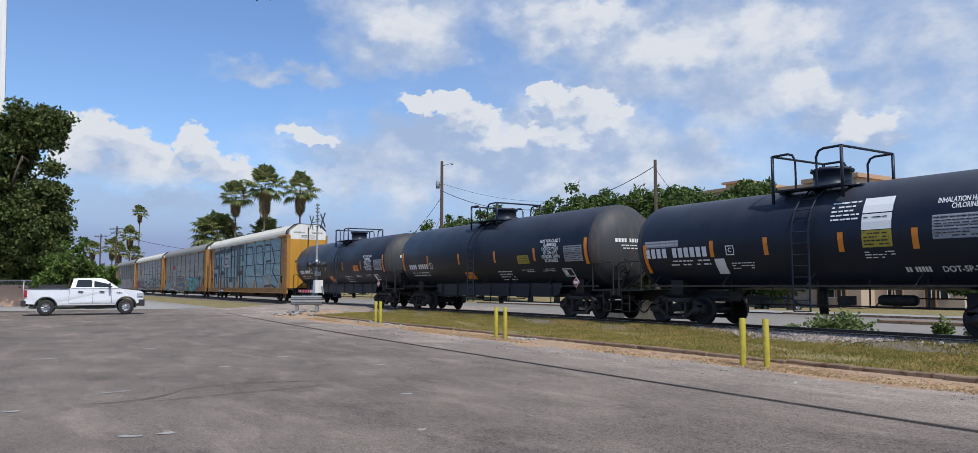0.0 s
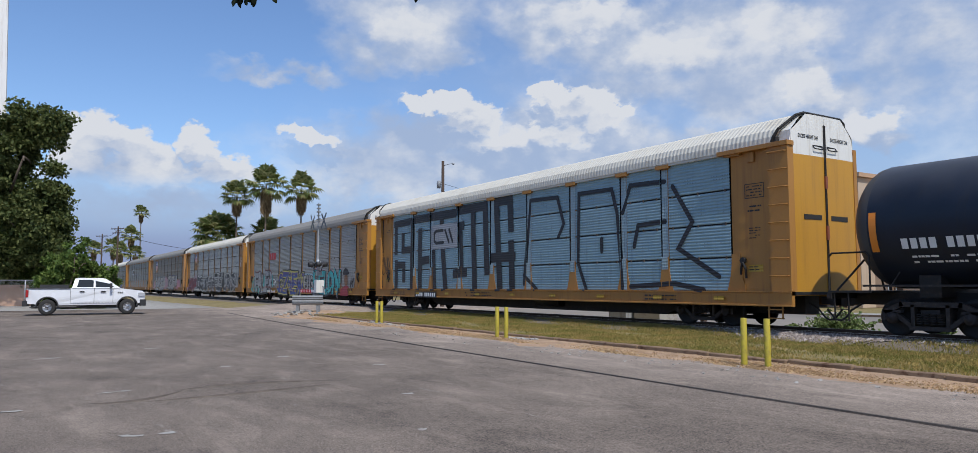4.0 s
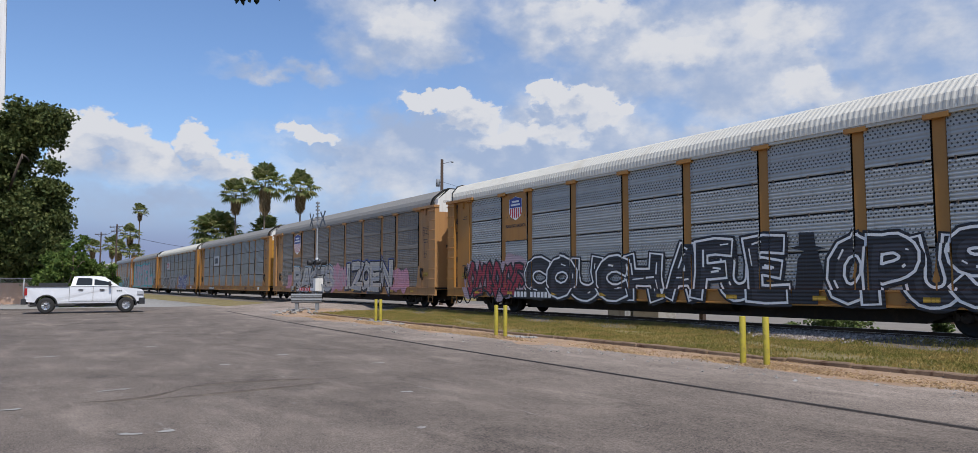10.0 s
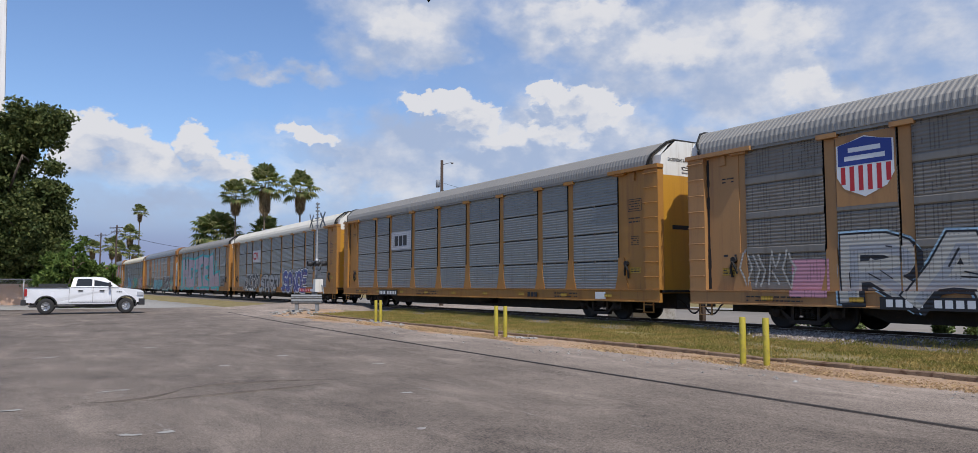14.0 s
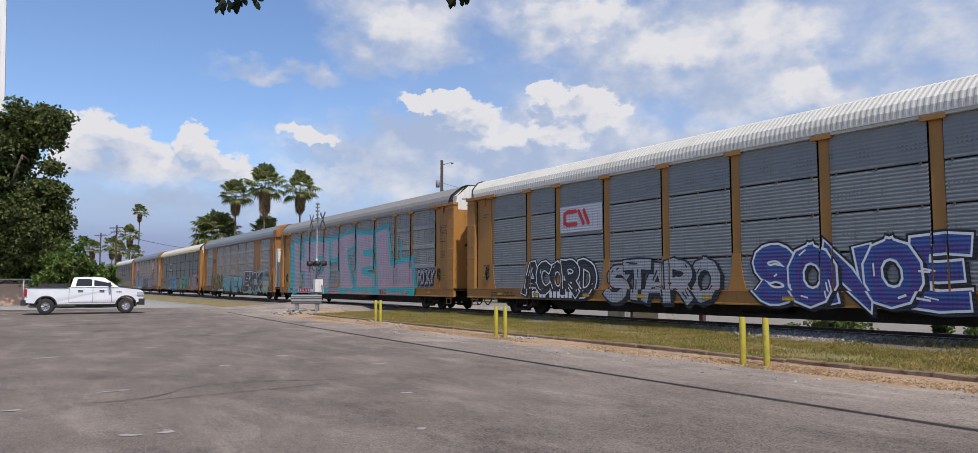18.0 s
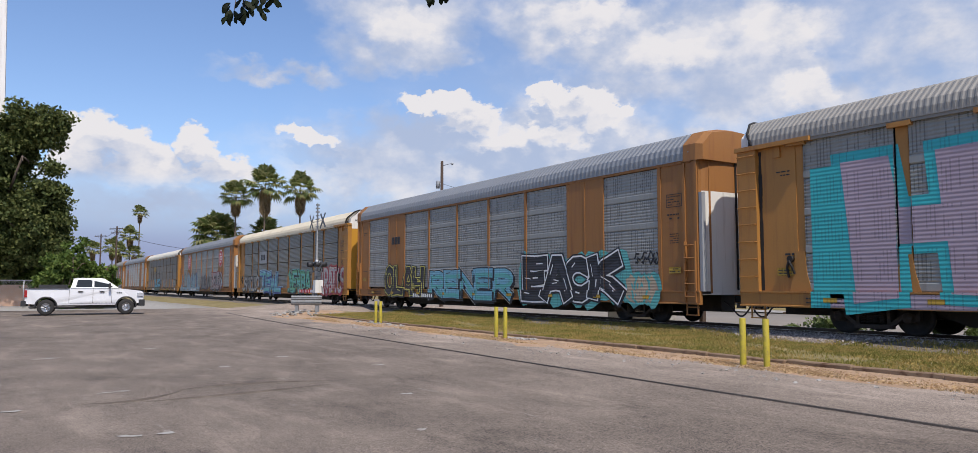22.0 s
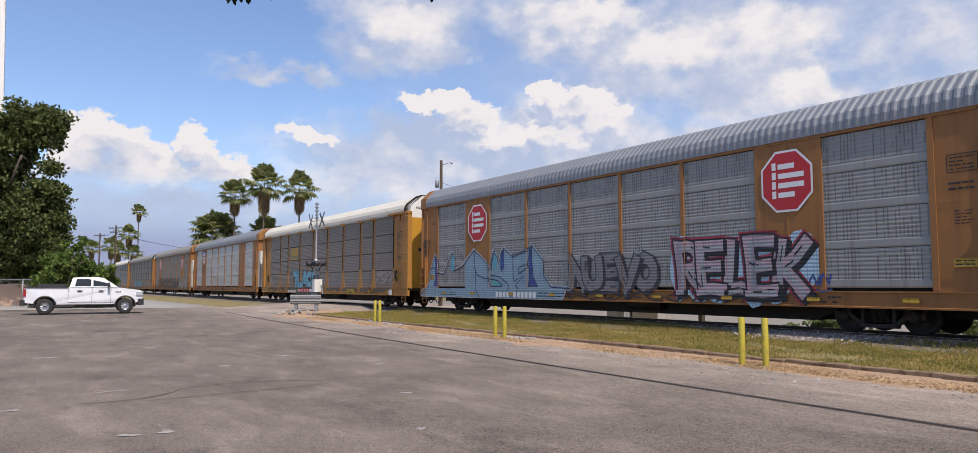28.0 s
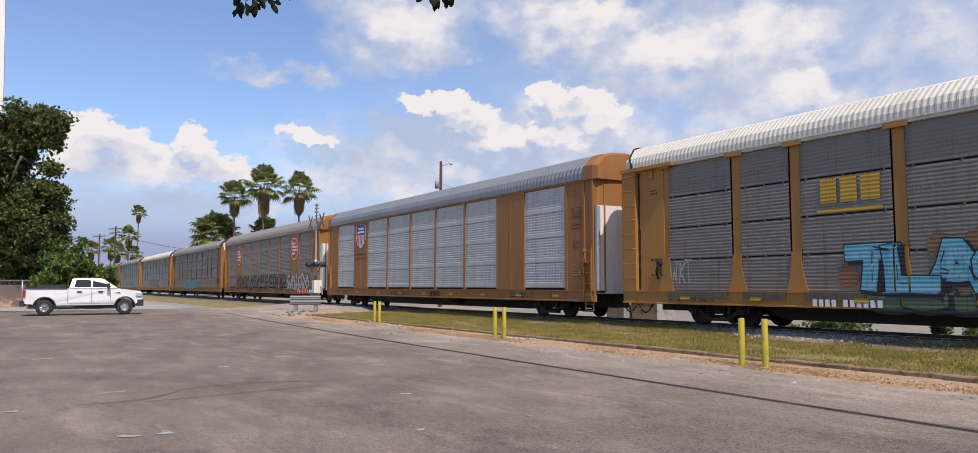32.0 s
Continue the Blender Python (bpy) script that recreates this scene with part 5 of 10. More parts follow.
    bm = bmesh.new()
    lathe(bm, ((-0.02, 0.24), (0.0, 0.27), (0.02, 0.24), (0.0, 0.22), (-0.02, 0.24)), (h + 0.30, -0.75, 1.95), (1, 0, 0.1), seg=18)
    for i in range(5):
        rod(bm, (h + 0.30, -0.75, 1.95), (h + 0.30, -0.75 + 0.24 * math.cos(i * 1.257), 1.95 + 0.24 * math.sin(i * 1.257)), 0.015, seg=5)
    rod(bm, (h - 0.1, -0.75, 1.95), (h + 0.3, -0.75, 1.95), 0.05)
    box(bm, h - 0.12, h + 0.2, -0.9, -0.6, 1.45, 1.95)
    part("hand_brake", bm, M["steel_dark"], car, "hand brake wheel and gear")
    CARS.append((x, car))
    return car


TANKS = [tank_car(-12.4, 1.42, 13.8, 2.55, "black chlorine tank car with white markings", 1.05, 0.9),
         tank_car(-28.9, 1.56, 17.1, 2.72, "black tank car with white markings and orange reflectors", 1.1, 0.65, 0.0, -0.35, True),
         tank_car(-46.85, 1.56, 17.1, 2.72, "black tank car with white hazard lettering and placards", 1.08, 0.65, 0.40, 0.62, True)]
# kind, panel, sheets, roof, paint, upper end, label
RACKS = (
    ("a", "panel_blue", 4, "roof_white", "rack_yellow", "white_paint", "yellow car carrier with pale blue sides and black block graffiti"),
    ("a", "panel_dash", 4, "roof_galv", "rack_yellow", "white_paint", "yellow and grey car carrier with colourful graffiti"),
    ("a", "panel_dots", 4, "roof_white", "rack_yellow", "white_paint", "yellow and grey car carrier with black and white graffiti"),
    ("a", "panel_dusty", 4, "roof_galv", "rack_tan", "white_paint", "dusty tan car carrier with white and pink graffiti"),
    ("a", "panel_clean", 4, "roof_galv", "rack_yellow", "white_paint", "clean yellow and grey car carrier"),
    ("a", "panel_clean", 4, "roof_white", "rack_yellow", "white_paint", "yellow and grey car carrier with black and blue graffiti"),
    ("a", "panel_holed", 4, "roof_galv", "rack_orange", "white_paint", "orange and grey car carrier with huge lilac and cyan letters"),
    ("b", "panel_holed", 4, "roof_blue", "rack_brown", "rack_brown", "brown car carrier with grey panels and black graffiti"),
    ("a", "panel_slate", 4, "roof_cream", "rack_yellow", "white_paint", "yellow and dark grey car carrier with cream roof and graffiti"),
    ("b", "panel_holed", 4, "roof_blue", "rack_brown", "rack_brown", "brown car carrier with red octagon signs and pale graffiti"),
    ("a", "panel_dark", 4, "roof_white", "rack_yellow", "white_paint", "yellow and dark grey car carrier with cyan graffiti"),
    ("b", "panel_bright", 4, "roof_blue", "rack_brown", "rack_brown", "brown car carrier with bright grey panels"),
    ("b", "panel_dusty", 4, "roof_galv", "rack_brown", "rack_brown", "brown car carrier with dusty panels and red signs"),
    ("a", "panel_dusty", 4, "roof_galv", "rack_brown", "white_paint", "dusty orange car carrier"),
    ("a", "panel_clean", 4, "roof_white", "rack_yellow", "white_paint", "yellow and grey car carrier"),
    ("a", "panel_holed", 4, "roof_galv", "rack_yellow", "white_paint", "yellow and grey car carrier"),
    ("a", "panel_dusty", 4, "roof_galv", "rack_brown", "white_paint", "dusty orange car carrier"),
    ("a", "panel_clean", 4, "roof_white", "rack_yellow", "white_paint", "yellow and grey car carrier"),
    ("a", "panel_holed", 4, "roof_galv", "rack_yellow", "white_paint", "yellow and grey car carrier"),
)
AUTORACKS = [autorack(-70.45 - LENGTH * k, *row, rib=0.155 if row[0] == "a" else 0.235) for k, row in enumerate(RACKS)]

# ---- paint, marks and lettering on the cars ----
def ribbed(material):
    """Sprayed paint over ribbed, slotted sheet: the ribs stay as relief, the openings as dark dots."""
    tree = material.node_tree
    shader = next(n for n in tree.nodes if n.type == "BSDF_PRINCIPLED")
    link = shader.inputs["Base Color"].links[0].from_socket
    coord = tree.nodes.new("ShaderNodeTexCoord")
    sep = tree.nodes.new("ShaderNodeSeparateXYZ")
    tree.links.new(coord.outputs["Object"], sep.inputs[0])
    turn, wave = tree.nodes.new("ShaderNodeMath"), tree.nodes.new("ShaderNodeMath")
    turn.operation, wave.operation = "MULTIPLY", "SINE"
    turn.inputs[1].default_value = 2 * math.pi / 0.0999
    tree.links.new(sep.outputs[2], turn.inputs[0])
    tree.links.new(turn.outputs[0], wave.inputs[0])
    relief = tree.nodes.new("ShaderNodeBump")
    relief.inputs["Strength"].default_value, relief.inputs["Distance"].default_value = 0.55, 0.006
    tree.links.new(wave.outputs[0], relief.inputs["Height"])
    tree.links.new(relief.outputs[0], shader.inputs["Normal"])
    strength = tree.nodes.new("ShaderNodeMath")
    strength.operation = "MULTIPLY"
    strength.inputs[1].default_value = 0.5
    tree.links.new(slots(tree, "rows"), strength.inputs[0])
    mix = tree.nodes.new("ShaderNodeMix")
    mix.data_type = "RGBA"
    mix.inputs["B"].default_value = (0.03, 0.03, 0.033, 1)
    tree.links.new(strength.outputs[0], mix.inputs["Factor"])
    tree.links.new(link, mix.inputs["A"])
    tree.links.new(mix.outputs["Result"], shader.inputs["Base Color"])
    return material


def paint(name, base, rough=0.5):
    if name not in M:
        M[name] = ribbed(mat("paint_" + name, base, rough, var=0.16, scale=1.2, fine=18, bump=0))
    return M[name]


for name_, base_ in (("lilac", (0.39, 0.305, 0.355)), ("cyan", (0.03, 0.42, 0.44)), ("teal", (0.10, 0.40, 0.38)), ("pale_blue", (0.34, 0.50, 0.60)),
                     ("haze_blue", (0.30, 0.40, 0.43)), ("skin", (0.20, 0.10, 0.05)), ("sky_blue", (0.16, 0.40, 0.52)), ("azure", (0.10, 0.36, 0.47)), ("moss", (0.085, 0.125, 0.07)), ("steel_blue", (0.215, 0.335, 0.41)), ("navy", (0.02, 0.03, 0.075)), ("dusk", (0.185, 0.185, 0.19)), ("deep_blue", (0.04, 0.08, 0.27)), ("purple", (0.07, 0.05, 0.22)), ("lemon", (0.52, 0.47, 0.10)),
                     ("pink", (0.50, 0.24, 0.30)), ("cream", (0.44, 0.42, 0.37)), ("green", (0.10, 0.36, 0.20)), ("crimson", (0.30, 0.03, 0.05)),
                     ("silver", (0.32, 0.33, 0.345)), ("dull_white", (0.45, 0.46, 0.48)), ("mauve", (0.40, 0.30, 0.33)), ("brick", (0.38, 0.07, 0.05)), ("sand", (0.44, 0.36, 0.25)), ("slate", (0.014, 0.015, 0.019)), ("tar", (0.035, 0.036, 0.045)), ("label", (0.46, 0.28, 0.03))):
    paint(name_, base_)


def ribbon(bm, pts, width, y=0.0, joints=True, square=0.0):
    """A painted line of some width in the XZ plane, drawn towards -y: one strip with mitred bends and square or round ends."""
    half = width / 2
    line = [Vector(p) for i, p in enumerate(pts) if i == 0 or (Vector(p) - Vector(pts[i - 1])).length > 1e-4]
    if len(line) < 2:
        return
    ring = (line[0] - line[-1]).length < 1e-4
    ways = [(b - a).normalized() for a, b in zip(line, line[1:])]
    if not ring:
        line[0] = line[0] - ways[0] * half * square
        line[-1] = line[-1] + ways[-1] * half * square
    rails = []
    for i, p in enumerate(line):
        before = ways[i - 1] if i else (ways[-1] if ring else ways[0])
        after = ways[i] if i < len(ways) else (ways[0] if ring else ways[-1])
        mean = before + after
        mean = mean.normalized() if mean.length > 0.2 else after
        out_ = Vector((-mean.y, mean.x))
        k = half / max(0.62, abs(out_.dot(Vector((-after.y, after.x)))))
        yy = y - 0.00012 * i
        rails.append([bm.verts.new((p.x + s * out_.x * k, yy, p.y + s * out_.y * k)) for s in (-1, 1)])
    for a, b in zip(rails, rails[1:]):
        bm.faces.new((a[0], b[0], b[1], a[1]))
    if joints and not ring:
        for pair, p, w in ((rails[0], line[0], -ways[0]), (rails[-1], line[-1], ways[-1])):
            side = Vector((-w.y, w.x))
            fan = [bm.verts.new((p.x + half * (math.sin(t) * w.x + math.cos(t) * side.x), pair[0].co.y, p.y + half * (math.sin(t) * w.y + math.cos(t) * side.y))) for t in (math.pi * j / 5 for j in range(1, 5))]
            first, last = (pair[1], pair[0]) if w is ways[-1] else (pair[0], pair[1])
            bm.faces.new([first] + fan + [last])


def arc(cx, cz, rx, rz, a0, a1, n=9):
    return [(cx + rx * math.cos(radians(a0 + (a1 - a0) * i / n)), cz + rz * math.sin(radians(a0 + (a1 - a0) * i / n))) for i in range(n + 1)]


# strokes of letters in a unit box
STROKES = {
    "A": [[(0.05, 0), (0.45, 1), (0.6, 1), (0.95, 0)], [(0.25, 0.35), (0.8, 0.35)]], "C": [arc(0.55, 0.5, 0.45, 0.48, 50, 310)],
    "D": [[(0.1, 0), (0.1, 1)], [(0.1, 1)] + arc(0.4, 0.5, 0.5, 0.48, 80, -80) + [(0.1, 0)]], "E": [[(0.9, 1), (0.1, 1), (0.1, 0), (0.9, 0)], [(0.1, 0.52), (0.75, 0.52)]],
    "F": [[(0.95, 1), (0.1, 1), (0.1, 0)], [(0.1, 0.5), (0.8, 0.5)]], "G": [arc(0.55, 0.5, 0.45, 0.48, 50, 330) + [(0.95, 0.45), (0.6, 0.45)]],
    "N": [[(0.1, 0), (0.1, 1), (0.9, 0), (0.9, 1)]], "H": [[(0.1, 0), (0.1, 1)], [(0.9, 0), (0.9, 1)], [(0.1, 0.5), (0.9, 0.5)]], "L": [[(0.15, 1), (0.15, 0), (1.0, 0)]],
    "O": [arc(0.5, 0.5, 0.42, 0.48, 90, 450, 10)], "P": [[(0.1, 0), (0.1, 1)] + arc(0.45, 0.74, 0.42, 0.26, 90, -90) + [(0.1, 0.48)]],
    "R": [[(0.1, 0), (0.1, 1)] + arc(0.45, 0.74, 0.42, 0.26, 90, -90) + [(0.1, 0.48)], [(0.4, 0.48), (0.95, 0)]],
    "S": [arc(0.5, 0.74, 0.38, 0.25, 20, 250) + arc(0.5, 0.26, 0.4, 0.26, 90, -160)], "T": [[(0.0, 1), (1.0, 1)], [(0.5, 1), (0.5, 0)]],
    "U": [[(0.1, 1), (0.1, 0.4)] + arc(0.5, 0.35, 0.4, 0.34, 180, 360) + [(0.9, 0.4), (0.9, 1)]], "!": [[(0.5, 1), (0.5, 0.35)], [(0.5, 0.05), (0.5, 0.0)]],
    "B": [[(0.1, 0), (0.1, 1)] + arc(0.42, 0.76, 0.38, 0.24, 90, -90) + [(0.1, 0.52)], [(0.1, 0.52)] + arc(0.48, 0.26, 0.44, 0.26, 90, -90) + [(0.1, 0)]],
    "I": [[(0.5, 0), (0.5, 1)]], "K": [[(0.1, 0), (0.1, 1)], [(0.9, 1), (0.2, 0.5), (0.95, 0)]], "M": [[(0.05, 0), (0.15, 1), (0.5, 0.35), (0.85, 1), (0.95, 0)]],
    "V": [[(0.05, 1), (0.5, 0), (0.95, 1)]], "W": [[(0.0, 1), (0.25, 0), (0.5, 0.7), (0.75, 0), (1.0, 1)]], "Y": [[(0.05, 1), (0.5, 0.5), (0.95, 1)], [(0.5, 0.5), (0.5, 0)]],
    "Z": [[(0.05, 1), (0.95, 1), (0.05, 0), (1.0, 0)]],
}
# loose shapes that stand for lettering nobody can read
SHAPES = (
    [[(0.0, 0.1), (0.45, 1.0), (0.6, 0.55), (1.0, 0.9)], [(0.3, 0.45), (0.75, 0.1)]],
    [[(0.05, 0.9), (0.35, 0.2), (0.95, 0.05)], [(0.3, 1.0), (0.95, 0.55), (0.6, 0.35)]],
    [[(0.0, 0.5), (0.35, 0.95), (0.9, 0.9)], [(0.35, 0.05), (0.6, 0.6), (1.0, 0.4)], [(0.1, 0.15), (0.3, 0.3)]],
    [[(0.1, 0.05), (0.5, 0.5), (0.1, 0.95)], [(0.45, 0.05), (0.9, 0.5), (0.5, 0.95)]],
    [arc(0.5, 0.5, 0.42, 0.46, 120, 430), [(0.2, 0.1), (0.55, 0.45)]],
    [[(0.05, 0.3), (0.4, 0.95), (0.75, 0.4), (1.0, 0.95)], [(0.1, 0.0), (0.95, 0.12)]],
    [[(0.5, 1.0), (0.05, 0.5), (0.5, 0.0), (0.95, 0.5), (0.6, 0.9)]],
)


def strokes_for(word, x0, x1, z0, z1, seed, lean=0.0, gap=0.02):
    """The lines of a word, or of n loose shapes, fitted into a box."""
    rng = random.Random(seed)
    n = word if isinstance(word, int) else len(word)
    w = (x1 - x0) / n
    out_ = []
    for i in range(n):
        shape = SHAPES[(seed * 3 + i * 5 + rng.randrange(3)) % len(SHAPES)] if isinstance(word, int) else STROKES[word[i]]
        a = x0 + w * (i + gap) + rng.uniform(-0.04, 0.04) * w
        s = w * (1 - 2 * gap)
        b = z0 + (z1 - z0) * rng.uniform(0.0, 0.07)
        h = (z1 - z0) * rng.uniform(0.9, 1.0)
        tilt = rng.uniform(-0.12, 0.12) + lean
        out_.append([])
        for line in shape:
            pts = []
            for (px, pz), (qx, qz) in zip(line, line[1:]):
                pts += [(px, pz)] if math.hypot(qx - px, qz - pz) < 0.3 else [(px, pz), ((px + qx) / 2 + rng.uniform(-0.07, 0.07), (pz + qz) / 2 + rng.uniform(-0.05, 0.05))]
            out_[-1].append([(a + s * px + tilt * h * pz, b + h * pz + rng.uniform(-0.012, 0.012) * h) for px, pz in pts + [line[-1]]])
    return out_


def cloud_shape(bm, x0, x1, z0, z1, seed, blobs=9):
    """A ragged patch of sprayed colour behind letters."""
    rng = random.Random(seed)
    for i in range(blobs):
        cx = x0 + (x1 - x0) * (i + 0.5) / blobs
        cz = (z0 + z1) / 2 + rng.uniform(-0.1, 0.1) * (z1 - z0)
        rx, rz = (x1 - x0) / blobs * rng.uniform(0.7, 1.0), (z1 - z0) / 2 * rng.uniform(0.8, 1.15)
        bm.faces.new([bm.verts.new((cx + rx * math.cos(a) * (1 + 0.2 * rng.random()), -0.0002 * i, cz + rz * math.sin(a) * (1 + 0.2 * rng.random()))) for a in (j * math.pi / 7 for j in range(14))])


def surfaces(kind):
    """Where the side of a car carrier lies, bay by bay: x from, x to, z from, z to, y."""
    rows_ = [(-END[kind], END[kind], 0.0, 1.078, -1.664)]
    half = 0.15 if kind == "a" else 0.075
    xs_ = sorted(POSTS)
    for a, b in zip(xs_, xs_[1:]):
        blank = kind == "b" and abs(b - a - 1.93) < 0.05
        inset = half + (0.045 if kind == "a" else 0.0)
        rows_.append((a + inset, b - inset, 1.078, 5.1, -1.600 if blank else (-1.5265 if kind == "a" else -1.556)))
    for x in xs_:
        if kind == "a":
            rows_ += [(x - half, x + half, 2.15, 5.1, -1.4785), (x - half, x + half, 1.078, 2.15, -1.5335)]
        else:
            rows_.append((x - half, x + half, 1.078, 5.1, -1.5895))
    for s in (-1, 1):
        a, b = sorted((s * (11.83 + half), s * (13.09 if kind == "a" else 13.5)))
        rows_.append((a, b, 1.078, 5.1, -1.505 if kind == "a" else -1.605))
        if kind == "a":
            a, b = sorted((s * 13.09, s * 13.72))
            rows_.append((a, b, 1.078, 5.05, -1.634))
    return rows_


def lay(car, kind, name, bm, material, layer, label=""):
    """Lays a flat shape, drawn in the XZ plane, onto the bays, posts and sill of a car's side."""
    out_ = bmesh.new()
    xs_ = [v.co.x for v in bm.verts]
    zs_ = [v.co.z for v in bm.verts]
    lo, hi, zlo, zhi = min(xs_), max(xs_), min(zs_), max(zs_)
    for x0, x1, z0, z1, y in surfaces(kind):
        if x1 < lo or x0 > hi or z1 < zlo or z0 > zhi:
            continue
        c = bm.copy()
        for co, no in (((x0, 0, 0), (-1, 0, 0)), ((x1, 0, 0), (1, 0, 0)), ((0, 0, z0), (0, 0, -1)), ((0, 0, z1), (0, 0, 1))):
            bmesh.ops.bisect_plane(c, geom=c.verts[:] + c.edges[:] + c.faces[:], plane_co=co, plane_no=no, clear_outer=True)
        m_ = {}
        for v in c.verts:
            m_[v] = out_.verts.new((v.co.x, v.co.y + y - 0.003 * layer, v.co.z))
        for f in c.faces:
            out_.faces.new([m_[v] for v in f.verts])
        c.free()
    bm.free()
    out_.normal_update()
    flip = [f for f in out_.faces if f.normal.y > 0]
    bmesh.ops.reverse_faces(out_, faces=flip)
    data = bpy.data.meshes.new(name)
    out_.to_mesh(data)
    out_.free()
    data.materials.append(material)
    ob = part(name, data, None, car, label)
    return tagged(ob, kind="stuff") if name in ("graffiti", "graffiti_cloud", "emblem_field") and not label else ob


FADES = {"azure": "sky_blue", "purple": "deep_blue", "cream": "silver", "sky_blue": "teal", "green": "teal", "deep_blue": "purple", "mauve": "silver", "cyan": "teal", "slate": "tar"}


def graffiti(car, kind, word, x0, x1, z0, z1, fill, outline, width, edge, seed=1, cloud=None, lean=0.0, base=1, halo=None):
    """One piece: a cloud of colour, then letter by letter a drop shade, an edge, a two-toned filling and a few lines inside."""
    loose = isinstance(word, int)
    if loose:
        word, width, edge = int(round(word * 1.4)), width * 0.74, edge * 0.85
    else:
        width = min(width, 0.36 * (x1 - x0) / len(word))
    letters = strokes_for(word, x0 + width / 2, x1 - width / 2, z0 + width / 2, z1 - width / 2, seed, lean, 0.02 if loose else -0.05)
    rng = random.Random(seed)
    if cloud:
        bm = bmesh.new()
        cloud_shape(bm, x0, x1, z0, z1, seed, max(4, int((x1 - x0) * 1.6)))
        lay(car, kind, "graffiti_cloud", bm, M[cloud], base)
    drop = None if loose or not fill else ("slate" if outline in ("white", "lemon") else outline)
    for n, lines in enumerate(letters):
        lift, up = 0.0006 * (n % 2), 2.4 * (n % 2)
        coats = ((halo, width + 4 * edge, 1, 0.0, 0.0), (drop, width + 2 * edge, 1.5 + up, 0.10, -0.08), (outline, width + 2 * edge, 2 + up, 0.0, 0.0),
                 (fill, width, 2.7 + up, 0.0, 0.0), (FADES.get(fill) if drop else None, width * 0.42, 3.4 + up, 0.17 * width, -0.20 * width))
        for material, w, layer, dx, dz in coats:
            if not material:
                continue
            bm = bmesh.new()
            for i, line in enumerate(lines):
                ribbon(bm, [(x + dx, z + dz) for x, z in line], w, -0.0012 * (i % 3) * 0.5 - lift, False, 0.72 if w >= width else 0.2)
            lay(car, kind, "graffiti", bm, M[material], base + layer)
        if fill:
            bm = bmesh.new()
            for line in lines:
                for _ in range(1 if loose else 2):
                    i = rng.randrange(len(line) - 1)
                    (ax, az), (bx, bz) = line[i], line[i + 1]
                    ox, oz = rng.uniform(-0.3, 0.3) * width, rng.uniform(-0.2, 0.3) * width
                    ribbon(bm, [(ax + 0.15 * (bx - ax) + ox, az + 0.15 * (bz - az) + oz), (ax + 0.85 * (bx - ax) + ox, az + 0.85 * (bz - az) + oz * 0.4)], edge * rng.uniform(0.5, 1.0), 0.0, False)
            lay(car, kind, "graffiti", bm, M[outline], base + 6.5)


def scribble(car, kind, x0, x1, z0, z1, n, material, width, seed):
    bm = bmesh.new()
    i = 0
    for lines in strokes_for(n, x0, x1, z0, z1, seed):
        for line in lines:
            ribbon(bm, line, width, -0.0004 * (i % 3), False)
            i += 1
    tagged(lay(car, kind, "scribble", bm, M[material], 2), kind="stuff")


def poly_letter(car, kind, polys, fill, edge, width, layer, label):
    """A painted letter from flat polygons with a broad coloured edge."""
    bm = bmesh.new()
    for i, pts in enumerate(polys):
        ribbon(bm, pts + pts[:1], width, -0.0010 * i)
    lay(car, kind, "graffiti", bm, M[edge], layer, label)
    bm = bmesh.new()
    for i, pts in enumerate(polys):
        bm.faces.new([bm.verts.new((x, -0.0004 * i, z)) for x, z in pts])
    bm.normal_update()
    bmesh.ops.triangulate(bm, faces=bm.faces[:])
    lay(car, kind, "graffiti", bm, M[fill], layer + 3, label)


def flat(car, kind, name, material, layer, rects, label=""):
    bm = bmesh.new()
    for i, (x0, x1, z0, z1) in enumerate(rects):
        bm.faces.new([bm.verts.new(p) for p in ((x0, -0.0002 * (i % 3), z0), (x1, -0.0002 * (i % 3), z0), (x1, -0.0002 * (i % 3), z1), (x0, -0.0002 * (i % 3), z1))])
    ob = lay(car, kind, name, bm, M[material], layer, label)
    if name in ("print", "number_strip", "data_panel", "warning_label", "paint_patch", "sign_bar", "emblem_bar") and len(rects) > 1:
        tagged(ob, kind="stuff")


def shape(car, kind, name, material, layer, outline, label=""):
    bm = bmesh.new()
    bm.faces.new([bm.verts.new((x, 0, z)) for x, z in outline])
    lay(car, kind, name, bm, M[material], layer, label)


def bars_row(x0, x1, z0, z1, groups, seed):
    """Plain upright bars that stand for a mark or number."""
    rng = random.Random(seed)
    total = sum(groups) + 0.8 * (len(groups) - 1)
    w = (x1 - x0) / total
    out_, x = [], x0
    for g in groups:
        for _ in range(g):
            out_.append((x + 0.14 * w, x + 0.86 * w, z0, z1))
            x += w
        x += 0.8 * w
    return out_


def fine_print(x0, x1, z0, z1, rows_, seed):
    """Plain bars for lines of small print."""
    rng = random.Random(seed)
    out_ = []
    h = (z1 - z0) / rows_
    for i in range(rows_):
        z = z1 - (i + 0.75) * h
        x = x0
        while x < x1 - 0.04:
            w = min(rng.uniform(0.06, 0.22), x1 - x)
            if rng.random() < 0.85:
                out_.append((x, x + w * 0.8, z + 0.06 * h, z + 0.42 * h))
            x += w
    return out_


TEXT = {}


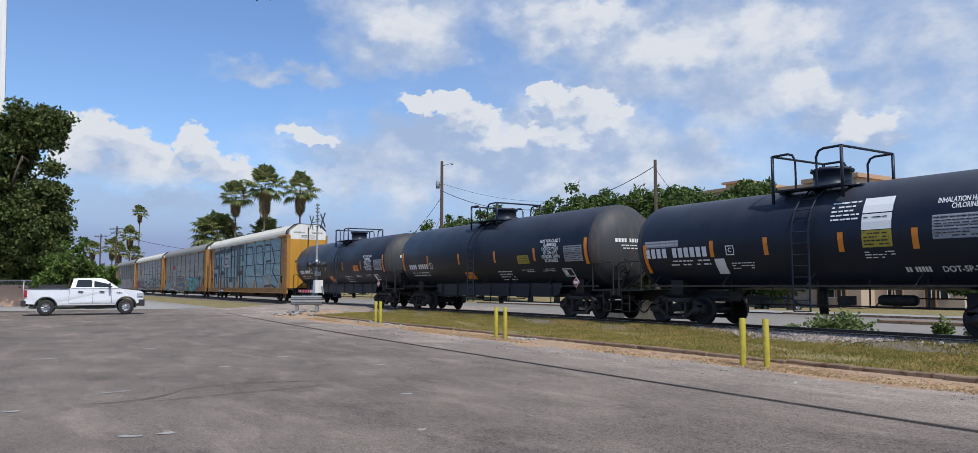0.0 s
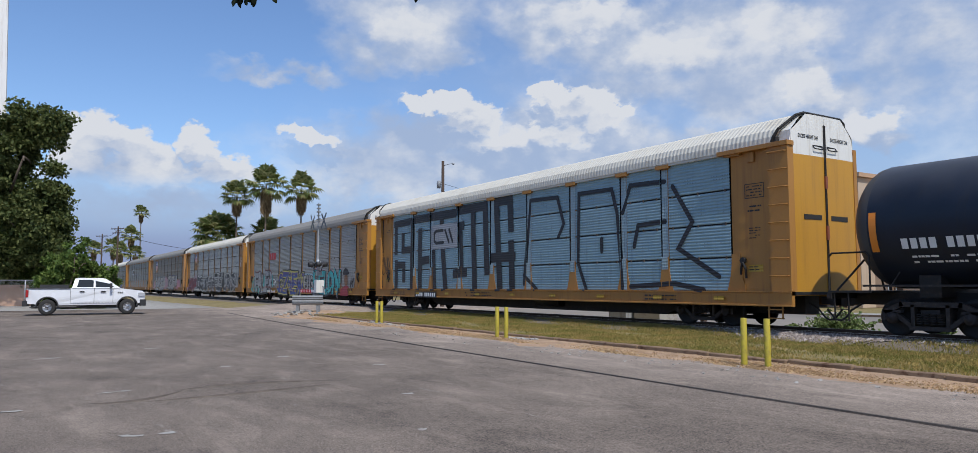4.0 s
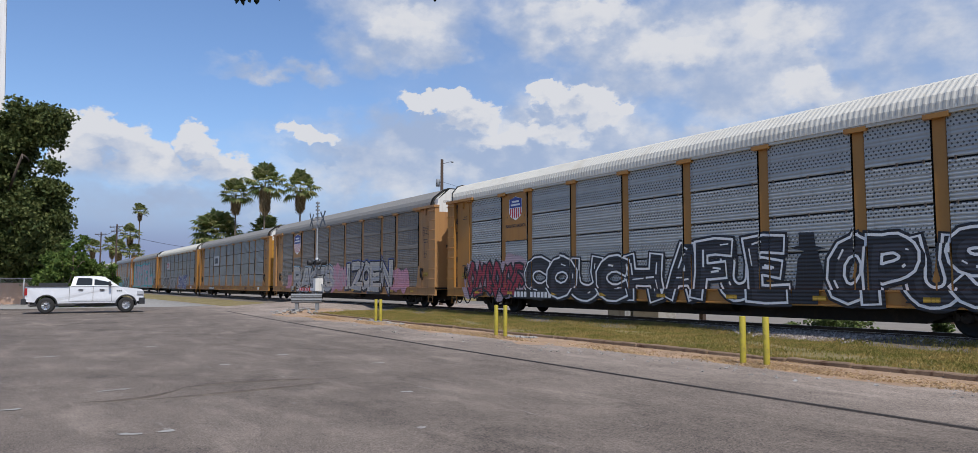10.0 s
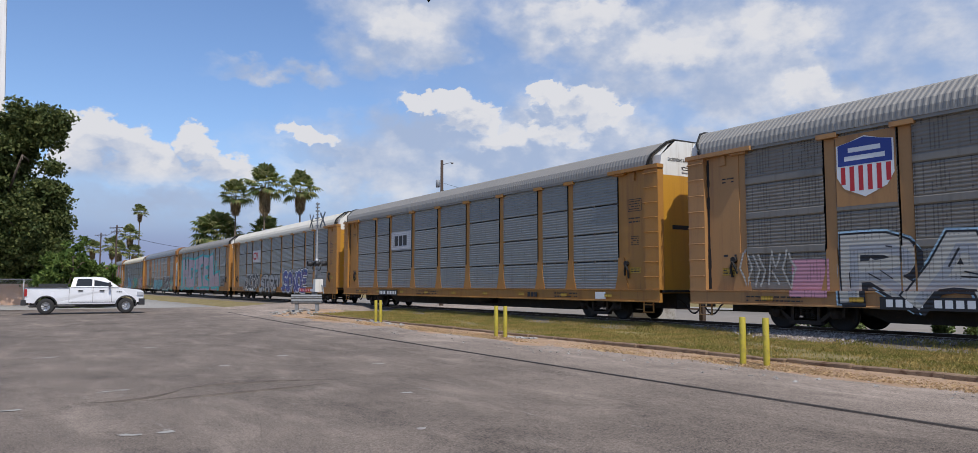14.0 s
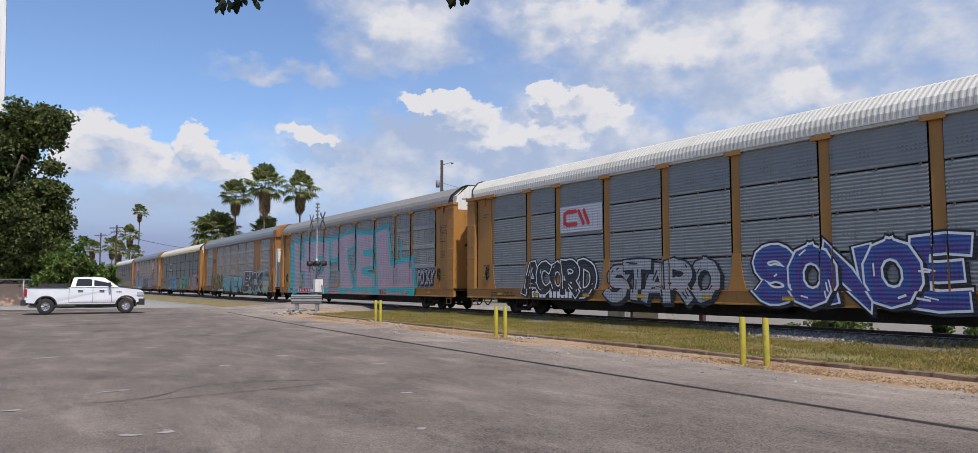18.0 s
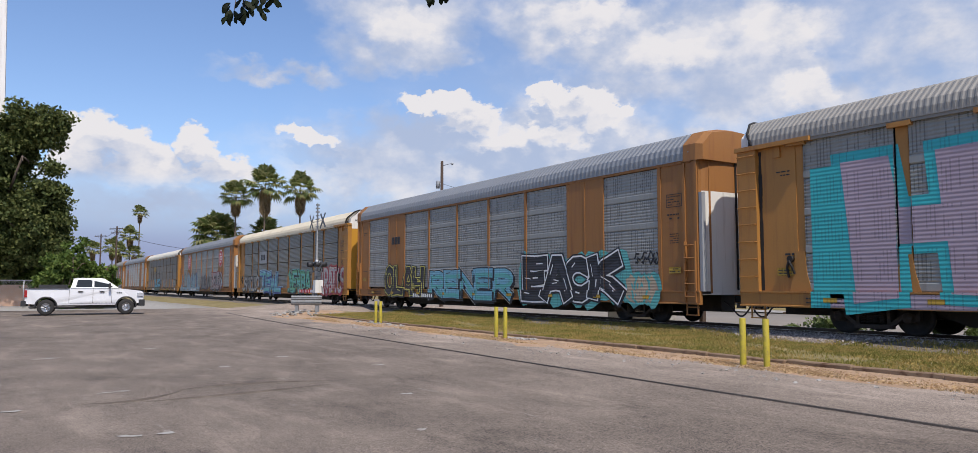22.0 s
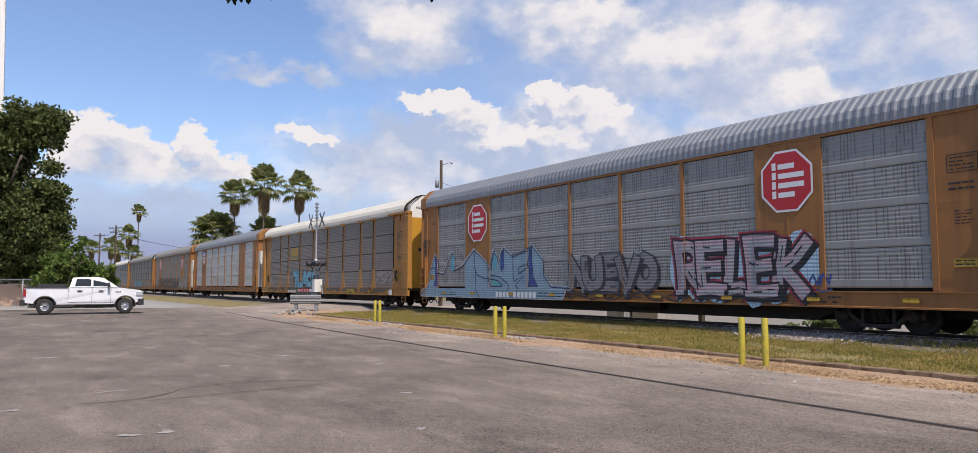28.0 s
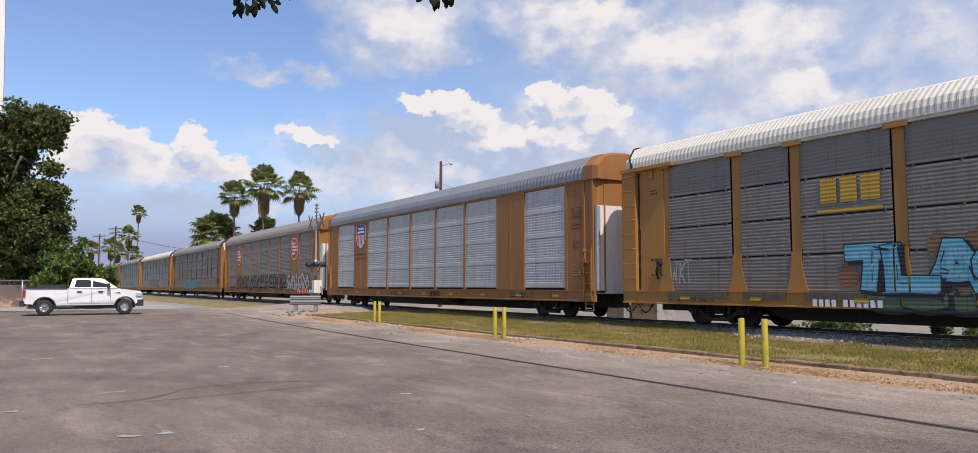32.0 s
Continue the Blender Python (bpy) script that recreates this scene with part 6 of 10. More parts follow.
def text_mesh(body, height, spacing=1.0):
    """Filled letters of the built-in font, centred, in the XZ plane."""
    key = (body, height)
    if key not in TEXT:
        c = bpy.data.curves.new("lettering", "FONT")
        c.body, c.size, c.align_x, c.align_y, c.resolution_u, c.space_line = body, height * 1.42, "CENTER", "CENTER", 3, 0.85
        c.offset = height * 0.03
        ob = new("lettering", c)
        dg = bpy.context.evaluated_depsgraph_get()
        e = ob.evaluated_get(dg)
        me = e.to_mesh()
        bm = bmesh.new()
        bm.from_mesh(me)
        e.to_mesh_clear()
        bpy.data.objects.remove(ob)
        for v in bm.verts:
            v.co = Vector((v.co.x, 0, v.co.y))
        TEXT[key] = bm
    return TEXT[key].copy()


def lettering(car, kind, body, x, z, height, material, layer=3, width=None):
    bm = text_mesh(body, height)
    if width:
        xs_ = [v.co.x for v in bm.verts]
        k = width / (max(xs_) - min(xs_))
        for v in bm.verts:
            v.co.x *= k
    for v in bm.verts:
        v.co.x += x
        v.co.z += z
    return lay(car, kind, "lettering", bm, M[material], layer)


def shield(car, kind, x0, x1, z0, z1):
    """Striped shield emblem."""
    cx, w, h = (x0 + x1) / 2, (x1 - x0) / 2, z1 - z0

    def outline(k):
        return [(cx - w * k, z1 - h * 0.10), (cx - w * 0.55 * k, z1 - h * 0.06), (cx, z1 + 0.02 * h * k), (cx + w * 0.55 * k, z1 - h * 0.06), (cx + w * k, z1 - h * 0.10), (cx + w * k, z0 + h * 0.35),
                (cx + w * 0.75 * k, z0 + h * 0.15), (cx, z0 - h * 0.01 * k), (cx - w * 0.75 * k, z0 + h * 0.15), (cx - w * k, z0 + h * 0.35)]
    shape(car, kind, "emblem", "white", 3, outline(1.06), "striped shield emblem")
    for i in range(6):
        a = cx - w * 0.9 + i * w * 0.335
        flat(car, kind, "emblem_stripe", "red", 4, [(a, a + w * 0.17, z0 + h * (0.22 if i in (0, 5) else 0.1), z0 + h * 0.52)])
    shape(car, kind, "emblem_band", "blue", 4, [(cx - w, z1 - h * 0.10), (cx - w * 0.55, z1 - h * 0.06), (cx, z1), (cx + w * 0.55, z1 - h * 0.06), (cx + w, z1 - h * 0.10), (cx + w, z0 + h * 0.54), (cx - w, z0 + h * 0.54)])
    flat(car, kind, "emblem_bar", "white", 5, [(cx - w * 0.6, cx + w * 0.6, z1 - h * 0.24, z1 - h * 0.16), (cx - w * 0.75, cx + w * 0.75, z1 - h * 0.38, z1 - h * 0.30)])


def octagon(car, kind, x0, x1, z0, z1):
    def outline(m_):
        a, b, c, d = x0 + m_, x1 - m_, z0 + m_, z1 - m_
        k = 0.29 * (b - a)
        return [(a + k, c), (b - k, c), (b, c + k), (b, d - k), (b - k, d), (a + k, d), (a, d - k), (a, c + k)]
    shape(car, kind, "sign", "white", 3, outline(0.0), "red octagon sign with white bars")
    shape(car, kind, "sign_field", "red", 4, outline(0.06))
    h = z1 - z0
    rows_ = []
    for i in range(4):
        z = z1 - h * (0.30 + 0.155 * i)
        w = (x1 - x0) * (0.32 if i in (0, 3) else 0.5)
        rows_ += [(x0 + (x1 - x0) * 0.22, x0 + (x1 - x0) * 0.30, z - 0.01, z + h * 0.115), (x0 + (x1 - x0) * 0.34, x0 + (x1 - x0) * 0.34 + w, z, z + h * 0.085)]
    flat(car, kind, "sign_bar", "white", 5, rows_)


def loop_mark(car, kind, x0, x1, z0, z1, colour, width):
    """A mark of a hoop and a slanted stroke."""
    w, h = x1 - x0, z1 - z0
    bm = bmesh.new()
    ribbon(bm, [(x0 + 0.48 * w, z1), (x0 + 0.12 * w, z1), (x0, z1 - 0.15 * h), (x0, z0 + 0.15 * h), (x0 + 0.12 * w, z0), (x0 + 0.5 * w, z0)], width)
    ribbon(bm, [(x0 + 0.6 * w, z1), (x0 + 0.8 * w, z0)], width, -0.001)
    ribbon(bm, [(x0 + 0.82 * w, z1), (x1, z0)], width, -0.002)
    lay(car, kind, "emblem", bm, M[colour], 4, "plain angular emblem")


def bar_mark(car, kind, x0, x1, z0, z1, colour, n=3):
    w = (x1 - x0) / n
    flat(car, kind, "emblem", colour, 4, [(x0 + i * w + 0.1 * w, x0 + (i + 1) * w - 0.1 * w, z0, z1) for i in range(n)], "plain bars in place of a company mark")


def usual_marks(index, car, kind, dark="black"):
    """Small print, number strip and data panels that every car carrier has."""
    flat(car, kind, "print", dark, 1, fine_print(12.3, 12.7, 2.55, 2.9, 5, index) + fine_print(12.2, 12.75, 3.3, 3.55, 2, index + 40))
    box_ = [(12.18, 12.84, 3.72, 3.74), (12.18, 12.84, 4.12, 4.14), (12.18, 12.20, 3.72, 4.14), (12.82, 12.84, 3.72, 4.14)]
    flat(car, kind, "data_panel", dark, 2, box_ + fine_print(12.24, 12.78, 3.76, 4.1, 4, index + 9))
    flat(car, kind, "print", dark, 1, fine_print(-12.5, -12.0, 2.0, 2.16, 1, index + 17) + fine_print(-12.5, -12.05, 4.2, 4.4, 2, index + 23))
    flat(car, kind, "warning_label", "label", 2, [(-12.55, -12.05, 1.5, 1.72), (12.25, 12.75, 1.62, 1.82)], "yellow warning label")
    flat(car, kind, "print", dark, 3, fine_print(-12.52, -12.08, 1.53, 1.69, 2, index + 31) + fine_print(12.28, 12.72, 1.64, 1.80, 2, index + 33))
    flat(car, kind, "print", dark, 1, fine_print(-3.5, -1.2, 0.74, 0.98, 2, index + 5) + fine_print(8.2, 9.6, 0.74, 0.98, 2, index + 6) + fine_print(-11.6, -9.8, 0.74, 0.95, 2, index + 7))


def reflectors(car, kind):
    """Small yellow reflectors along the sill."""
    for x in (-10.9, -8.3, -5.2, -2.4, 0.4, 3.2, 6.0, 8.8, 11.3):
        flat(car, kind, "reflector", "label", 7, [(x - 0.19, x + 0.19, 0.80, 0.92)])


def number_strip(car, kind, x0, x1, z0, z1, seed, plate=True):
    if plate:
        flat(car, kind, "number_strip", "black", 5, [(x0 - 0.12, x1 + 0.12, z0 - 0.06, z1 + 0.06)])
    flat(car, kind, "number_strip", "white", 6, bars_row(x0, x1, z0, z1, (4, 6), seed), "plain white bars in place of a number")


def end_lettering(car, x=13.745):
    """The words on the white upper part of the end doors."""
    for s in (-1, 1):
        bm = text_mesh("EXCESS HEIGHT CAR", 0.105)
        for v in bm.verts:
            v.co = Vector((x + 0.012 - 0.05 * (abs(v.co.x * 0.62 + s * 0.72) / 1.5) ** 2.2, v.co.x * 0.62 + s * 0.72, v.co.z + 5.36))
        bm.normal_update()
        bmesh.ops.reverse_faces(bm, faces=[f for f in bm.faces if f.normal.x < 0])
        data = bpy.data.meshes.new("lettering")
        bm.to_mesh(data)
        bm.free()
        data.materials.append(M["black"])
        part("lettering", data, None, car)


def paint_cars():
    A = AUTORACKS
    for i, car in enumerate(A):
        kind = RACKS[i][0]
        usual_marks(i, car, kind)
        if i < 13:
            reflectors(car, kind)
        if kind == "a":
            end_lettering(car)
    c = A[0]
    heavy = [[(-9.82, 4.66), (-12.25, 4.6)], [(-12.04, 4.56), (-12.04, 3.0)], [(-11.04, 3.98), (-11.04, 3.15), (-9.75, 3.15), (-9.75, 4.6)], [(-9.8, 3.1), (-9.82, 1.1)],
             [(-12.0, 2.35), (-10.9, 2.35), (-10.9, 1.5)], [(-12.0, 2.55), (-12.0, 1.1)], [(-9.1, 4.7), (-7.4, 4.7)], [(-8.33, 4.1), (-8.33, 1.1)], [(-8.33, 2.5), (-7.4, 2.55)],
             [(-7.2, 4.7), (-4.66, 4.7)], [(-6.0, 4.7), (-6.0, 4.25)], [(-6.9, 2.95), (-6.74, 1.1)], [(-5.9, 3.1), (-5.6, 1.1)], [(-4.5, 4.8), (-1.95, 4.8), (-1.8, 1.8)], [(-4.2, 4.05), (-4.05, 1.8)]]
    more = [[(-3.0, 4.5), (-2.85, 1.1)], [(-4.65, 4.05), (-3.9, 4.05)], [(-4.75, 1.8), (-3.65, 1.85)], [(-1.1, 4.9), (0.05, 4.9), (0.13, 3.6)], [(-1.0, 4.75), (-0.75, 1.1)], [(-1.5, 2.45), (0.35, 2.45)], [(0.13, 3.05), (0.2, 1.1)]]
    bm = bmesh.new()
    for i, line in enumerate(heavy + more):
        ribbon(bm, [(x if x > -9.7 else -11.40 + (x + 12.25) * 0.86, z) for x, z in line], 0.36 if line[0][0] < -9.7 else 0.42, -0.0004 * (i % 4), False, 0.5)
    lay(c, "a", "graffiti", bm, M["slate"], 2, "black block strokes")
    thin = [[(1.07, 1.3), (1.5, 4.7), (3.35, 4.65), (3.75, 3.6), (3.4, 3.1)], [(1.07, 1.65), (1.95, 1.1)], [(5.05, 1.1), (4.6, 2.05), (4.68, 4.65), (6.5, 4.62), (6.77, 3.75), (7.0, 1.15)], [(5.93, 2.9), (5.93, 2.45)],
            [(7.0, 3.75), (7.45, 4.65), (9.0, 4.6)], [(7.6, 2.55), (7.8, 3.25), (9.0, 3.3)], [(7.4, 1.2), (9.4, 1.3), (10.6, 1.1)], [(9.4, 4.4), (10.2, 3.2), (9.6, 2.4), (11.2, 1.5)]]
    bm = bmesh.new()
    for i, line in enumerate(thin):
        ribbon(bm, line, 0.16, -0.0004 * (i % 4))
    lay(c, "a", "graffiti", bm, M["slate"], 2)
    flat(c, "a", "emblem_field", "silver", 3, [(-7.2, -4.4, 3.05, 4.25)])
    loop_mark(c, "a", -6.75, -4.9, 3.35, 3.95, "black", 0.15)
    number_strip(c, "a", -8.5, -6.35, 0.70, 0.88, 1)
    scribble(c, "a", -13.0, -12.0, 1.8, 2.9, 3, "black", 0.05, 4)
    flat(c, "a", "paint_patch", "haze_blue", 1, [(x - 0.135, x + 0.135, 1.75, 4.98) for x in (-9.0, -7.07, -4.25, -1.4, 1.4, 4.25, 7.07, 9.0)] + [(x - 0.2, x + 0.2, 1.08, 1.8) for x in (-4.25, 1.4, 7.07)])
    c = A[1]
    graffiti(c, "a", "FALER", -11.3, -5.9, 0.62, 2.40, "silver", "slate", 0.40, 0.05, 3, halo="crimson")
    flat_teal = bmesh.new()
    cloud_shape(flat_teal, -11.75, -5.9, 0.70, 2.15, 8, 11)
    lay(c, "a", "graffiti_cloud", flat_teal, M["teal"], 1)
    graffiti(c, "a", 1, -5.8, -4.9, 1.2, 1.85, "white", "slate", 0.16, 0.08, 5)
    graffiti(c, "a", "CZREW", -4.36, 1.94, 0.55, 2.25, "purple", "lemon", 0.40, 0.09, 2, halo="slate")
    graffiti(c, "a", "FUG", 2.1, 3.9, 0.85, 2.0, "cream", "slate", 0.2, 0.07, 7, halo="pale_blue")
    graffiti(c, "a", "PELON", 3.95, 9.15, 0.66, 2.3, "cyan", "slate", 0.40, 0.06, 6, halo="mauve")
    for colour, layer_, pts in (("crimson", 2, [(9.5, 0.62), (9.6, 1.1), (9.9, 1.25), (10.4, 1.25), (10.7, 1.1), (10.9, 0.62)]),
                                ("skin", 3, arc(10.15, 1.62, 0.30, 0.42, 0, 330, 11)), ("slate", 4, [(9.6, 1.95), (9.75, 2.25), (10.1, 2.38), (10.45, 2.25), (10.7, 1.98), (10.2, 1.9)]),
                                ("skin", 3, [(9.0, 1.22), (9.4, 1.12), (9.75, 1.0), (9.7, 1.15), (9.3, 1.3)])):
        shape(c, "a", "graffiti", colour, layer_, pts, "plain painted shape")
    scribble(c, "a", 10.8, 11.6, 0.8, 1.8, 2, "slate", 0.07, 9)
    bar_mark(c, "a", -6.95, -5.1, 3.35, 3.9, "red", 3)
    number_strip(c, "a", -6.85, -4.6, 0.70, 0.9, 2, False)
    c = A[2]
    graffiti(c, "a", 4, -12.0, -7.5, 0.66, 2.2, "crimson", "slate", 0.28, 0.12, 11, "mauve")
    graffiti(c, "a", "COUCH", -7.4, 0.45, 0.64, 2.3, "slate", "white", 0.5, 0.07, 12, halo="slate")
    graffiti(c, "a", "AFUE", 0.52, 5.15, 0.68, 2.45, "slate", "white", 0.5, 0.07, 13, halo="slate")
    graffiti(c, "a", "OPUS!", 6.1, 11.6, 0.68, 2.4, "slate", "white", 0.42, 0.07, 14, halo="slate")
    for colour, layer_, pts in (("slate", 3, [(5.15, 0.7), (5.3, 1.9), (5.55, 2.15), (5.9, 2.1), (6.05, 1.5), (5.95, 0.7)]), ("slate", 4, [(5.05, 2.2), (5.35, 2.25), (5.35, 2.6), (5.8, 2.58), (5.85, 2.22), (6.15, 2.14), (5.6, 2.08)])):
        shape(c, "a", "graffiti", colour, layer_, pts, "plain black painted shape")
    flat(c, "a", "emblem_field", "rack_yellow", 1, [(-8.88, -7.2, 3.05, 5.05)])
    shield(c, "a", -8.5, -7.6, 3.9, 4.88)
    lettering(c, "a", "BUILDING AMERICA", -8.05, 3.66, 0.13, "black", width=1.45)
    number_strip(c, "a", -8.0, -5.4, 0.70, 0.92, 3)
    scribble(c, "a", 12.2, 12.6, 2.9, 4.0, 2, "white", 0.05, 15)
    c = A[3]
    graffiti(c, "a", "RAKES", -8.83, -0.2, 0.68, 2.5, "cream", "slate", 0.52, 0.05, 16, halo="pale_blue")
    graffiti(c, "a", 2, -0.7, 1.9, 0.85, 2.25, "mauve", "pink", 0.3, 0.1, 17, "pink")
    graffiti(c, "a", "IZOEN", 1.3, 8.6, 0.78, 2.6, "cream", "slate", 0.5, 0.06, 18, halo="deep_blue")
    graffiti(c, "a", 1, 8.6, 10.5, 0.85, 1.95, None, "pink", 0.3, 0.1, 19, "pink")
    scribble(c, "a", -11.9, -10.0, 1.1, 2.2, 4, "cream", 0.06, 20)
    flat(c, "a", "paint_patch", "pink", 1, [(-10.2, -9.1, 0.9, 1.9)])
    flat(c, "a", "emblem_field", "rack_tan", 1, [(-8.88, -7.2, 3.2, 5.0)])
    shield(c, "a", -8.75, -7.35, 3.42, 4.9)
    number_strip(c, "a", -7.6, -5.1, 0.70, 0.88, 4)
    c = A[4]
    flat(c, "a", "emblem_field", "dull_white", 2, [(-6.93, -4.4, 3.15, 4.12)])
    bar_mark(c, "a", -6.5, -4.9, 3.35, 3.9, "black", 3)
    number_strip(c, "a", -8.1, -5.9, 0.72, 0.9, 5)
    bar_mark(c, "a", 6.4, 7.1, 0.76, 0.94, "black", 3)
    flat(c, "a", "data_panel", "white", 2, [(10.6, 11.15, 0.73, 0.98)])
    c = A[5]
    flat(c, "a", "emblem_field", "dull_white", 2, [(-6.93, -4.4, 3.2, 4.2)])
    loop_mark(c, "a", -6.6, -5.2, 3.5, 3.98, "red", 0.15)
    graffiti(c, "a", "ACORD", -9.29, -4.75, 0.76, 2.15, "slate", "white", 0.42, 0.05, 21, halo="slate")
    graffiti(c, "a", "STARO", -4.38, 0.82, 0.62, 2.02, "silver", "slate", 0.34, 0.06, 22)
    graffiti(c, "a", "SONOE", 1.98, 7.8, 0.62, 2.28, "deep_blue", "white", 0.6, 0.06, 23, halo="slate")
    number_strip(c, "a", -8.6, -6.0, 0.74, 0.98, 6)
    flat(c, "a", "data_panel", "white", 2, [(10.4, 11.1, 0.73, 0.98)])
    c = A[6]
    # the five big letters
    flat(c, "a", "graffiti", "cyan", 1, [(-11.45, -10.4, 0.9, 4.3), (-3.95, -3.0, 1.0, 4.15)])
    letter_h = [[(-10.58, 4.35), (-9.33, 4.36), (-9.13, 3.08), (-8.16, 3.08), (-8.25, 4.33), (-7.13, 4.38), (-6.77, 0.98), (-7.97, 1.04), (-8.06, 2.23), (-9.23, 2.21), (-9.13, 0.94), (-10.26, 0.78)]]
    letter_o = [[(-6.85, 4.28), (-3.25, 4.12), (-3.3, 3.15), (-5.0, 3.25), (-6.6, 3.1)], [(-6.7, 2.0), (-5.0, 1.9), (-3.4, 2.1), (-3.1, 1.0), (-6.69, 0.91)], [(-6.85, 3.4), (-5.5, 3.4), (-5.35, 1.8), (-6.75, 1.8)], [(-4.45, 3.4), (-3.3, 3.4), (-3.2, 1.8), (-4.35, 1.8)]]
    letter_t = [[(-2.83, 4.11), (1.19, 4.48), (1.33, 3.65), (0.05, 3.45), (-0.07, 3.13), (0.89, 1.3), (1.33, 1.03), (-0.97, 1.01), (-1.36, 3.06), (-2.68, 2.92)]]
    letter_e = [[(1.53, 4.3), (4.08, 4.16), (4.19, 3.37), (2.62, 3.31), (2.62, 2.96), (3.83, 2.91), (4.08, 2.37), (2.35, 2.26), (2.46, 1.9), (4.19, 1.63), (4.31, 1.1), (1.53, 1.08)]]
    letter_l = [[(4.45, 4.25), (5.98, 4.44), (6.5, 2.28), (9.14, 2.54), (9.47, 1.12), (4.82, 1.03)]]
    for k, polys in enumerate((letter_h, letter_o, letter_t, letter_e, letter_l)):
        poly_letter(c, "a", polys, "lilac", "cyan", 0.5, 2 + (k % 2), "huge lilac letter with a cyan edge")
    flat(c, "a", "graffiti", "lilac", 1, [(-11.4, 9.3, 0.68, 1.02)])
    flat(c, "a", "graffiti", "cyan", 2, [(-11.45, -10.9, 0.66, 1.04), (-4.2, -3.4, 0.66, 1.04), (-0.4, 0.1, 0.66, 1.04), (4.2, 4.7, 0.66, 1.04), (8.9, 9.7, 0.66, 1.04)])
    flat(c, "a", "graffiti", "cyan", 3, [(7.25, 7.42, 2.7, 3.8), (7.75, 7.92, 2.7, 3.7)])
    graffiti(c, "a", "ROCKY", 9.75, 11.62, 1.22, 2.05, "silver", "slate", 0.17, 0.035, 26)
    bar_mark(c, "a", 5.3, 6.2, 0.72, 0.98, "crimson", 3)
    c = A[7]
    bar_mark(c, "b", -8.6, -7.5, 3.5, 3.9, "black", 3)
    graffiti(c, "b", "OLAH", -9.5, -4.75, 0.66, 2.3, "slate", "lemon", 0.36, 0.06, 27, halo="slate")
    graffiti(c, "b", "RENER", -4.1, 3.48, 0.58, 2.0, "sky_blue", "slate", 0.42, 0.05, 28, halo="cream")
    graffiti(c, "b", "EACK", 4.0, 10.14, 0.6, 2.4, "slate", "white", 0.6, 0.06, 29, "teal", halo="slate")
    graffiti(c, "b", 2, 10.1, 11.8, 0.6, 1.6, "sand", "teal", 0.3, 0.1, 30, "teal")
    scribble(c, "b", 10.65, 11.8, 1.9, 2.35, 4, "slate", 0.06, 31)
    number_strip(c, "b", -5.8, -3.6, 0.66, 0.84, 7)
    c = A[8]
    bar_mark(c, "a", -6.2, -4.95, 3.4, 3.85, "slate", 3)
    flat(c, "a", "emblem_field", "silver", 2, [(-6.6, -4.5, 3.15, 4.1)])
    graffiti(c, "a", "SICLO", -11.6, -6.6, 0.75, 2.1, "silver", "slate", 0.24, 0.06, 32)
    graffiti(c, "a", "TEWL", -6.2, 0.0, 0.72, 2.4, "sky_blue", "deep_blue", 0.34, 0.07, 33, halo="pale_blue")
    graffiti(c, "a", "YERBA", 1.4, 6.5, 0.72, 2.35, "green", "slate", 0.40, 0.05, 34, halo="teal")
    graffiti(c, "a", "GRATIS", 8.7, 13.0, 0.68, 2.5, "cream", "crimson", 0.3, 0.07, 35, halo="brick")
    bm = bmesh.new()
    bm.faces.new([bm.verts.new((12.85 + 0.28 * math.cos(a), 0, 1.65 + 0.28 * math.sin(a))) for a in (i * math.pi / 8 for i in range(16))])
    lay(c, "a", "graffiti", bm, M["slate"], 5)
    number_strip(c, "a", -6.6, -4.7, 0.70, 0.92, 8, False)
    c = A[9]
    octagon(c, "b", -8.8, -7.2, 3.2, 4.85)
    octagon(c, "b", 7.25, 8.85, 3.2, 4.88)
    bm = bmesh.new()
    pts = [(-13.45, 0.86), (-12.67, 1.27), (-12.35, 2.21), (-12.01, 2.80), (-11.75, 2.49), (-11.79, 1.90), (-11.22, 1.82), (-10.77, 2.45), (-10.38, 2.86), (-10.07, 2.56), (-10.18, 1.97), (-9.36, 2.19), (-8.29, 2.88), (-7.22, 2.27), (-7.06, 1.97), (-6.77, 2.80), (-6.45, 2.53), (-6.33, 2.22), (-6.14, 2.70), (-5.91, 2.87), (-5.24, 2.47), (-4.17, 2.70), (-3.89, 2.91), (-3.13, 2.30), (-3.07, 1.69), (-2.62, 1.23), (-1.43, 1.18), (-1.73, 0.68), (-13.3, 0.68)]
    bm.faces.new([bm.verts.new((x, 0, z)) for x, z in pts])
    lay(c, "b", "graffiti", bm, M["steel_blue"], 1)
    bm = bmesh.new()
    ribbon(bm, pts + pts[:1], 0.05)
    lay(c, "b", "graffiti", bm, M["dull_white"], 2)
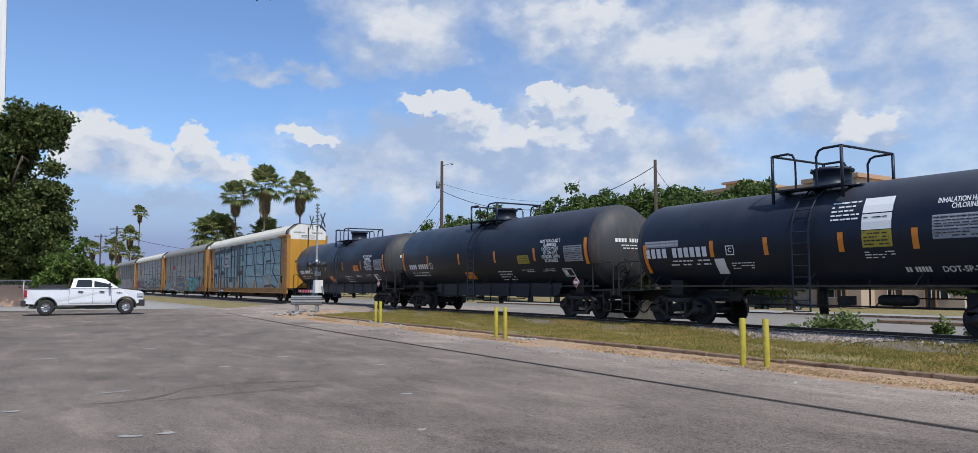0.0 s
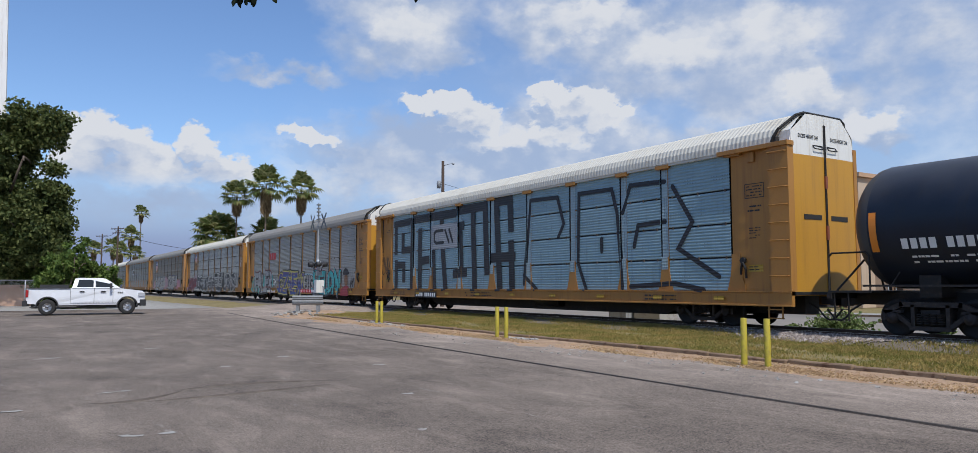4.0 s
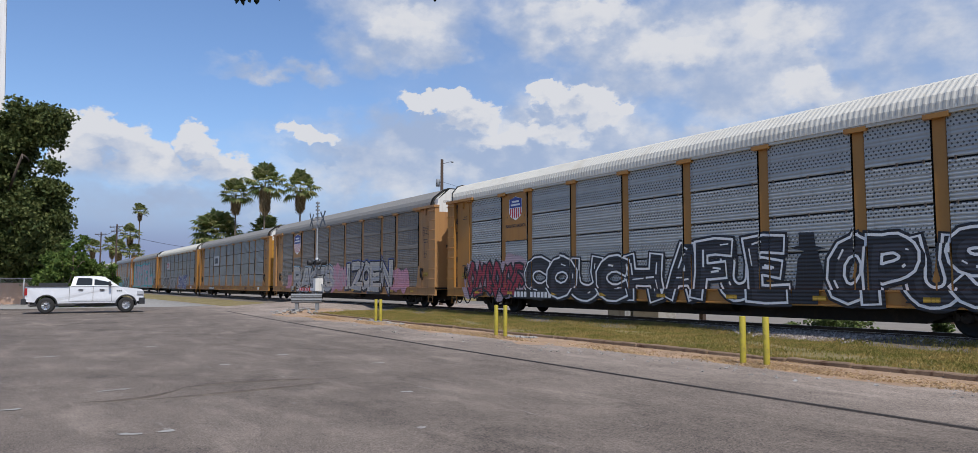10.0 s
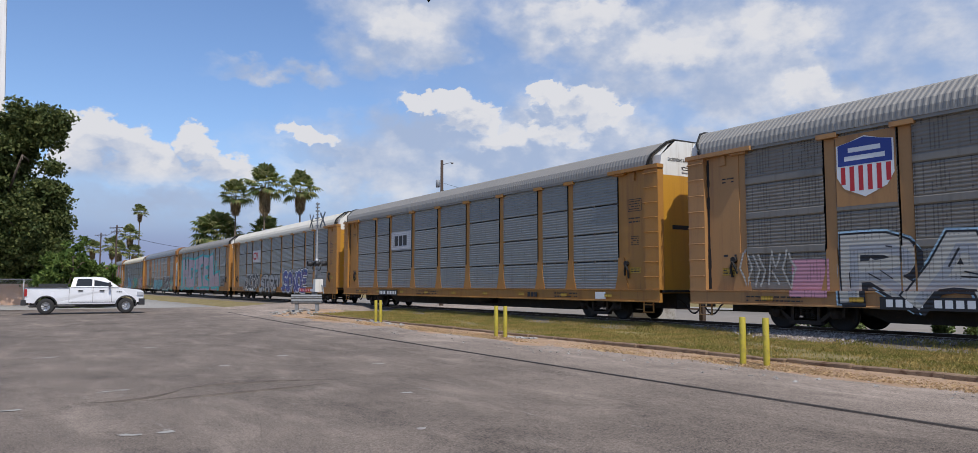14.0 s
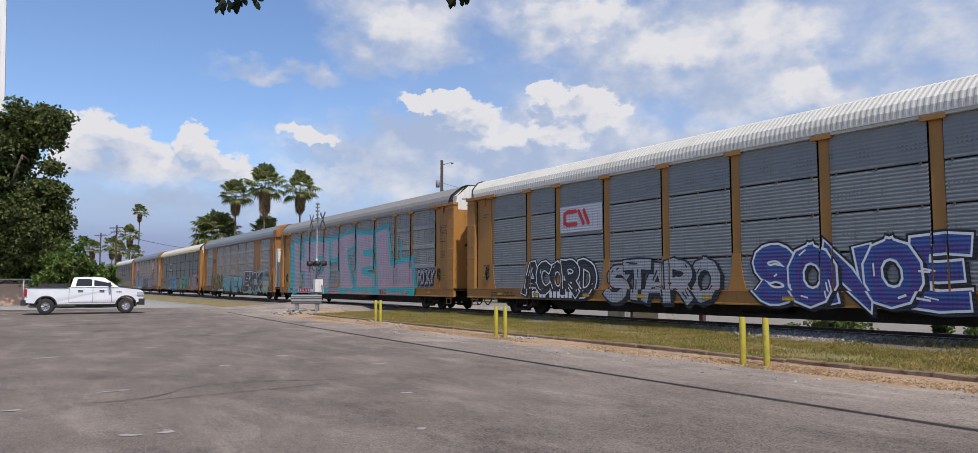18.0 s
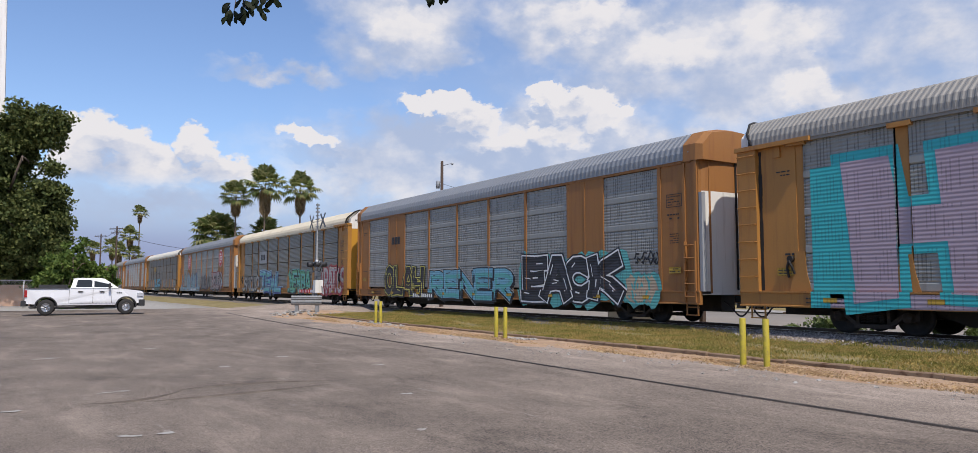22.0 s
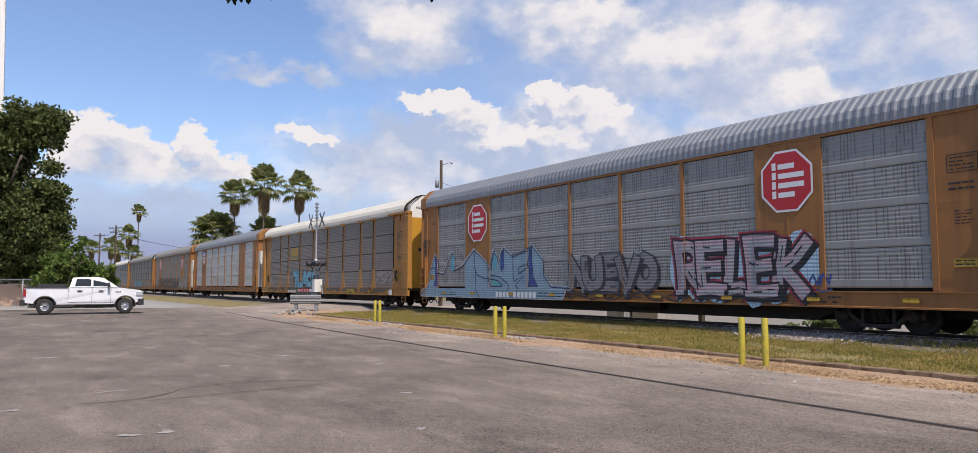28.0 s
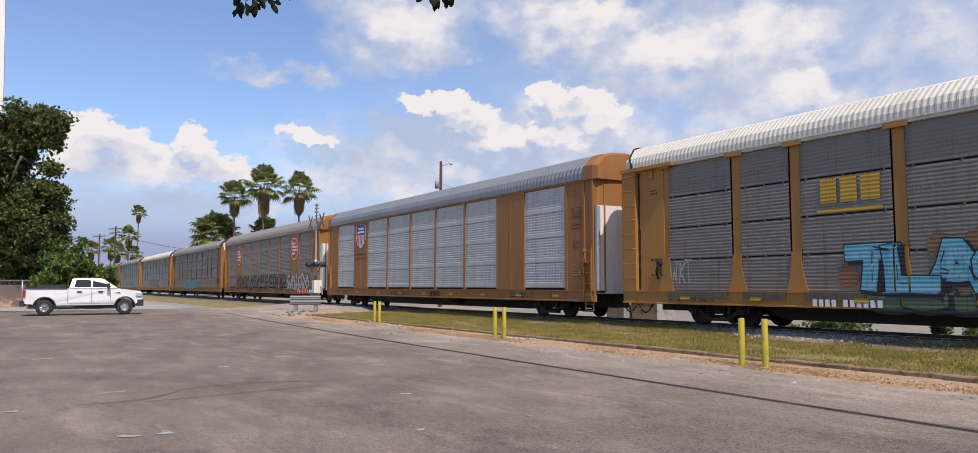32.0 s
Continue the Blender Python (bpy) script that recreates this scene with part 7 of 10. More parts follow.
    for k, facet in enumerate((
            [(-11.75, 2.49), (-12.01, 2.69), (-12.00, 1.54), (-12.15, 1.17), (-11.73, 1.17)],
            [(-10.38, 2.72), (-10.07, 2.52), (-10.18, 1.94), (-10.52, 1.87)],
            [(-6.77, 2.67), (-6.45, 2.49), (-6.50, 1.95), (-6.73, 1.86)],
            [(-6.13, 2.64), (-5.90, 2.81), (-5.86, 1.96), (-6.12, 1.78)],
            [(-4.07, 2.64), (-3.85, 2.84), (-3.80, 1.57), (-3.49, 1.18), (-4.08, 1.21)],
            [(-6.95, 1.50), (-6.60, 1.46), (-6.05, 1.20), (-6.62, 1.16)])):
        shape(c, "b", "graffiti", ("deep_blue", "azure", "azure", "deep_blue", "deep_blue", "teal")[k], 2, facet)
    bm = bmesh.new()
    for k, line in enumerate((
            [(-8.25, 2.81), (-8.25, 2.02), (-7.99, 1.68), (-7.44, 1.54), (-6.40, 1.43), (-5.99, 1.21)],
            [(-8.17, 1.95), (-8.10, 1.07), (-7.64, 0.61)],
            [(-7.13, 1.57), (-6.96, 1.27), (-6.92, 1.17), (-6.04, 1.18)],
            [(-6.91, 1.66), (-6.23, 1.59), (-5.59, 1.27), (-5.44, 1.02), (-5.53, 0.84)],
            [(-5.21, 2.46), (-5.19, 1.70), (-5.13, 1.39), (-4.42, 1.59), (-5.06, 1.21), (-4.76, 1.06), (-4.74, 0.61)],
            [(-4.77, 1.96), (-4.15, 2.08), (-4.19, 1.91), (-4.78, 1.69), (-4.77, 1.96)],
            [(-3.99, 2.61), (-4.15, 2.09), (-3.95, 1.73), (-4.11, 1.18), (-3.46, 1.18), (-3.75, 1.55), (-3.86, 2.31), (-3.85, 2.83)],
            [(-6.57, 2.79), (-6.80, 2.37), (-6.90, 1.86)],
            [(-5.91, 2.81), (-6.13, 2.28), (-6.14, 1.90)],
            [(-5.25, 2.46), (-4.27, 2.65), (-4.02, 2.79)])):
        ribbon(bm, line, 0.045, -0.0004 * (k % 3))
    for i in range(0, 25, 2):
        ribbon(bm, [(x + 0.03, z - 0.085) for x, z in pts[i:i + 3]], 0.04, -0.0004 * (i % 3))
    lay(c, "b", "graffiti", bm, M["navy"], 4)
    scribble(c, "b", -13.3, -12.5, 3.1, 3.5, "NUEVO", "slate", 0.035, 71)
    scribble(c, "b", -13.2, -12.6, 2.7, 3.05, "APK", "slate", 0.035, 72)
    graffiti(c, "b", "NUEVO", -1.6, 3.2, 0.95, 2.35, "dusk", "tar", 0.50, 0.05, 37)
    graffiti(c, "b", "RELEK", 3.95, 8.7, 0.85, 2.6, "mauve", "slate", 0.42, 0.06, 38, "pale_blue", halo="crimson")
    scribble(c, "b", 8.6, 9.3, 1.05, 1.55, 2, "deep_blue", 0.06, 39)
    scribble(c, "b", -1.5, 7.5, 0.7, 0.98, 9, "slate", 0.04, 40)
    number_strip(c, "b", -6.4, -3.4, 0.72, 0.94, 9, False)
    c = A[10]
    flat(c, "a", "emblem", "label", 3, [(-6.4, -4.65, 3.1, 3.2), (-6.3, -5.85, 3.35, 4.0), (-5.75, -5.3, 3.35, 4.0), (-5.2, -4.7, 3.35, 4.0)], "plain yellow bars in place of a company mark")
    graffiti(c, "a", "UOUOUU", -5.1, 0.15, 0.66, 1.16, "moss", "slate", 0.40, 0.035, 47)
    for px_, pz_ in ((-0.25, 1.4), (-5.6, 1.5), (-2.6, 2.2), (-3.4, 2.15)):
        shape(c, "a", "graffiti", "skin", 1, [(px_ + 0.27 * math.cos(k * math.pi / 8), pz_ + 0.3 * math.sin(k * math.pi / 8)) for k in range(16)], "blurred brick-red spot of spray paint")
    graffiti(c, "a", "TLACO", -5.75, -0.35, 1.04, 2.30, "azure", "slate", 0.42, 0.035, 41, base=6)
    for seed_, z_ in ((42, 2.2), (48, 2.05), (49, 1.7)):
        scribble(c, "a", 1.6, 4.1, 1.05, z_, 5, "silver", 0.026, seed_)
    scribble(c, "a", 7.4, 8.6, 1.4, 2.0, "GVAG", "silver", 0.03, 43)
    scribble(c, "a", 9.5, 11.9, 1.3, 2.0, 6, "cream", 0.06, 44)
    scribble(c, "a", -11.6, -10.7, 1.3, 2.0, "WKT", "cream", 0.05, 45)
    number_strip(c, "a", -6.55, -4.65, 0.70, 0.88, 10, False)
    flat(c, "a", "emblem_field", "yellow", 2, [(5.3, 6.5, 0.70, 0.98)])
    bar_mark(c, "a", 5.6, 6.2, 0.75, 0.93, "black", 3)
    flat(c, "a", "data_panel", "white", 2, [(11.45, 11.9, 0.70, 0.98)])
    c = A[11]
    shield(c, "b", -8.65, -7.3, 3.5, 4.95)
    flat(c, "b", "print", "black", 3, fine_print(-8.8, -7.2, 2.75, 3.25, 2, 61))
    bar_mark(c, "b", 1.0, 2.0, 0.74, 0.98, "black", 3)
    c = A[12]
    octagon(c, "b", -8.8, -7.2, 3.2, 4.8)
    octagon(c, "b", 7.3, 8.9, 3.2, 4.8)
    graffiti(c, "b", 9, -8.8, 6.0, 0.8, 2.2, None, "slate", 0.2, 0.05, 46)
    graffiti(c, "b", 4, 6.4, 11.5, 0.8, 2.2, "cream", "slate", 0.3, 0.06, 47)
    for i in range(13, len(A)):
        kind = RACKS[i][0]
        graffiti(A[i], kind, 6, -7.0 + i % 3, 2.0 + i % 4, 0.8, 2.1, ("cream", "sky_blue", "silver")[i % 3], "slate", 0.3, 0.06, 50 + i)


paint_cars()


def wrap(car, radius, axis_z, name, bm, material, layer, label=""):
    """Lays a flat shape onto the belly of a tank."""
    for v in bm.verts:
        h = max(-0.98, min(0.98, (v.co.z - axis_z) / radius))
        r = radius + 0.012 + 0.003 * layer
        v.co = Vector((v.co.x, v.co.y - r * math.sqrt(1 - h * h), axis_z + r * h))
    bm.normal_update()
    bmesh.ops.reverse_faces(bm, faces=[f for f in bm.faces if f.normal.y > 0])
    data = bpy.data.meshes.new(name)
    bm.to_mesh(data)
    bm.free()
    data.materials.append(M[material])
    return part(name, data, None, car, label)


def tank_rects(car, radius, axis_z, name, material, layer, rects, label=""):
    bm = bmesh.new()
    for i, (x0, x1, z0, z1) in enumerate(rects):
        n = max(1, int((z1 - z0) / 0.15))
        for k in range(n):
            a, b = z0 + (z1 - z0) * k / n, z0 + (z1 - z0) * (k + 1) / n
            bm.faces.new([bm.verts.new(p) for p in ((x0, 0, a), (x1, 0, a), (x1, 0, b), (x0, 0, b))])
    ob = wrap(car, radius, axis_z, name, bm, material, layer, label)
    return tagged(ob, kind="stuff") if len(rects) > 1 else ob


def tank_text(car, radius, axis_z, body, x, z, height, width=None, material="white"):
    bm = text_mesh(body, height)
    if width:
        xs_ = [v.co.x for v in bm.verts]
        k = width / (max(xs_) - min(xs_))
        for v in bm.verts:
            v.co.x *= k
    for v in bm.verts:
        v.co.x += x
        v.co.z += z
    return wrap(car, radius, axis_z, "lettering", bm, material, 2)


def table_rects(x0, x1, z0, z1, rows_, seed):
    return fine_print(x0 + 0.05, x1 - 0.05, z0 + 0.03, z1 - 0.03, rows_, seed)


def hazard_diamond(car, x, z, y, seed):
    bm = bmesh.new()
    plate(bm, [(x - 0.2, z), (x, z - 0.2), (x + 0.2, z), (x, z + 0.2)], y - 0.01, y)
    d = part("placard", bm, M["white"], car, "white and red diamond placard")
    bm = bmesh.new()
    plate(bm, [(x - 0.17, z), (x, z - 0.17), (x + 0.17, z), (x, z + 0.17)], y - 0.014, y - 0.011)
    part("placard_field", bm, M["red"], d)
    bm = bmesh.new()
    box(bm, x - 0.11, x + 0.11, y - 0.018, y - 0.015, z - 0.045, z + 0.045)
    part("placard_bar", bm, M["white"], d)


def paint_tanks():
    c, r, a = TANKS[0], 1.42, 2.55
    tank_rects(c, r, a, "number", "white", 2, bars_row(-5.95, -3.3, 2.13, 2.43, (4, 6), 1), "plain white bars in place of a number")
    tank_rects(c, r, a, "grey_label", "silver", 1, [(-5.95, -4.47, 2.47, 2.68)])
    tank_rects(c, r, a, "print", "white", 2, fine_print(-5.0, -3.25, 1.85, 2.08, 2, 2) + fine_print(-2.5, -1.67, 1.72, 1.94, 3, 3) + fine_print(0.78, 1.58, 2.86, 3.4, 5, 4) + fine_print(1.66, 2.45, 1.9, 2.1, 3, 5))
    tank_rects(c, r, a, "class_mark", "white", 2, [(-2.61, -2.31, 2.14, 2.17), (-2.61, -2.31, 2.39, 2.42), (-2.61, -2.58, 2.14, 2.42), (-2.34, -2.31, 2.14, 2.42)])
    tank_text(c, r, a, "C", -2.46, 2.28, 0.13)
    for x in (-3.13, -1.2, 1.07, 2.95, 5.2):
        tank_rects(c, r, a, "reflector", "orange", 2, [(x - 0.075, x + 0.075, 2.1, 2.59)], "orange reflector strip")
    for x in (-5.95, 5.95):
        tank_rects(c, r, a, "reflector", "orange", 2, [(x - 0.08, x + 0.08, 1.66, 2.58)], "orange reflector strip")
    tank_rects(c, r, a, "white_label", "white", 1, [(-3.1, -2.72, 1.6, 2.05)])
    tank_rects(c, r, a, "white_label", "white", 1, [(1.64, 2.40, 3.03, 3.41)])
    tank_rects(c, r, a, "white_label", "white", 1, [(1.64, 2.40, 2.61, 3.0)])
    y = tank_rects(c, r, a, "yellow_label", "yellow", 1, [(1.64, 2.40, 2.18, 2.59)])
    tank_rects(c, r, a, "print", "black", 3, table_rects(1.64, 2.40, 2.18, 2.59, 4, 8) + table_rects(1.64, 2.40, 2.85, 2.98, 1, 9))
    tank_text(c, r, a, "INHALATION HAZARD\nCHLORINE", 4.05, 3.1, 0.12, 1.2)
    tank_rects(c, r, a, "data_panel", "silver", 1, [(3.35, 4.6, 2.3, 2.85)])
    tank_rects(c, r, a, "print", "black", 2, table_rects(3.35, 4.6, 2.3, 2.85, 7, 11))
    tank_text(c, r, a, "DOT-SP-20600", 3.98, 1.62, 0.13, 1.2)
    tank_rects(c, r, a, "print", "white", 2, bars_row(2.53, 3.14, 1.57, 1.69, (2, 5), 4))
    for c, seed in ((TANKS[1], 20), (TANKS[2], 30)):
        r, a = 1.56, 2.72
        tank_rects(c, r, a, "number", "white", 2, bars_row(-7.0, -4.9, 2.1, 2.34, (4, 5), seed), "plain white bars in place of a number")
        tank_rects(c, r, a, "class_mark", "white", 2, [(-4.7, -4.4, 2.1, 2.13), (-4.7, -4.4, 2.36, 2.39), (-4.7, -4.67, 2.1, 2.39), (-4.43, -4.4, 2.1, 2.39)])
        tank_text(c, r, a, "C", -4.55, 2.24, 0.12)
        tank_rects(c, r, a, "print", "white", 2, fine_print(-6.8, -5.0, 1.73, 1.98, 2, seed) + fine_print(1.4, 2.5, 1.47, 1.91, 4, seed + 1) + fine_print(3.25, 4.1, 1.79, 1.93, 2, seed + 2) + fine_print(4.67, 5.5, 1.8, 1.94, 2, seed + 3))
        for x in (-4.83, -1.7, 1.42, 4.38):
            tank_rects(c, r, a, "reflector", "orange", 2, [(x - 0.07, x + 0.07, 2.24, 2.74)], "orange reflector strip")
        for x in (-7.62, 7.62):
            tank_rects(c, r, a, "reflector", "orange", 2, [(x - 0.09, x + 0.09, 2.05, 3.0)], "orange reflector strip")
        tank_rects(c, r, a, "orange_label", "orange", 2, [(-1.5, -0.7, 1.55, 1.87)])
        tank_rects(c, r, a, "warning_label", "yellow" if seed == 20 else "orange", 2, [(3.15, 3.97, 2.15, 2.49)])
        tank_rects(c, r, a, "print", "black", 3, table_rects(3.15, 3.97, 2.15, 2.49, 4, seed + 5))
        tank_text(c, r, a, "NOT FOR CLASS 3\nFLAMMABLE\nLIQUIDS WITH\nAPI GRAVITY\nGREATER THAN\n50 DEGREES", 5.46, 2.6, 0.125, 1.3)
        tank_rects(c, r, a, "data_panel", "silver", 1, [(6.31, 7.4, 2.16, 2.75)])
        tank_rects(c, r, a, "print", "black", 2, table_rects(6.31, 7.4, 2.16, 2.75, 8, seed + 41) + [(6.31, 7.4, 2.44, 2.452), (6.75, 6.758, 2.16, 2.75)])
        tank_rects(c, r, a, "frame_mark", "white", 2, [(5.95, 6.53, 1.6, 1.64), (5.95, 6.53, 1.87, 1.91), (5.95, 5.99, 1.6, 1.91), (6.49, 6.53, 1.6, 1.91), (6.0, 6.2, 1.66, 1.84)])
        hazard_diamond(c, 7.0, 1.36, -1.50, seed)
        # print and placard on the end of the tank
        bm = bmesh.new()
        for x0, x1, z0, z1 in bars_row(-0.85, 0.35, 2.82, 2.96, (4, 5), seed) + fine_print(-0.6, 0.3, 2.55, 2.76, 2, seed + 7):
            bm.faces.new([bm.verts.new((8.56 - 0.78 * (1 - math.sqrt(max(0.0, 1 - (p * p + (z - a) ** 2) / r ** 2))), p, z)) for p, z in ((x0, z0), (x1, z0), (x1, z1), (x0, z1))])
        tagged(part("print", bm, M["white"], c), kind="stuff")


paint_tanks()

# ---- more materials ----
def leaf_material(name, base, warm, through_=0.25, patch=None):
    material = bpy.data.materials.new(name)
    material.use_nodes = True
    tree = material.node_tree
    add, m, join = nodes_of(tree)
    out, shader = add("ShaderNodeOutputMaterial"), add("ShaderNodeBsdfPrincipled")
    island = add("ShaderNodeNewGeometry").outputs["Random Per Island"]
    mix = add("ShaderNodeMix", data_type="RGBA")
    mix.inputs["A"].default_value, mix.inputs["B"].default_value = (*base, 1), (*warm, 1)
    join(m("POWER", island, 1.6), mix.inputs["Factor"])
    colour = mix.outputs["Result"]
    if patch:
        # dry patches, a metre or so across
        n = add("ShaderNodeTexNoise")
        n.inputs["Scale"].default_value, n.inputs["Detail"].default_value, n.inputs["Roughness"].default_value = 1.1, 5.0, 0.65
        join(add("ShaderNodeNewGeometry").outputs["Position"], n.inputs["Vector"])
        dry = add("ShaderNodeMix", data_type="RGBA")
        dry.inputs["B"].default_value = (*patch, 1)
        join(colour, dry.inputs["A"])
        join(m("MULTIPLY", smooth(add, join, m("ADD", n.outputs[0], m("MULTIPLY", island, 0.22)), 0.48, 0.80), 0.9), dry.inputs["Factor"])
        colour = dry.outputs["Result"]
    join(colour, shader.inputs["Base Color"])
    shader.inputs["Roughness"].default_value = 0.6
    shader.inputs["Specular IOR Level"].default_value = 0.2
    glow = add("ShaderNodeBsdfTranslucent")
    join(colour, glow.inputs["Color"])
    both = add("ShaderNodeMixShader")
    both.inputs[0].default_value = through_
    join(shader.outputs[0], both.inputs[1])
    join(glow.outputs[0], both.inputs[2])
    join(both.outputs[0], out.inputs[0])
    return material


def glass_material(name, tint):
    material = bpy.data.materials.new(name)
    material.use_nodes = True
    shader = material.node_tree.nodes["Principled BSDF"]
    shader.inputs["Base Color"].default_value = (*tint, 1)
    shader.inputs["Roughness"].default_value = 0.06
    shader.inputs["IOR"].default_value = 1.5
    return material


M.update({
    "leaf_oak": leaf_material("leaf_oak", (0.052, 0.078, 0.023), (0.17, 0.185, 0.06)),
    "leaf_bright": leaf_material("leaf_bright", (0.075, 0.13, 0.028), (0.19, 0.25, 0.06)),
    "leaf_bush": leaf_material("leaf_bush", (0.10, 0.155, 0.05), (0.24, 0.30, 0.11)),
    "leaf_street": leaf_material("leaf_street", (0.062, 0.105, 0.026), (0.15, 0.20, 0.055)),
    "leaf_palm": leaf_material("leaf_palm", (0.12, 0.165, 0.05), (0.36, 0.34, 0.15), 0.42),
    "leaf_dry": leaf_material("leaf_dry", (0.24, 0.17, 0.10), (0.40, 0.30, 0.17)),
    "leaf_near": leaf_material("leaf_near", (0.008, 0.013, 0.004), (0.018, 0.026, 0.008)),
    "grass": leaf_material("grass", (0.185, 0.18, 0.042), (0.36, 0.31, 0.085), patch=(0.46, 0.32, 0.115)),
    "straw": leaf_material("straw", (0.43, 0.29, 0.155), (0.68, 0.50, 0.29)),
    "bark": mat("bark", (0.13, 0.10, 0.075), 0.95, var=0.35, scale=4, fine=30, bump=0.8),
    "pole_wood": mat("pole_wood", (0.062, 0.04, 0.029), 0.9, var=0.3, scale=2, fine=30, bump=0.5, dirt=(0.08, 0.06, 0.05), streak=True),
    "stucco": mat("stucco", (0.50, 0.39, 0.29), 0.9, var=0.1, scale=0.4, fine=12, bump=0.2, dirt=(0.38, 0.30, 0.23), dirt_amount=0.3, streak=True),
    "trim_tan": mat("trim_tan", (0.46, 0.30, 0.19), 0.8, var=0.1, scale=1),
    "wall_pink": mat("wall_pink", (0.52, 0.33, 0.23), 0.9, var=0.1, scale=0.6, bump=0.2, dirt=(0.36, 0.24, 0.17), dirt_amount=0.3),
    "tower_white": mat("tower_white", (0.80, 0.79, 0.77), 0.8, var=0.06, scale=0.3, fine=8, bump=0.15, dirt=(0.48, 0.45, 0.40), dirt_amount=0.4, streak=True),
    "car_white": mat("car_white", (0.72, 0.73, 0.75), 0.25, var=0.03, scale=1, bump=0),
    "car_dark": mat("car_dark", (0.02, 0.022, 0.025), 0.25, var=0.05, scale=1, bump=0),
    "plastic": mat("plastic", (0.03, 0.03, 0.032), 0.55, var=0.2, scale=3),
    "rubber": mat("rubber", (0.028, 0.027, 0.026), 0.85, var=0.2, scale=5),
    "alloy": mat("alloy", (0.55, 0.55, 0.56), 0.3, 0.9, var=0.1, scale=3, bump=0),
    "lamp_red": mat("lamp_red", (0.35, 0.02, 0.02), 0.25, var=0.1, scale=2, bump=0),
    "lamp_clear": mat("lamp_clear", (0.6, 0.62, 0.65), 0.15, 0.4, var=0.1, scale=2, bump=0),
    "sign_back": mat("sign_back", (0.10, 0.12, 0.14), 0.6, 0.2, var=0.2, scale=3),
    "galv_dull": mat("galv_dull", (0.235, 0.245, 0.25), 0.65, 0.15, var=0.2, scale=4, bump=0.1, dirt=(0.16, 0.15, 0.14)),
    "glass": glass_material("glass", (0.015, 0.02, 0.024)),
})


def spot(ahead, slant):
    """A place by its distance along the view axis and its slant to the right."""
    a = radians(TURN)
    return (-ahead * math.cos(a) + slant * ahead * math.sin(a), ahead * math.sin(a) + slant * ahead * math.cos(a))


def quads_mesh(name, verts, faces, material):
    data = bpy.data.meshes.new(name)
    data.from_pydata(verts, [], faces)
    data.materials.append(material)
    return data


def leaf_cloud(name, centres, radii, per, size, material, parent, seed, flat=0.75, at=None):
    """Small folded leaves strewn in clumps, as one crown."""
    rng = np.random.default_rng(seed)
    c = np.repeat(np.array(centres, float), per, axis=0)
    r = np.repeat(np.array(radii, float), per)
    n = len(c)
    d = rng.normal(size=(n, 3))
    d /= np.linalg.norm(d, axis=1)[:, None]
    d[:, 2] *= flat
    p = c + d * (r * rng.random(n) ** 0.45)[:, None]
    u = rng.normal(size=(n, 3))
    u[:, 2] -= 0.35
    u /= np.linalg.norm(u, axis=1)[:, None]
    w = np.cross(u, rng.normal(size=(n, 3)))
    w /= np.linalg.norm(w, axis=1)[:, None]
    k = np.cross(u, w)
    s = (size * (0.6 + 0.8 * rng.random(n)))[:, None]
    v = np.empty((n, 4, 3))
    v[:, 0] = p
    v[:, 1] = p + u * s * 0.5 + w * s * 0.32 + k * s * 0.08
    v[:, 2] = p + u * s
    v[:, 3] = p + u * s * 0.5 - w * s * 0.32 + k * s * 0.08
    i = np.arange(n) * 4
    faces = np.stack([i, i + 1, i + 2, i + 3], axis=1)
    data = quads_mesh(name, v.reshape(-1, 3).tolist(), faces.tolist(), material)
    return part(name, data, None, parent, at=at)


def limb(bm, a, b, r0, r1, rng, bends=3, wobble=0.12):
    """A crooked tapered limb; returns its points."""
    a, b = Vector(a), Vector(b)
    pts = [a]
    ln = (b - a).length
    for i in range(1, bends + 1):
        q = a.lerp(b, i / bends)
        if i < bends:
            q += Vector((rng.uniform(-1, 1), rng.uniform(-1, 1), rng.uniform(-0.6, 0.6))) * wobble * ln
        pts.append(q)
    for i in range(bends):
        rod(bm, pts[i], pts[i + 1], r0 + (r1 - r0) * i / bends, r0 + (r1 - r0) * (i + 1) / bends, seg=8)
    return pts


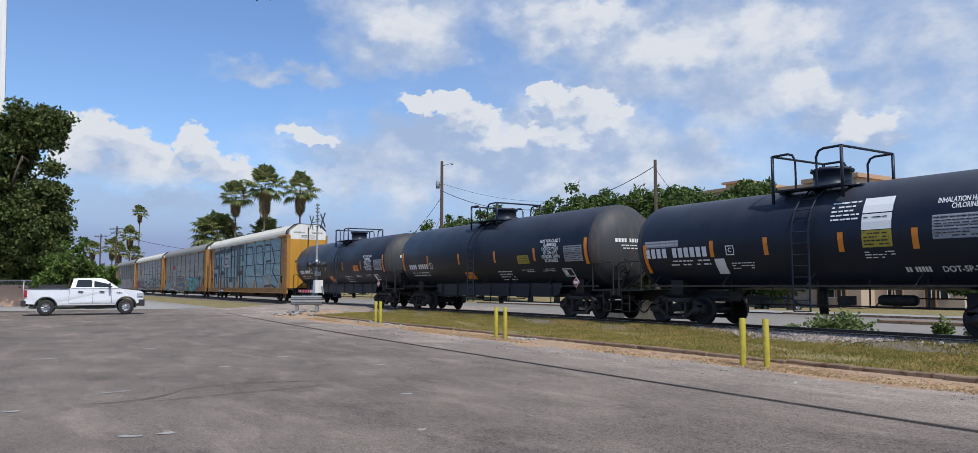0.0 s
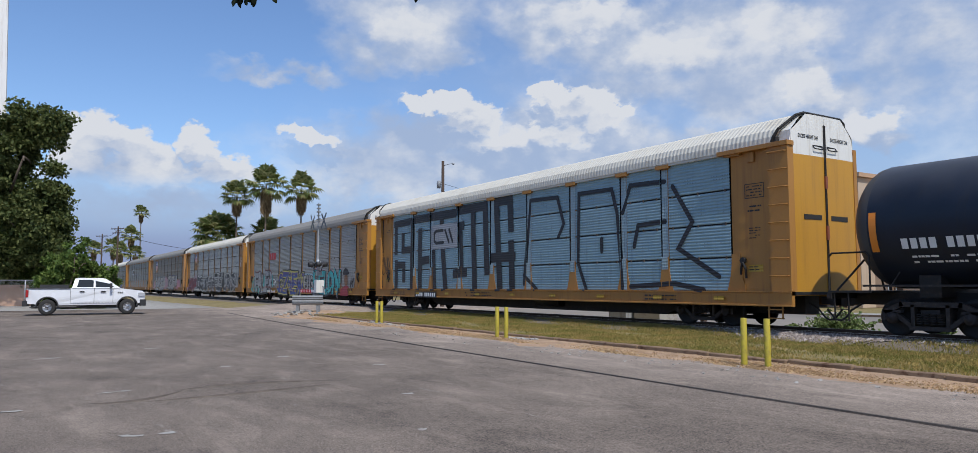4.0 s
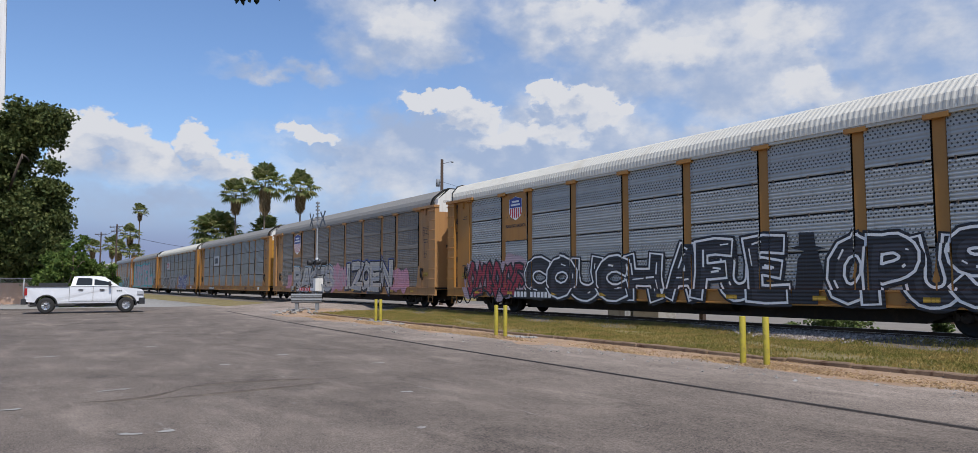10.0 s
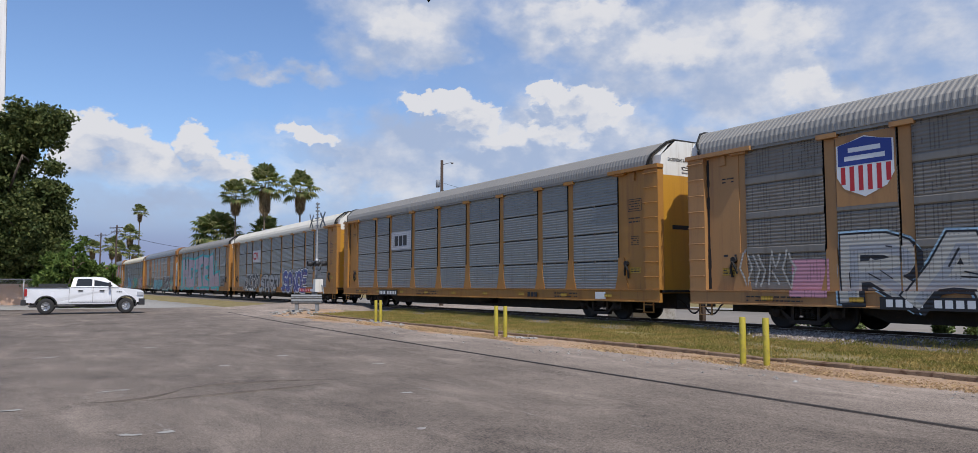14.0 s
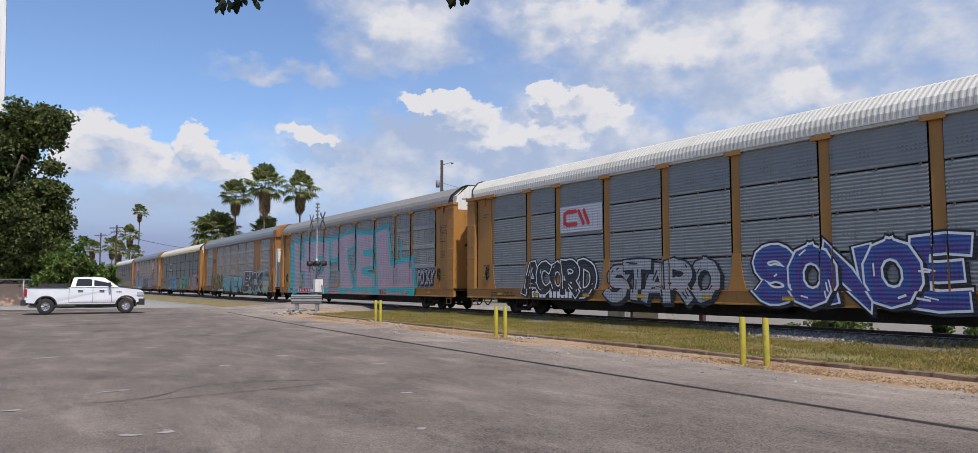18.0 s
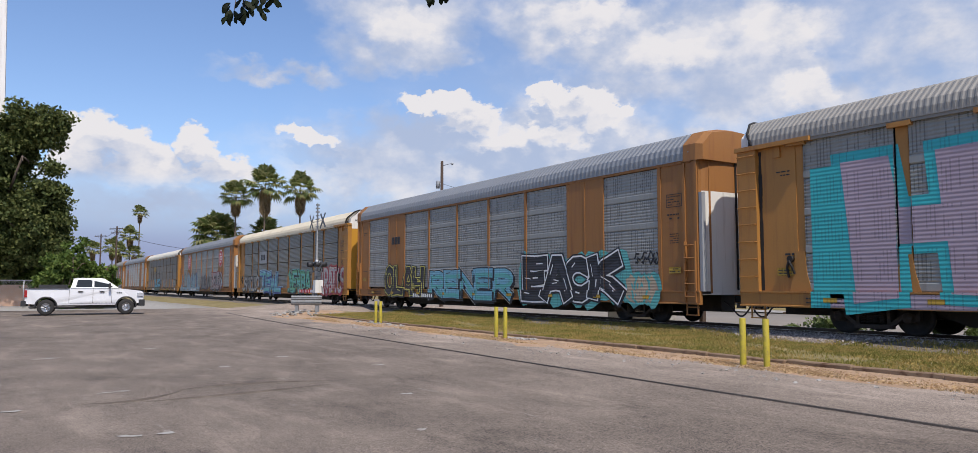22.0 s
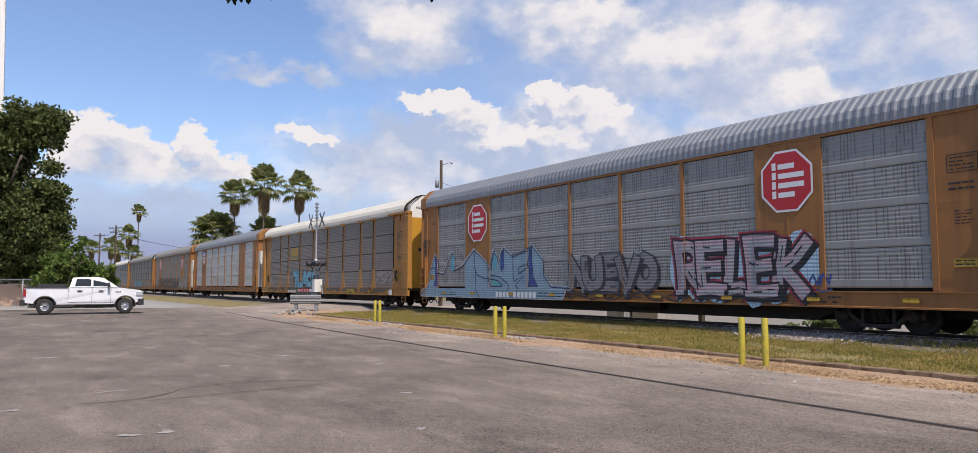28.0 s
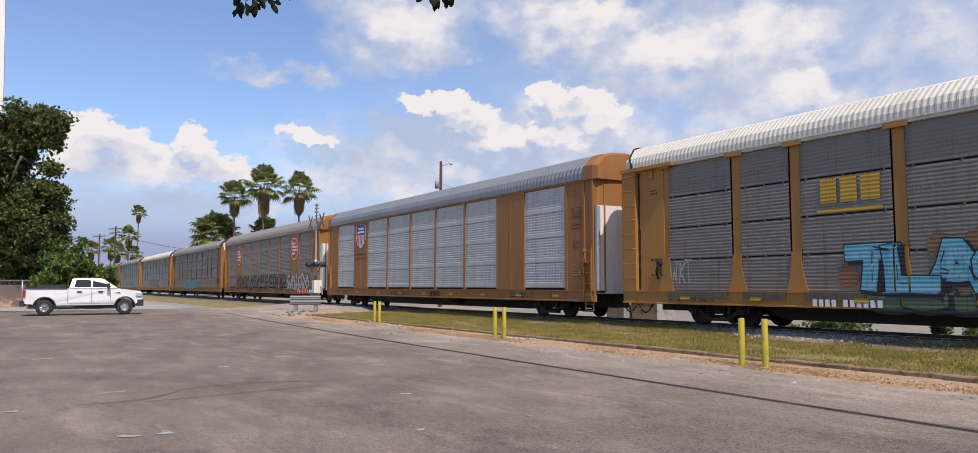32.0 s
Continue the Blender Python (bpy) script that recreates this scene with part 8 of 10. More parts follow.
def tree(x, y, z, height, spread, base, label, leaf, clumps, per, size, seed, group="", lobes=()):
    """Broad-leaved tree: trunk, limbs and a crown of many leaves with an uneven outline."""
    rng = random.Random(seed)
    t = thing("tree", pose(x, y, z + ground_dip(x, y)), label, "tree", group)
    bm = bmesh.new()
    fork = base * 0.75
    rod(bm, (0, 0, -0.1), (0.1, 0.05, fork), 0.035 * height, 0.024 * height, seg=10)
    centres, radii = [], []
    for i in range(9):
        a = i * 2.4 + rng.uniform(-0.3, 0.3)
        reach = spread * rng.uniform(0.45, 0.85)
        tip = (reach * math.cos(a), reach * math.sin(a), rng.uniform(base + 0.1 * height, height * 0.92 - 0.25 * reach * height / spread / 2))
        pts = limb(bm, (0.1, 0.05, fork * rng.uniform(0.7, 1.0)), tip, 0.016 * height, 0.005 * height, rng)
        for q in pts[1:]:
            for _ in range(2):
                e = q + Vector((rng.uniform(-1, 1), rng.uniform(-1, 1), rng.uniform(-0.5, 0.8))) * spread * 0.25
                limb(bm, q, e, 0.006 * height, 0.002 * height, rng, 2)
                centres.append(e)
    part("trunk", bm, M["bark"], t)
    mid = base + (height - base) * 0.48
    if lobes:
        # lobes: across the view, height, half width and half height
        centres = [c for c in centres if rng.random() < 0.25]
        a = radians(TURN)
        total = sum(w * h for _, _, w, h in lobes)
        for across, up, w, h in lobes:
            for _ in range(int(clumps * w * h / total)):
                d = Vector((rng.gauss(0, 1), rng.gauss(0, 1), rng.gauss(0, 1))).normalized() * rng.uniform(0.35, 1.0)
                u, v = across + d.x * w, d.y * w * 1.2
                centres.append(Vector((u * math.sin(a) - v * math.cos(a), u * math.cos(a) + v * math.sin(a), up + d.z * h)))
    while len(centres) < clumps:
        d = Vector((rng.gauss(0, 1), rng.gauss(0, 1), rng.gauss(0, 1))).normalized()
        k = rng.uniform(0.45, 1.0) * (0.82 + 0.6 * noise.noise((d.x * 1.7 + seed, d.y * 1.7, d.z * 1.7)))
        centres.append(Vector((d.x * spread * k, d.y * spread * k, mid + d.z * (height - base) * 0.52 * k)))
    radii = [spread * rng.uniform(0.09, 0.19) for _ in centres]
    leaf_cloud("crown", [tuple(c) for c in centres], radii, per, size, M[leaf], t, seed)
    return t


def bush(x, y, z, w, h, label, leaf, count, size, seed, group=""):
    """Shrub of upright stems with leaves along them."""
    rng = random.Random(seed)
    b = thing("bush", pose(x, y, z), label, "bush", group)
    bm = bmesh.new()
    centres = []
    for i in range(count):
        a = rng.uniform(0, 6.283)
        r = w / 2 * rng.random() ** 0.5
        tip = Vector((r * math.cos(a), r * math.sin(a) * 0.7, h * rng.uniform(0.35, 1.0) * (1 - 0.45 * (r / (w / 2)) ** 2)))
        # each stem rises from the root and leans outwards
        line = [Vector((tip.x * (0.15 + 0.85 * u ** 1.5), tip.y * (0.15 + 0.85 * u ** 1.5), -0.05 + (tip.z + 0.05) * (1.25 * u - 0.25 * u * u))) for u in (0.0, 0.35, 0.7, 1.0)]
        for p, q, th in zip(line, line[1:], (0.011, 0.008, 0.005)):
            rod(bm, p, q, th, th * 0.7, seg=5)
            for k in (0.2, 0.5, 0.8, 1.0):
                centres.append(tuple(p.lerp(q, k)))
    part("stems", bm, M["bark"], b)
    leaf_cloud("leaves", centres, [0.055] * len(centres), 4, size, M[leaf], b, seed)
    return b


def palm(x, y, height, crown, seed, label, skirt=1.0, group="palms", fronds=46):
    """Fan palm: ringed trunk, fan leaves and a skirt of dry ones."""
    rng = random.Random(seed)
    p = thing("palm_tree", pose(x, y, 0.0), label, "palm tree", group)
    bm = bmesh.new()
    lean = rng.uniform(-0.3, 0.3)
    prof_ = [(-0.2, 0.30), (0.4, 0.24)]
    for i in range(12):
        h = 0.8 + (height - 1.0) * i / 11
        prof_ += [(h, 0.165 - 0.04 * i / 11), (h + 0.05, 0.15 - 0.04 * i / 11)]
    prof_.append((height, 0.12))
    lathe(bm, prof_, (0, 0, 0), (lean * 0.03, 0.0, 1.0), seg=10)
    part("trunk", bm, M["bark"], p)
    top = Vector((lean * 0.03 * height, 0.0, height))

    def fan(verts, faces, a, tilt, length, size, droop):
        out_ = Vector((math.cos(a) * math.cos(tilt), math.sin(a) * math.cos(tilt), math.sin(tilt)))
        side = out_.cross(Vector((0, 0, 1))).normalized()
        up = side.cross(out_).normalized()
        hub = top + out_ * length
        n = len(verts)
        verts += [tuple(top), tuple(top + side * 0.03), tuple(hub)]
        faces.append((n, n + 1, n + 2))
        ribs = 12
        for i in range(ribs):
            b = -1.9 + 3.8 * i / (ribs - 1)
            way_ = out_ * math.cos(b) + side * math.sin(b)
            tip = hub + way_ * size * (1.0 - 0.12 * abs(b)) + Vector((0, 0, -droop * size * (0.35 + 0.3 * rng.random())))
            mid_ = hub + way_ * size * 0.55 + up * 0.05 * size
            w = (side * math.cos(b) - out_ * math.sin(b)) * size * 0.11
            n = len(verts)
            verts += [tuple(hub), tuple(mid_ + w), tuple(tip), tuple(mid_ - w)]
            faces.append((n, n + 1, n + 2, n + 3))
    verts, faces = [], []
    fronds = int(fronds * 1.1)
    for i in range(fronds):
        a = i * 2.39996 + rng.uniform(-0.2, 0.2)
        tilt = radians(84 - 122 * (i / fronds) ** 1.05 + rng.uniform(-8, 8))
        fan(verts, faces, a, tilt, crown * rng.uniform(0.36, 0.62), crown * rng.uniform(0.34, 0.46), 0.55)
    part("crown", quads_mesh("crown", verts, faces, M["leaf_palm"]), None, p)
    if skirt > 0:
        verts, faces = [], []
        for i in range(int(34 * skirt)):
            a = i * 2.39996
            k = i / (34 * skirt)
            base_ = top
            top = base_ - Vector((0, 0, 0.9 * k * skirt * crown * 0.6))
            fan(verts, faces, a, radians(-66 - 18 * k), crown * 0.24, crown * 0.28, 0.7)
            top = base_
        part("dry_leaves", quads_mesh("dry_leaves", verts, faces, M["leaf_dry"]), None, p, "brown dry hanging leaves")
    return p


# ---- by the kerb ----
def bollard(x, y, lean=0.0):
    b = thing("bollard", pose(x, y, 0.0, 0, lean, 0), "yellow painted steel pipe bollard beside the kerb", "bollard", "bollards along the kerb")
    bm = bmesh.new()
    lathe(bm, ((-0.1, 0.062), (0.955, 0.062), (0.965, 0.055), (0.968, 0.0)), (0, 0, 0), (0, 0, 1), seg=16)
    part("pipe", bm, M["yellow"], b)
    return b


for x_, y_, lean_ in ((-9.99, 12.28, 0.4), (-9.51, 12.38, -0.3), (-19.39, 12.52, 0.2), (-19.01, 12.60, 0.6), (-29.46, 12.97, 0.0), (-29.06, 13.01, -0.5)):
    bollard(x_, y_, lean_)

kerb = thing("kerb", pose(0, 0, 0), "weathered concrete kerb with dark stains", "kerb", kind="structure")
rng_ = random.Random(5)
x_ = -38.0
while x_ < 9.0:
    ln = rng_.uniform(1.1, 2.6)
    bm = bmesh.new()
    box(bm, 0, ln - 0.02, -0.08, 0.08, -0.08, rng_.uniform(0.125, 0.15))
    bmesh.ops.subdivide_edges(bm, edges=[e for e in bm.edges if abs(e.verts[0].co.x - e.verts[1].co.x) > 0.5], cuts=5)
    bevelled(bm, 0.02)
    for v in bm.verts:
        v.co += Vector((0, 0.022 * noise.noise((v.co.x * 3.0 + x_, v.co.y * 5, v.co.z * 5)), 0.018 * noise.noise((v.co.x * 2.5 + x_, 4.0, v.co.z * 4))))
    part("kerb_stone", bm, M["kerb"], kerb, at=pose(x_, 13.12 + 0.03 * rng_.uniform(-1, 1) + 0.00075 * max(0.0, -x_ - 25) ** 2, 0.0, rng_.uniform(-2, 2), 0, rng_.uniform(-0.8, 0.8)))
    x_ += ln


def grass_edge(x):
    """Where the grass gives way to stones before the near rail."""
    return 18.2 - 0.85 * np.exp(-((x + 12.2) / np.where(x < -12.2, 2.4, 1.45)) ** 2) + 0.05 * np.sin(x * 1.7) + 0.05 * np.sin(x * 4.3)


def blades(name, count, xr, yr, height, material, seed, label, category, lift, clump=0.5):
    """Grass or straw: thin bent blades over a strip of ground."""
    rng = np.random.default_rng(seed)
    # denser near the camera's side
    x = xr[1] - (xr[1] - xr[0]) * rng.random(count) ** 1.5
    y = yr[0] + (yr[1] - yr[0]) * rng.random(count)
    f = np.sin(x * 1.3 + 2 * np.sin(y * 2.1)) + np.sin(x * 0.47 + y * 1.9 + 1.0) + rng.normal(size=count) * 0.7
    keep = (f > -clump * 2.2) & (y < grass_edge(x) + 0.10 * rng.normal(size=count))
    x, y, f = x[keep], y[keep], f[keep]
    n = len(x)
    z = np.interp(y, [12.9, 13.22, 14.0, 15.2, 16.2, 17.0, 17.35, 17.85, 18.2], [0.05, 0.08, 0.13, 0.15, 0.15, 0.115, 0.155, 0.28, 0.30]) + lift
    h = height * (0.4 + 0.5 * rng.random(n) + 0.12 * f)
    a = rng.random(n) * 6.283
    w = 0.006 + 0.006 * rng.random(n)
    dx, dy = np.cos(a) * w, np.sin(a) * w
    lie = 0.5 if height > 0.05 else 2.2
    bx, by = rng.normal(size=n) * h * lie, rng.normal(size=n) * h * lie
    v = np.empty((n, 4, 3))
    v[:, 0] = np.stack([x - dx, y - dy, z - 0.02], 1)
    v[:, 1] = np.stack([x + dx, y + dy, z - 0.02], 1)
    v[:, 2] = np.stack([x + bx * 0.4 + dx * 0.7, y + by * 0.4 + dy * 0.7, z + h * 0.65], 1)
    v[:, 3] = np.stack([x + bx, y + by, z + h], 1)
    i = np.arange(n) * 4
    faces = np.stack([i, i + 1, i + 2, i + 3], 1)
    ob = part(name, quads_mesh(name, v.reshape(-1, 3).tolist(), faces.tolist(), material), None)
    return tagged(ob, label, category, kind="stuff")


blades("grass", 280000, (-38, 8), (13.18, 18.2), 0.075, M["grass"], 3, "short patchy green and straw-coloured grass", "grass", 0.0)
blades("dry_straw", 46000, (-36, 8), (11.9, 13.08), 0.024, M["straw"], 4, "dry straw and dead grass along the kerb", "straw", -0.01, 0.2)


def stones(name, count, xr, yr, size, material, seed, label):
    rng = np.random.default_rng(seed)
    base_ = np.array([(1, 0, 0), (-1, 0, 0), (0, 1, 0), (0, -1, 0), (0, 0, 1), (0, 0, -1)], float)
    tri = np.array([(0, 2, 4), (2, 1, 4), (1, 3, 4), (3, 0, 4), (2, 0, 5), (1, 2, 5), (3, 1, 5), (0, 3, 5)])
    x = xr[1] - (xr[1] - xr[0]) * rng.random(count) ** 1.3
    y = yr[0] + (yr[1] - yr[0]) * rng.random(count)
    keep = y > grass_edge(x) - 0.12 + 0.12 * rng.normal(size=count)
    x, y = x[keep], y[keep]
    count = len(x)
    z = np.interp(y, [16.3, 17.0, 17.35, 17.85, 18.36, 18.54, 19.86, 20.04, 20.5, 21.1, 21.6], [0.15, 0.115, 0.15, 0.275, 0.305, 0.255, 0.255, 0.28, 0.26, 0.13, 0.03])
    s = size * (0.5 + rng.random((count, 1, 1)))
    v = base_[None] * s * (0.6 + 0.7 * rng.random((count, 6, 1)))
    a = rng.random(count) * 6.283
    c_, s_ = np.cos(a), np.sin(a)
    vx = v[:, :, 0] * c_[:, None] - v[:, :, 1] * s_[:, None] + 0.3 * v[:, :, 2]
    vy = v[:, :, 0] * s_[:, None] + v[:, :, 1] * c_[:, None]
    v = np.stack([vx + x[:, None], vy + y[:, None], v[:, :, 2] * 0.8 + z[:, None]], axis=2)
    faces = (tri[None] + (np.arange(count) * 6)[:, None, None]).reshape(-1, 3)
    ob = part(name, quads_mesh(name, v.reshape(-1, 3).tolist(), faces.tolist(), material), None)
    return tagged(ob, label, "gravel", kind="stuff")


def stone_material():
    material = bpy.data.materials.new("crushed_stone")
    material.use_nodes = True
    tree_ = material.node_tree
    shader = tree_.nodes["Principled BSDF"]
    geo = tree_.nodes.new("ShaderNodeNewGeometry")
    ramp = tree_.nodes.new("ShaderNodeValToRGB")
    ramp.color_ramp.elements[0].color = (0.11, 0.092, 0.08, 1)
    ramp.color_ramp.elements[1].color = (0.50, 0.44, 0.385, 1)
    ramp.color_ramp.elements.new(0.55).color = (0.28, 0.225, 0.19, 1)
    tree_.links.new(geo.outputs["Random Per Island"], ramp.inputs[0])
    tree_.links.new(ramp.outputs[0], shader.inputs["Base Color"])
    shader.inputs["Roughness"].default_value = 0.9
    return material


M["stone"] = stone_material()
stones("crushed_stone", 34000, (-45, 6), (17.2, 21.3), 0.034, M["stone"], 8, "loose pale crushed stone along the track")
stones("scattered_stone", 15000, (-17.5, -8.0), (16.9, 18.35), 0.05, M["stone"], 9, "scattered stones at the edge of the grass")

# sleepers under the rails
ties = thing("sleepers", pose(0, 0, 0), "dark timber railway sleepers in ballast", "sleeper", kind="structure")
tie = None
for i in range(130):
    if tie is None:
        bm = bmesh.new()
        box(bm, -0.115, 0.115, -1.3, 1.3, -0.16, 0.0)
        tie = made("sleeper", bm, M["timber"])
    part("sleeper", tie, None, ties, at=pose(-62 + i * 0.55, TRACK_Y, RAIL_Z - 0.166, 0, 0, 0.5 * math.sin(i * 3.7)))


# ---- crossing signal ----
def crossing_signal(x, y, z):
    s = thing("crossing_signal", pose(x, y, z, 0, 0, 90), "galvanised railway crossing signal mast with lamps and crossbucks", "crossing signal")
    bm = bmesh.new()
    lathe(bm, ((-0.3, 0.10), (0.05, 0.10), (0.06, 0.056), (5.4, 0.045), (5.42, 0.04), (6.05, 0.036), (6.1, 0.0)), (0, 0, 0), (0, 0, 1), seg=14)
    box(bm, -0.25, 0.25, -0.25, 0.25, -0.3, 0.06)
    part("mast", bm, M["galv_dull"], s)
    for yy, turn in ((-0.85, 20), (1.0, -14)):
        bm = bmesh.new()
        for a in (45, -45):
            c_, n_ = math.cos(radians(a)), math.sin(radians(a))
            plate(bm, [(-0.56 * c_ - 0.075 * n_, -0.56 * n_ + 0.075 * c_), (-0.56 * c_ + 0.075 * n_, -0.56 * n_ - 0.075 * c_), (0.56 * c_ + 0.075 * n_, 0.56 * n_ - 0.075 * c_), (0.56 * c_ - 0.075 * n_, 0.56 * n_ + 0.075 * c_)], -0.004 - 0.01 * (a > 0), 0.004 - 0.01 * (a > 0))
        part("crossbuck", bm, M["sign_back"], s, "dull dark grey back of a crossbuck sign", pose(0.0, yy, 5.05, 0, 0, 70 + turn))
        bm = bmesh.new()
        rod(bm, (0, 0, 5.05), (0, yy, 5.05), 0.025)
        part("bracket", bm, M["galv"], s)
    bm = bmesh.new()
    rod(bm, (-0.1, -0.75, 2.75), (0.1, 0.75, 2.75), 0.04)
    rod(bm, (0, 0, 2.6), (0, 0, 2.9), 0.1)
    part("lamp_arm", bm, M["galv"], s)
    for yy in (-0.62, 0.62):
        for f in (-1, 1):
            lamp_ = bmesh.new()
            lathe(lamp_, ((0, 0.0), (0.02, 0.17), (0.035, 0.17), (0.045, 0.0)), (f * 0.10, yy, 2.62), (f, 0, 0), seg=18)
            lathe(lamp_, ((0.0, 0.08), (0.05, 0.13), (0.14, 0.14), (0.3, 0.145), (0.3, 0.135), (0.1, 0.12)), (f * 0.02, yy, 2.62), (f, 0, 0), seg=14)
            part("signal_lamp", lamp_, M["plastic"], s, "black round signal lamp with hood")
    bm = bmesh.new()
    box(bm, -0.22, 0.22, -0.46, -0.1, 1.05, 1.75)
    bevelled(bm, 0.02)
    part("control_box", bm, M["white_paint"], s, "grey metal control box")
    bm = bmesh.new()
    box(bm, -0.14, 0.14, -0.3, -0.08, 2.0, 2.25)
    part("junction_box", bm, M["galv"], s)
    bm = bmesh.new()
    for zz, half in ((4.75, 0.22), (5.15, 0.28), (5.35, 0.2)):
        box(bm, -0.03, 0.03, -half, half, zz, zz + 0.05)
    for zz in (5.55, 5.75, 5.95):
        box(bm, -0.09, 0.09, -0.09, 0.09, zz, zz + 0.07)
    part("mast_bracket", bm, M["galv_dull"], s)
    bm = bmesh.new()
    pipe(bm, [(0.1, -0.12, 1.6), (0.16, -0.55, 1.35), (0.16, -0.75, 0.95)], 0.035)
    box(bm, -0.12, 0.12, 0.1, 0.42, 0.62, 1.5)
    part("gate_mechanism", bm, M["galv_dull"], s, "grey gate mechanism with counterweight arm")
    for yy in (-0.62, 0.62):
        bm = bmesh.new()
        pipe(bm, [(0, yy, 2.75), (0.0, yy * 1.25, 2.5), (0.0, yy * 0.9, 2.25), (0, 0.0, 2.2)], 0.025)
        part("cable", bm, M["plastic"], s)
    bm = bmesh.new()
    for i in range(7):
        box(bm, -0.06, 0.06, 0.4 + 0.28 * i, 0.54 + 0.28 * i, 1.05, 1.22)
    box(bm, -0.04, 0.04, -0.1, 2.4, 1.06, 1.21)
    for i, f in enumerate(bm.faces):
        f.material_index = 0 if i < 42 else 1
    arm = part("gate_arm", made("gate_arm", bm, (M["red"], M["white"])), None, s, "short red and white striped gate arm", pose(-0.1, 0.25, 0))
    return s


sx_, sy_ = spot(42, -0.230)
crossing_signal(sx_, sy_, 0.18)
bm = bmesh.new()
rows = []
for i in range(17):
    row = []
    for j in range(13):
        x_, y_ = sx_ - 3.2 + i * 0.45, sy_ - 2.6 + j * 0.45
        r = math.hypot((x_ - sx_ - 0.4) / 3.2, (y_ - sy_) / 2.4)
        row.append(bm.verts.new((x_, y_, -0.08 + 0.34 * max(0.0, 1 - r * r) + 0.07 * noise.noise((x_ * 1.7, y_ * 1.7, 0)))))
    rows.append(row)
for a, b in zip(rows, rows[1:]):
    for j in range(12):
        bm.faces.new((a[j], b[j], b[j + 1], a[j + 1])).smooth = True
tagged(part("rubble_mound", bm, M["soil"]), "low mound of soil and broken concrete round the signal", "soil", kind="structure")


def rubble(name, count, cx, cy, rx, ry, size, base, seed, label):
    """Broken lumps of concrete lying on the ground."""
    rng = random.Random(seed)
    bm = bmesh.new()
    for _ in range(count):
        a, r = rng.uniform(0, 6.283), rng.random() ** 0.6
        s = size * rng.uniform(0.3, 1.0)
        ob_ = bmesh.ops.create_cube(bm, size=1.0, matrix=pose(cx + rx * r * math.cos(a), cy + ry * r * math.sin(a), base * (1 - r * r) + 0.02, rng.uniform(-30, 30), rng.uniform(-30, 30), rng.uniform(0, 90)) @ Matrix.Diagonal((s, s * rng.uniform(0.5, 0.9), s * rng.uniform(0.25, 0.5), 1)))
        for v in ob_["verts"]:
            v.co += Vector((rng.uniform(-1, 1), rng.uniform(-1, 1), rng.uniform(-1, 1))) * s * 0.12
    ob_ = part(name, bm, M["concrete"])
    return tagged(ob_, label, "rubble", kind="stuff")


rubble("pebbles", 260, -17.0, 11.5, 16.0, 1.1, 0.07, 0.0, 84, "small pale pebbles and clods strewn beside the kerb")
rubble("rubble", 80, sx_ + 0.6, sy_ - 0.6, 3.4, 2.2, 0.26, 0.20, 81, "broken pale concrete rubble on the mound by the signal")
rubble("rubble", 26, -18.3, 12.7, 0.9, 0.25, 0.16, 0.03, 82, "small broken concrete lumps beside the kerb")
rubble("rubble", 30, -29.0, 12.85, 3.0, 0.3, 0.2, 0.03, 83, "small broken concrete lumps beside the kerb")


def guard_rail(x, y, z, turn):
    g = thing("guard_rail", pose(x, y, z, 0, 0, turn), "short galvanised corrugated guard rail on stubby posts", "guard rail")
    for zz in (0.36, 0.60):
        bm = bmesh.new()
        prof_ = [(0.0, -0.13), (-0.03, -0.11), (-0.07, -0.05), (-0.07, -0.03), (-0.02, 0.0), (-0.07, 0.03), (-0.07, 0.05), (-0.03, 0.11), (0.0, 0.13)]
        a = [bm.verts.new((-0.82, yy, zz + dz)) for yy, dz in prof_]
        b = [bm.verts.new((0.82, yy, zz + dz)) for yy, dz in prof_]
        c = [bm.verts.new((-0.82, yy + 0.012, zz + dz)) for yy, dz in prof_]
        d = [bm.verts.new((0.82, yy + 0.012, zz + dz)) for yy, dz in prof_]
        for i in range(len(prof_) - 1):
            bm.faces.new((a[i], b[i], b[i + 1], a[i + 1]))
            bm.faces.new((c[i], c[i + 1], d[i + 1], d[i]))
        part("beam", bm, M["galv_dull"], g)
    for xx in (-0.55, 0.55):
        bm = bmesh.new()
        box(bm, xx - 0.09, xx + 0.09, 0.014, 0.2, -0.5, 0.72)
        part("post", bm, M["galv_dull"], g)
    return g


gx_, gy_ = spot(40.6, -0.2425)
guard_rail(gx_, gy_, 0.36, 60)


# ---- behind the track ----
def cabinet(x, y, w, h, material, label):
    c = thing("concrete_box", pose(x, y, 0.0), label, "utility box", "concrete boxes behind the track")
    bm = bmesh.new()
    box(bm, -w / 2, w / 2, -0.5, 0.5, -0.05, h)
    bevelled(bm, 0.02)
    part("body", bm, M[material], c)
    bm = bmesh.new()
    box(bm, -w / 2 - 0.03, w / 2 + 0.03, -0.53, 0.53, h, h + 0.06)
    bevelled(bm, 0.015)
    part("lid", bm, M[material], c)


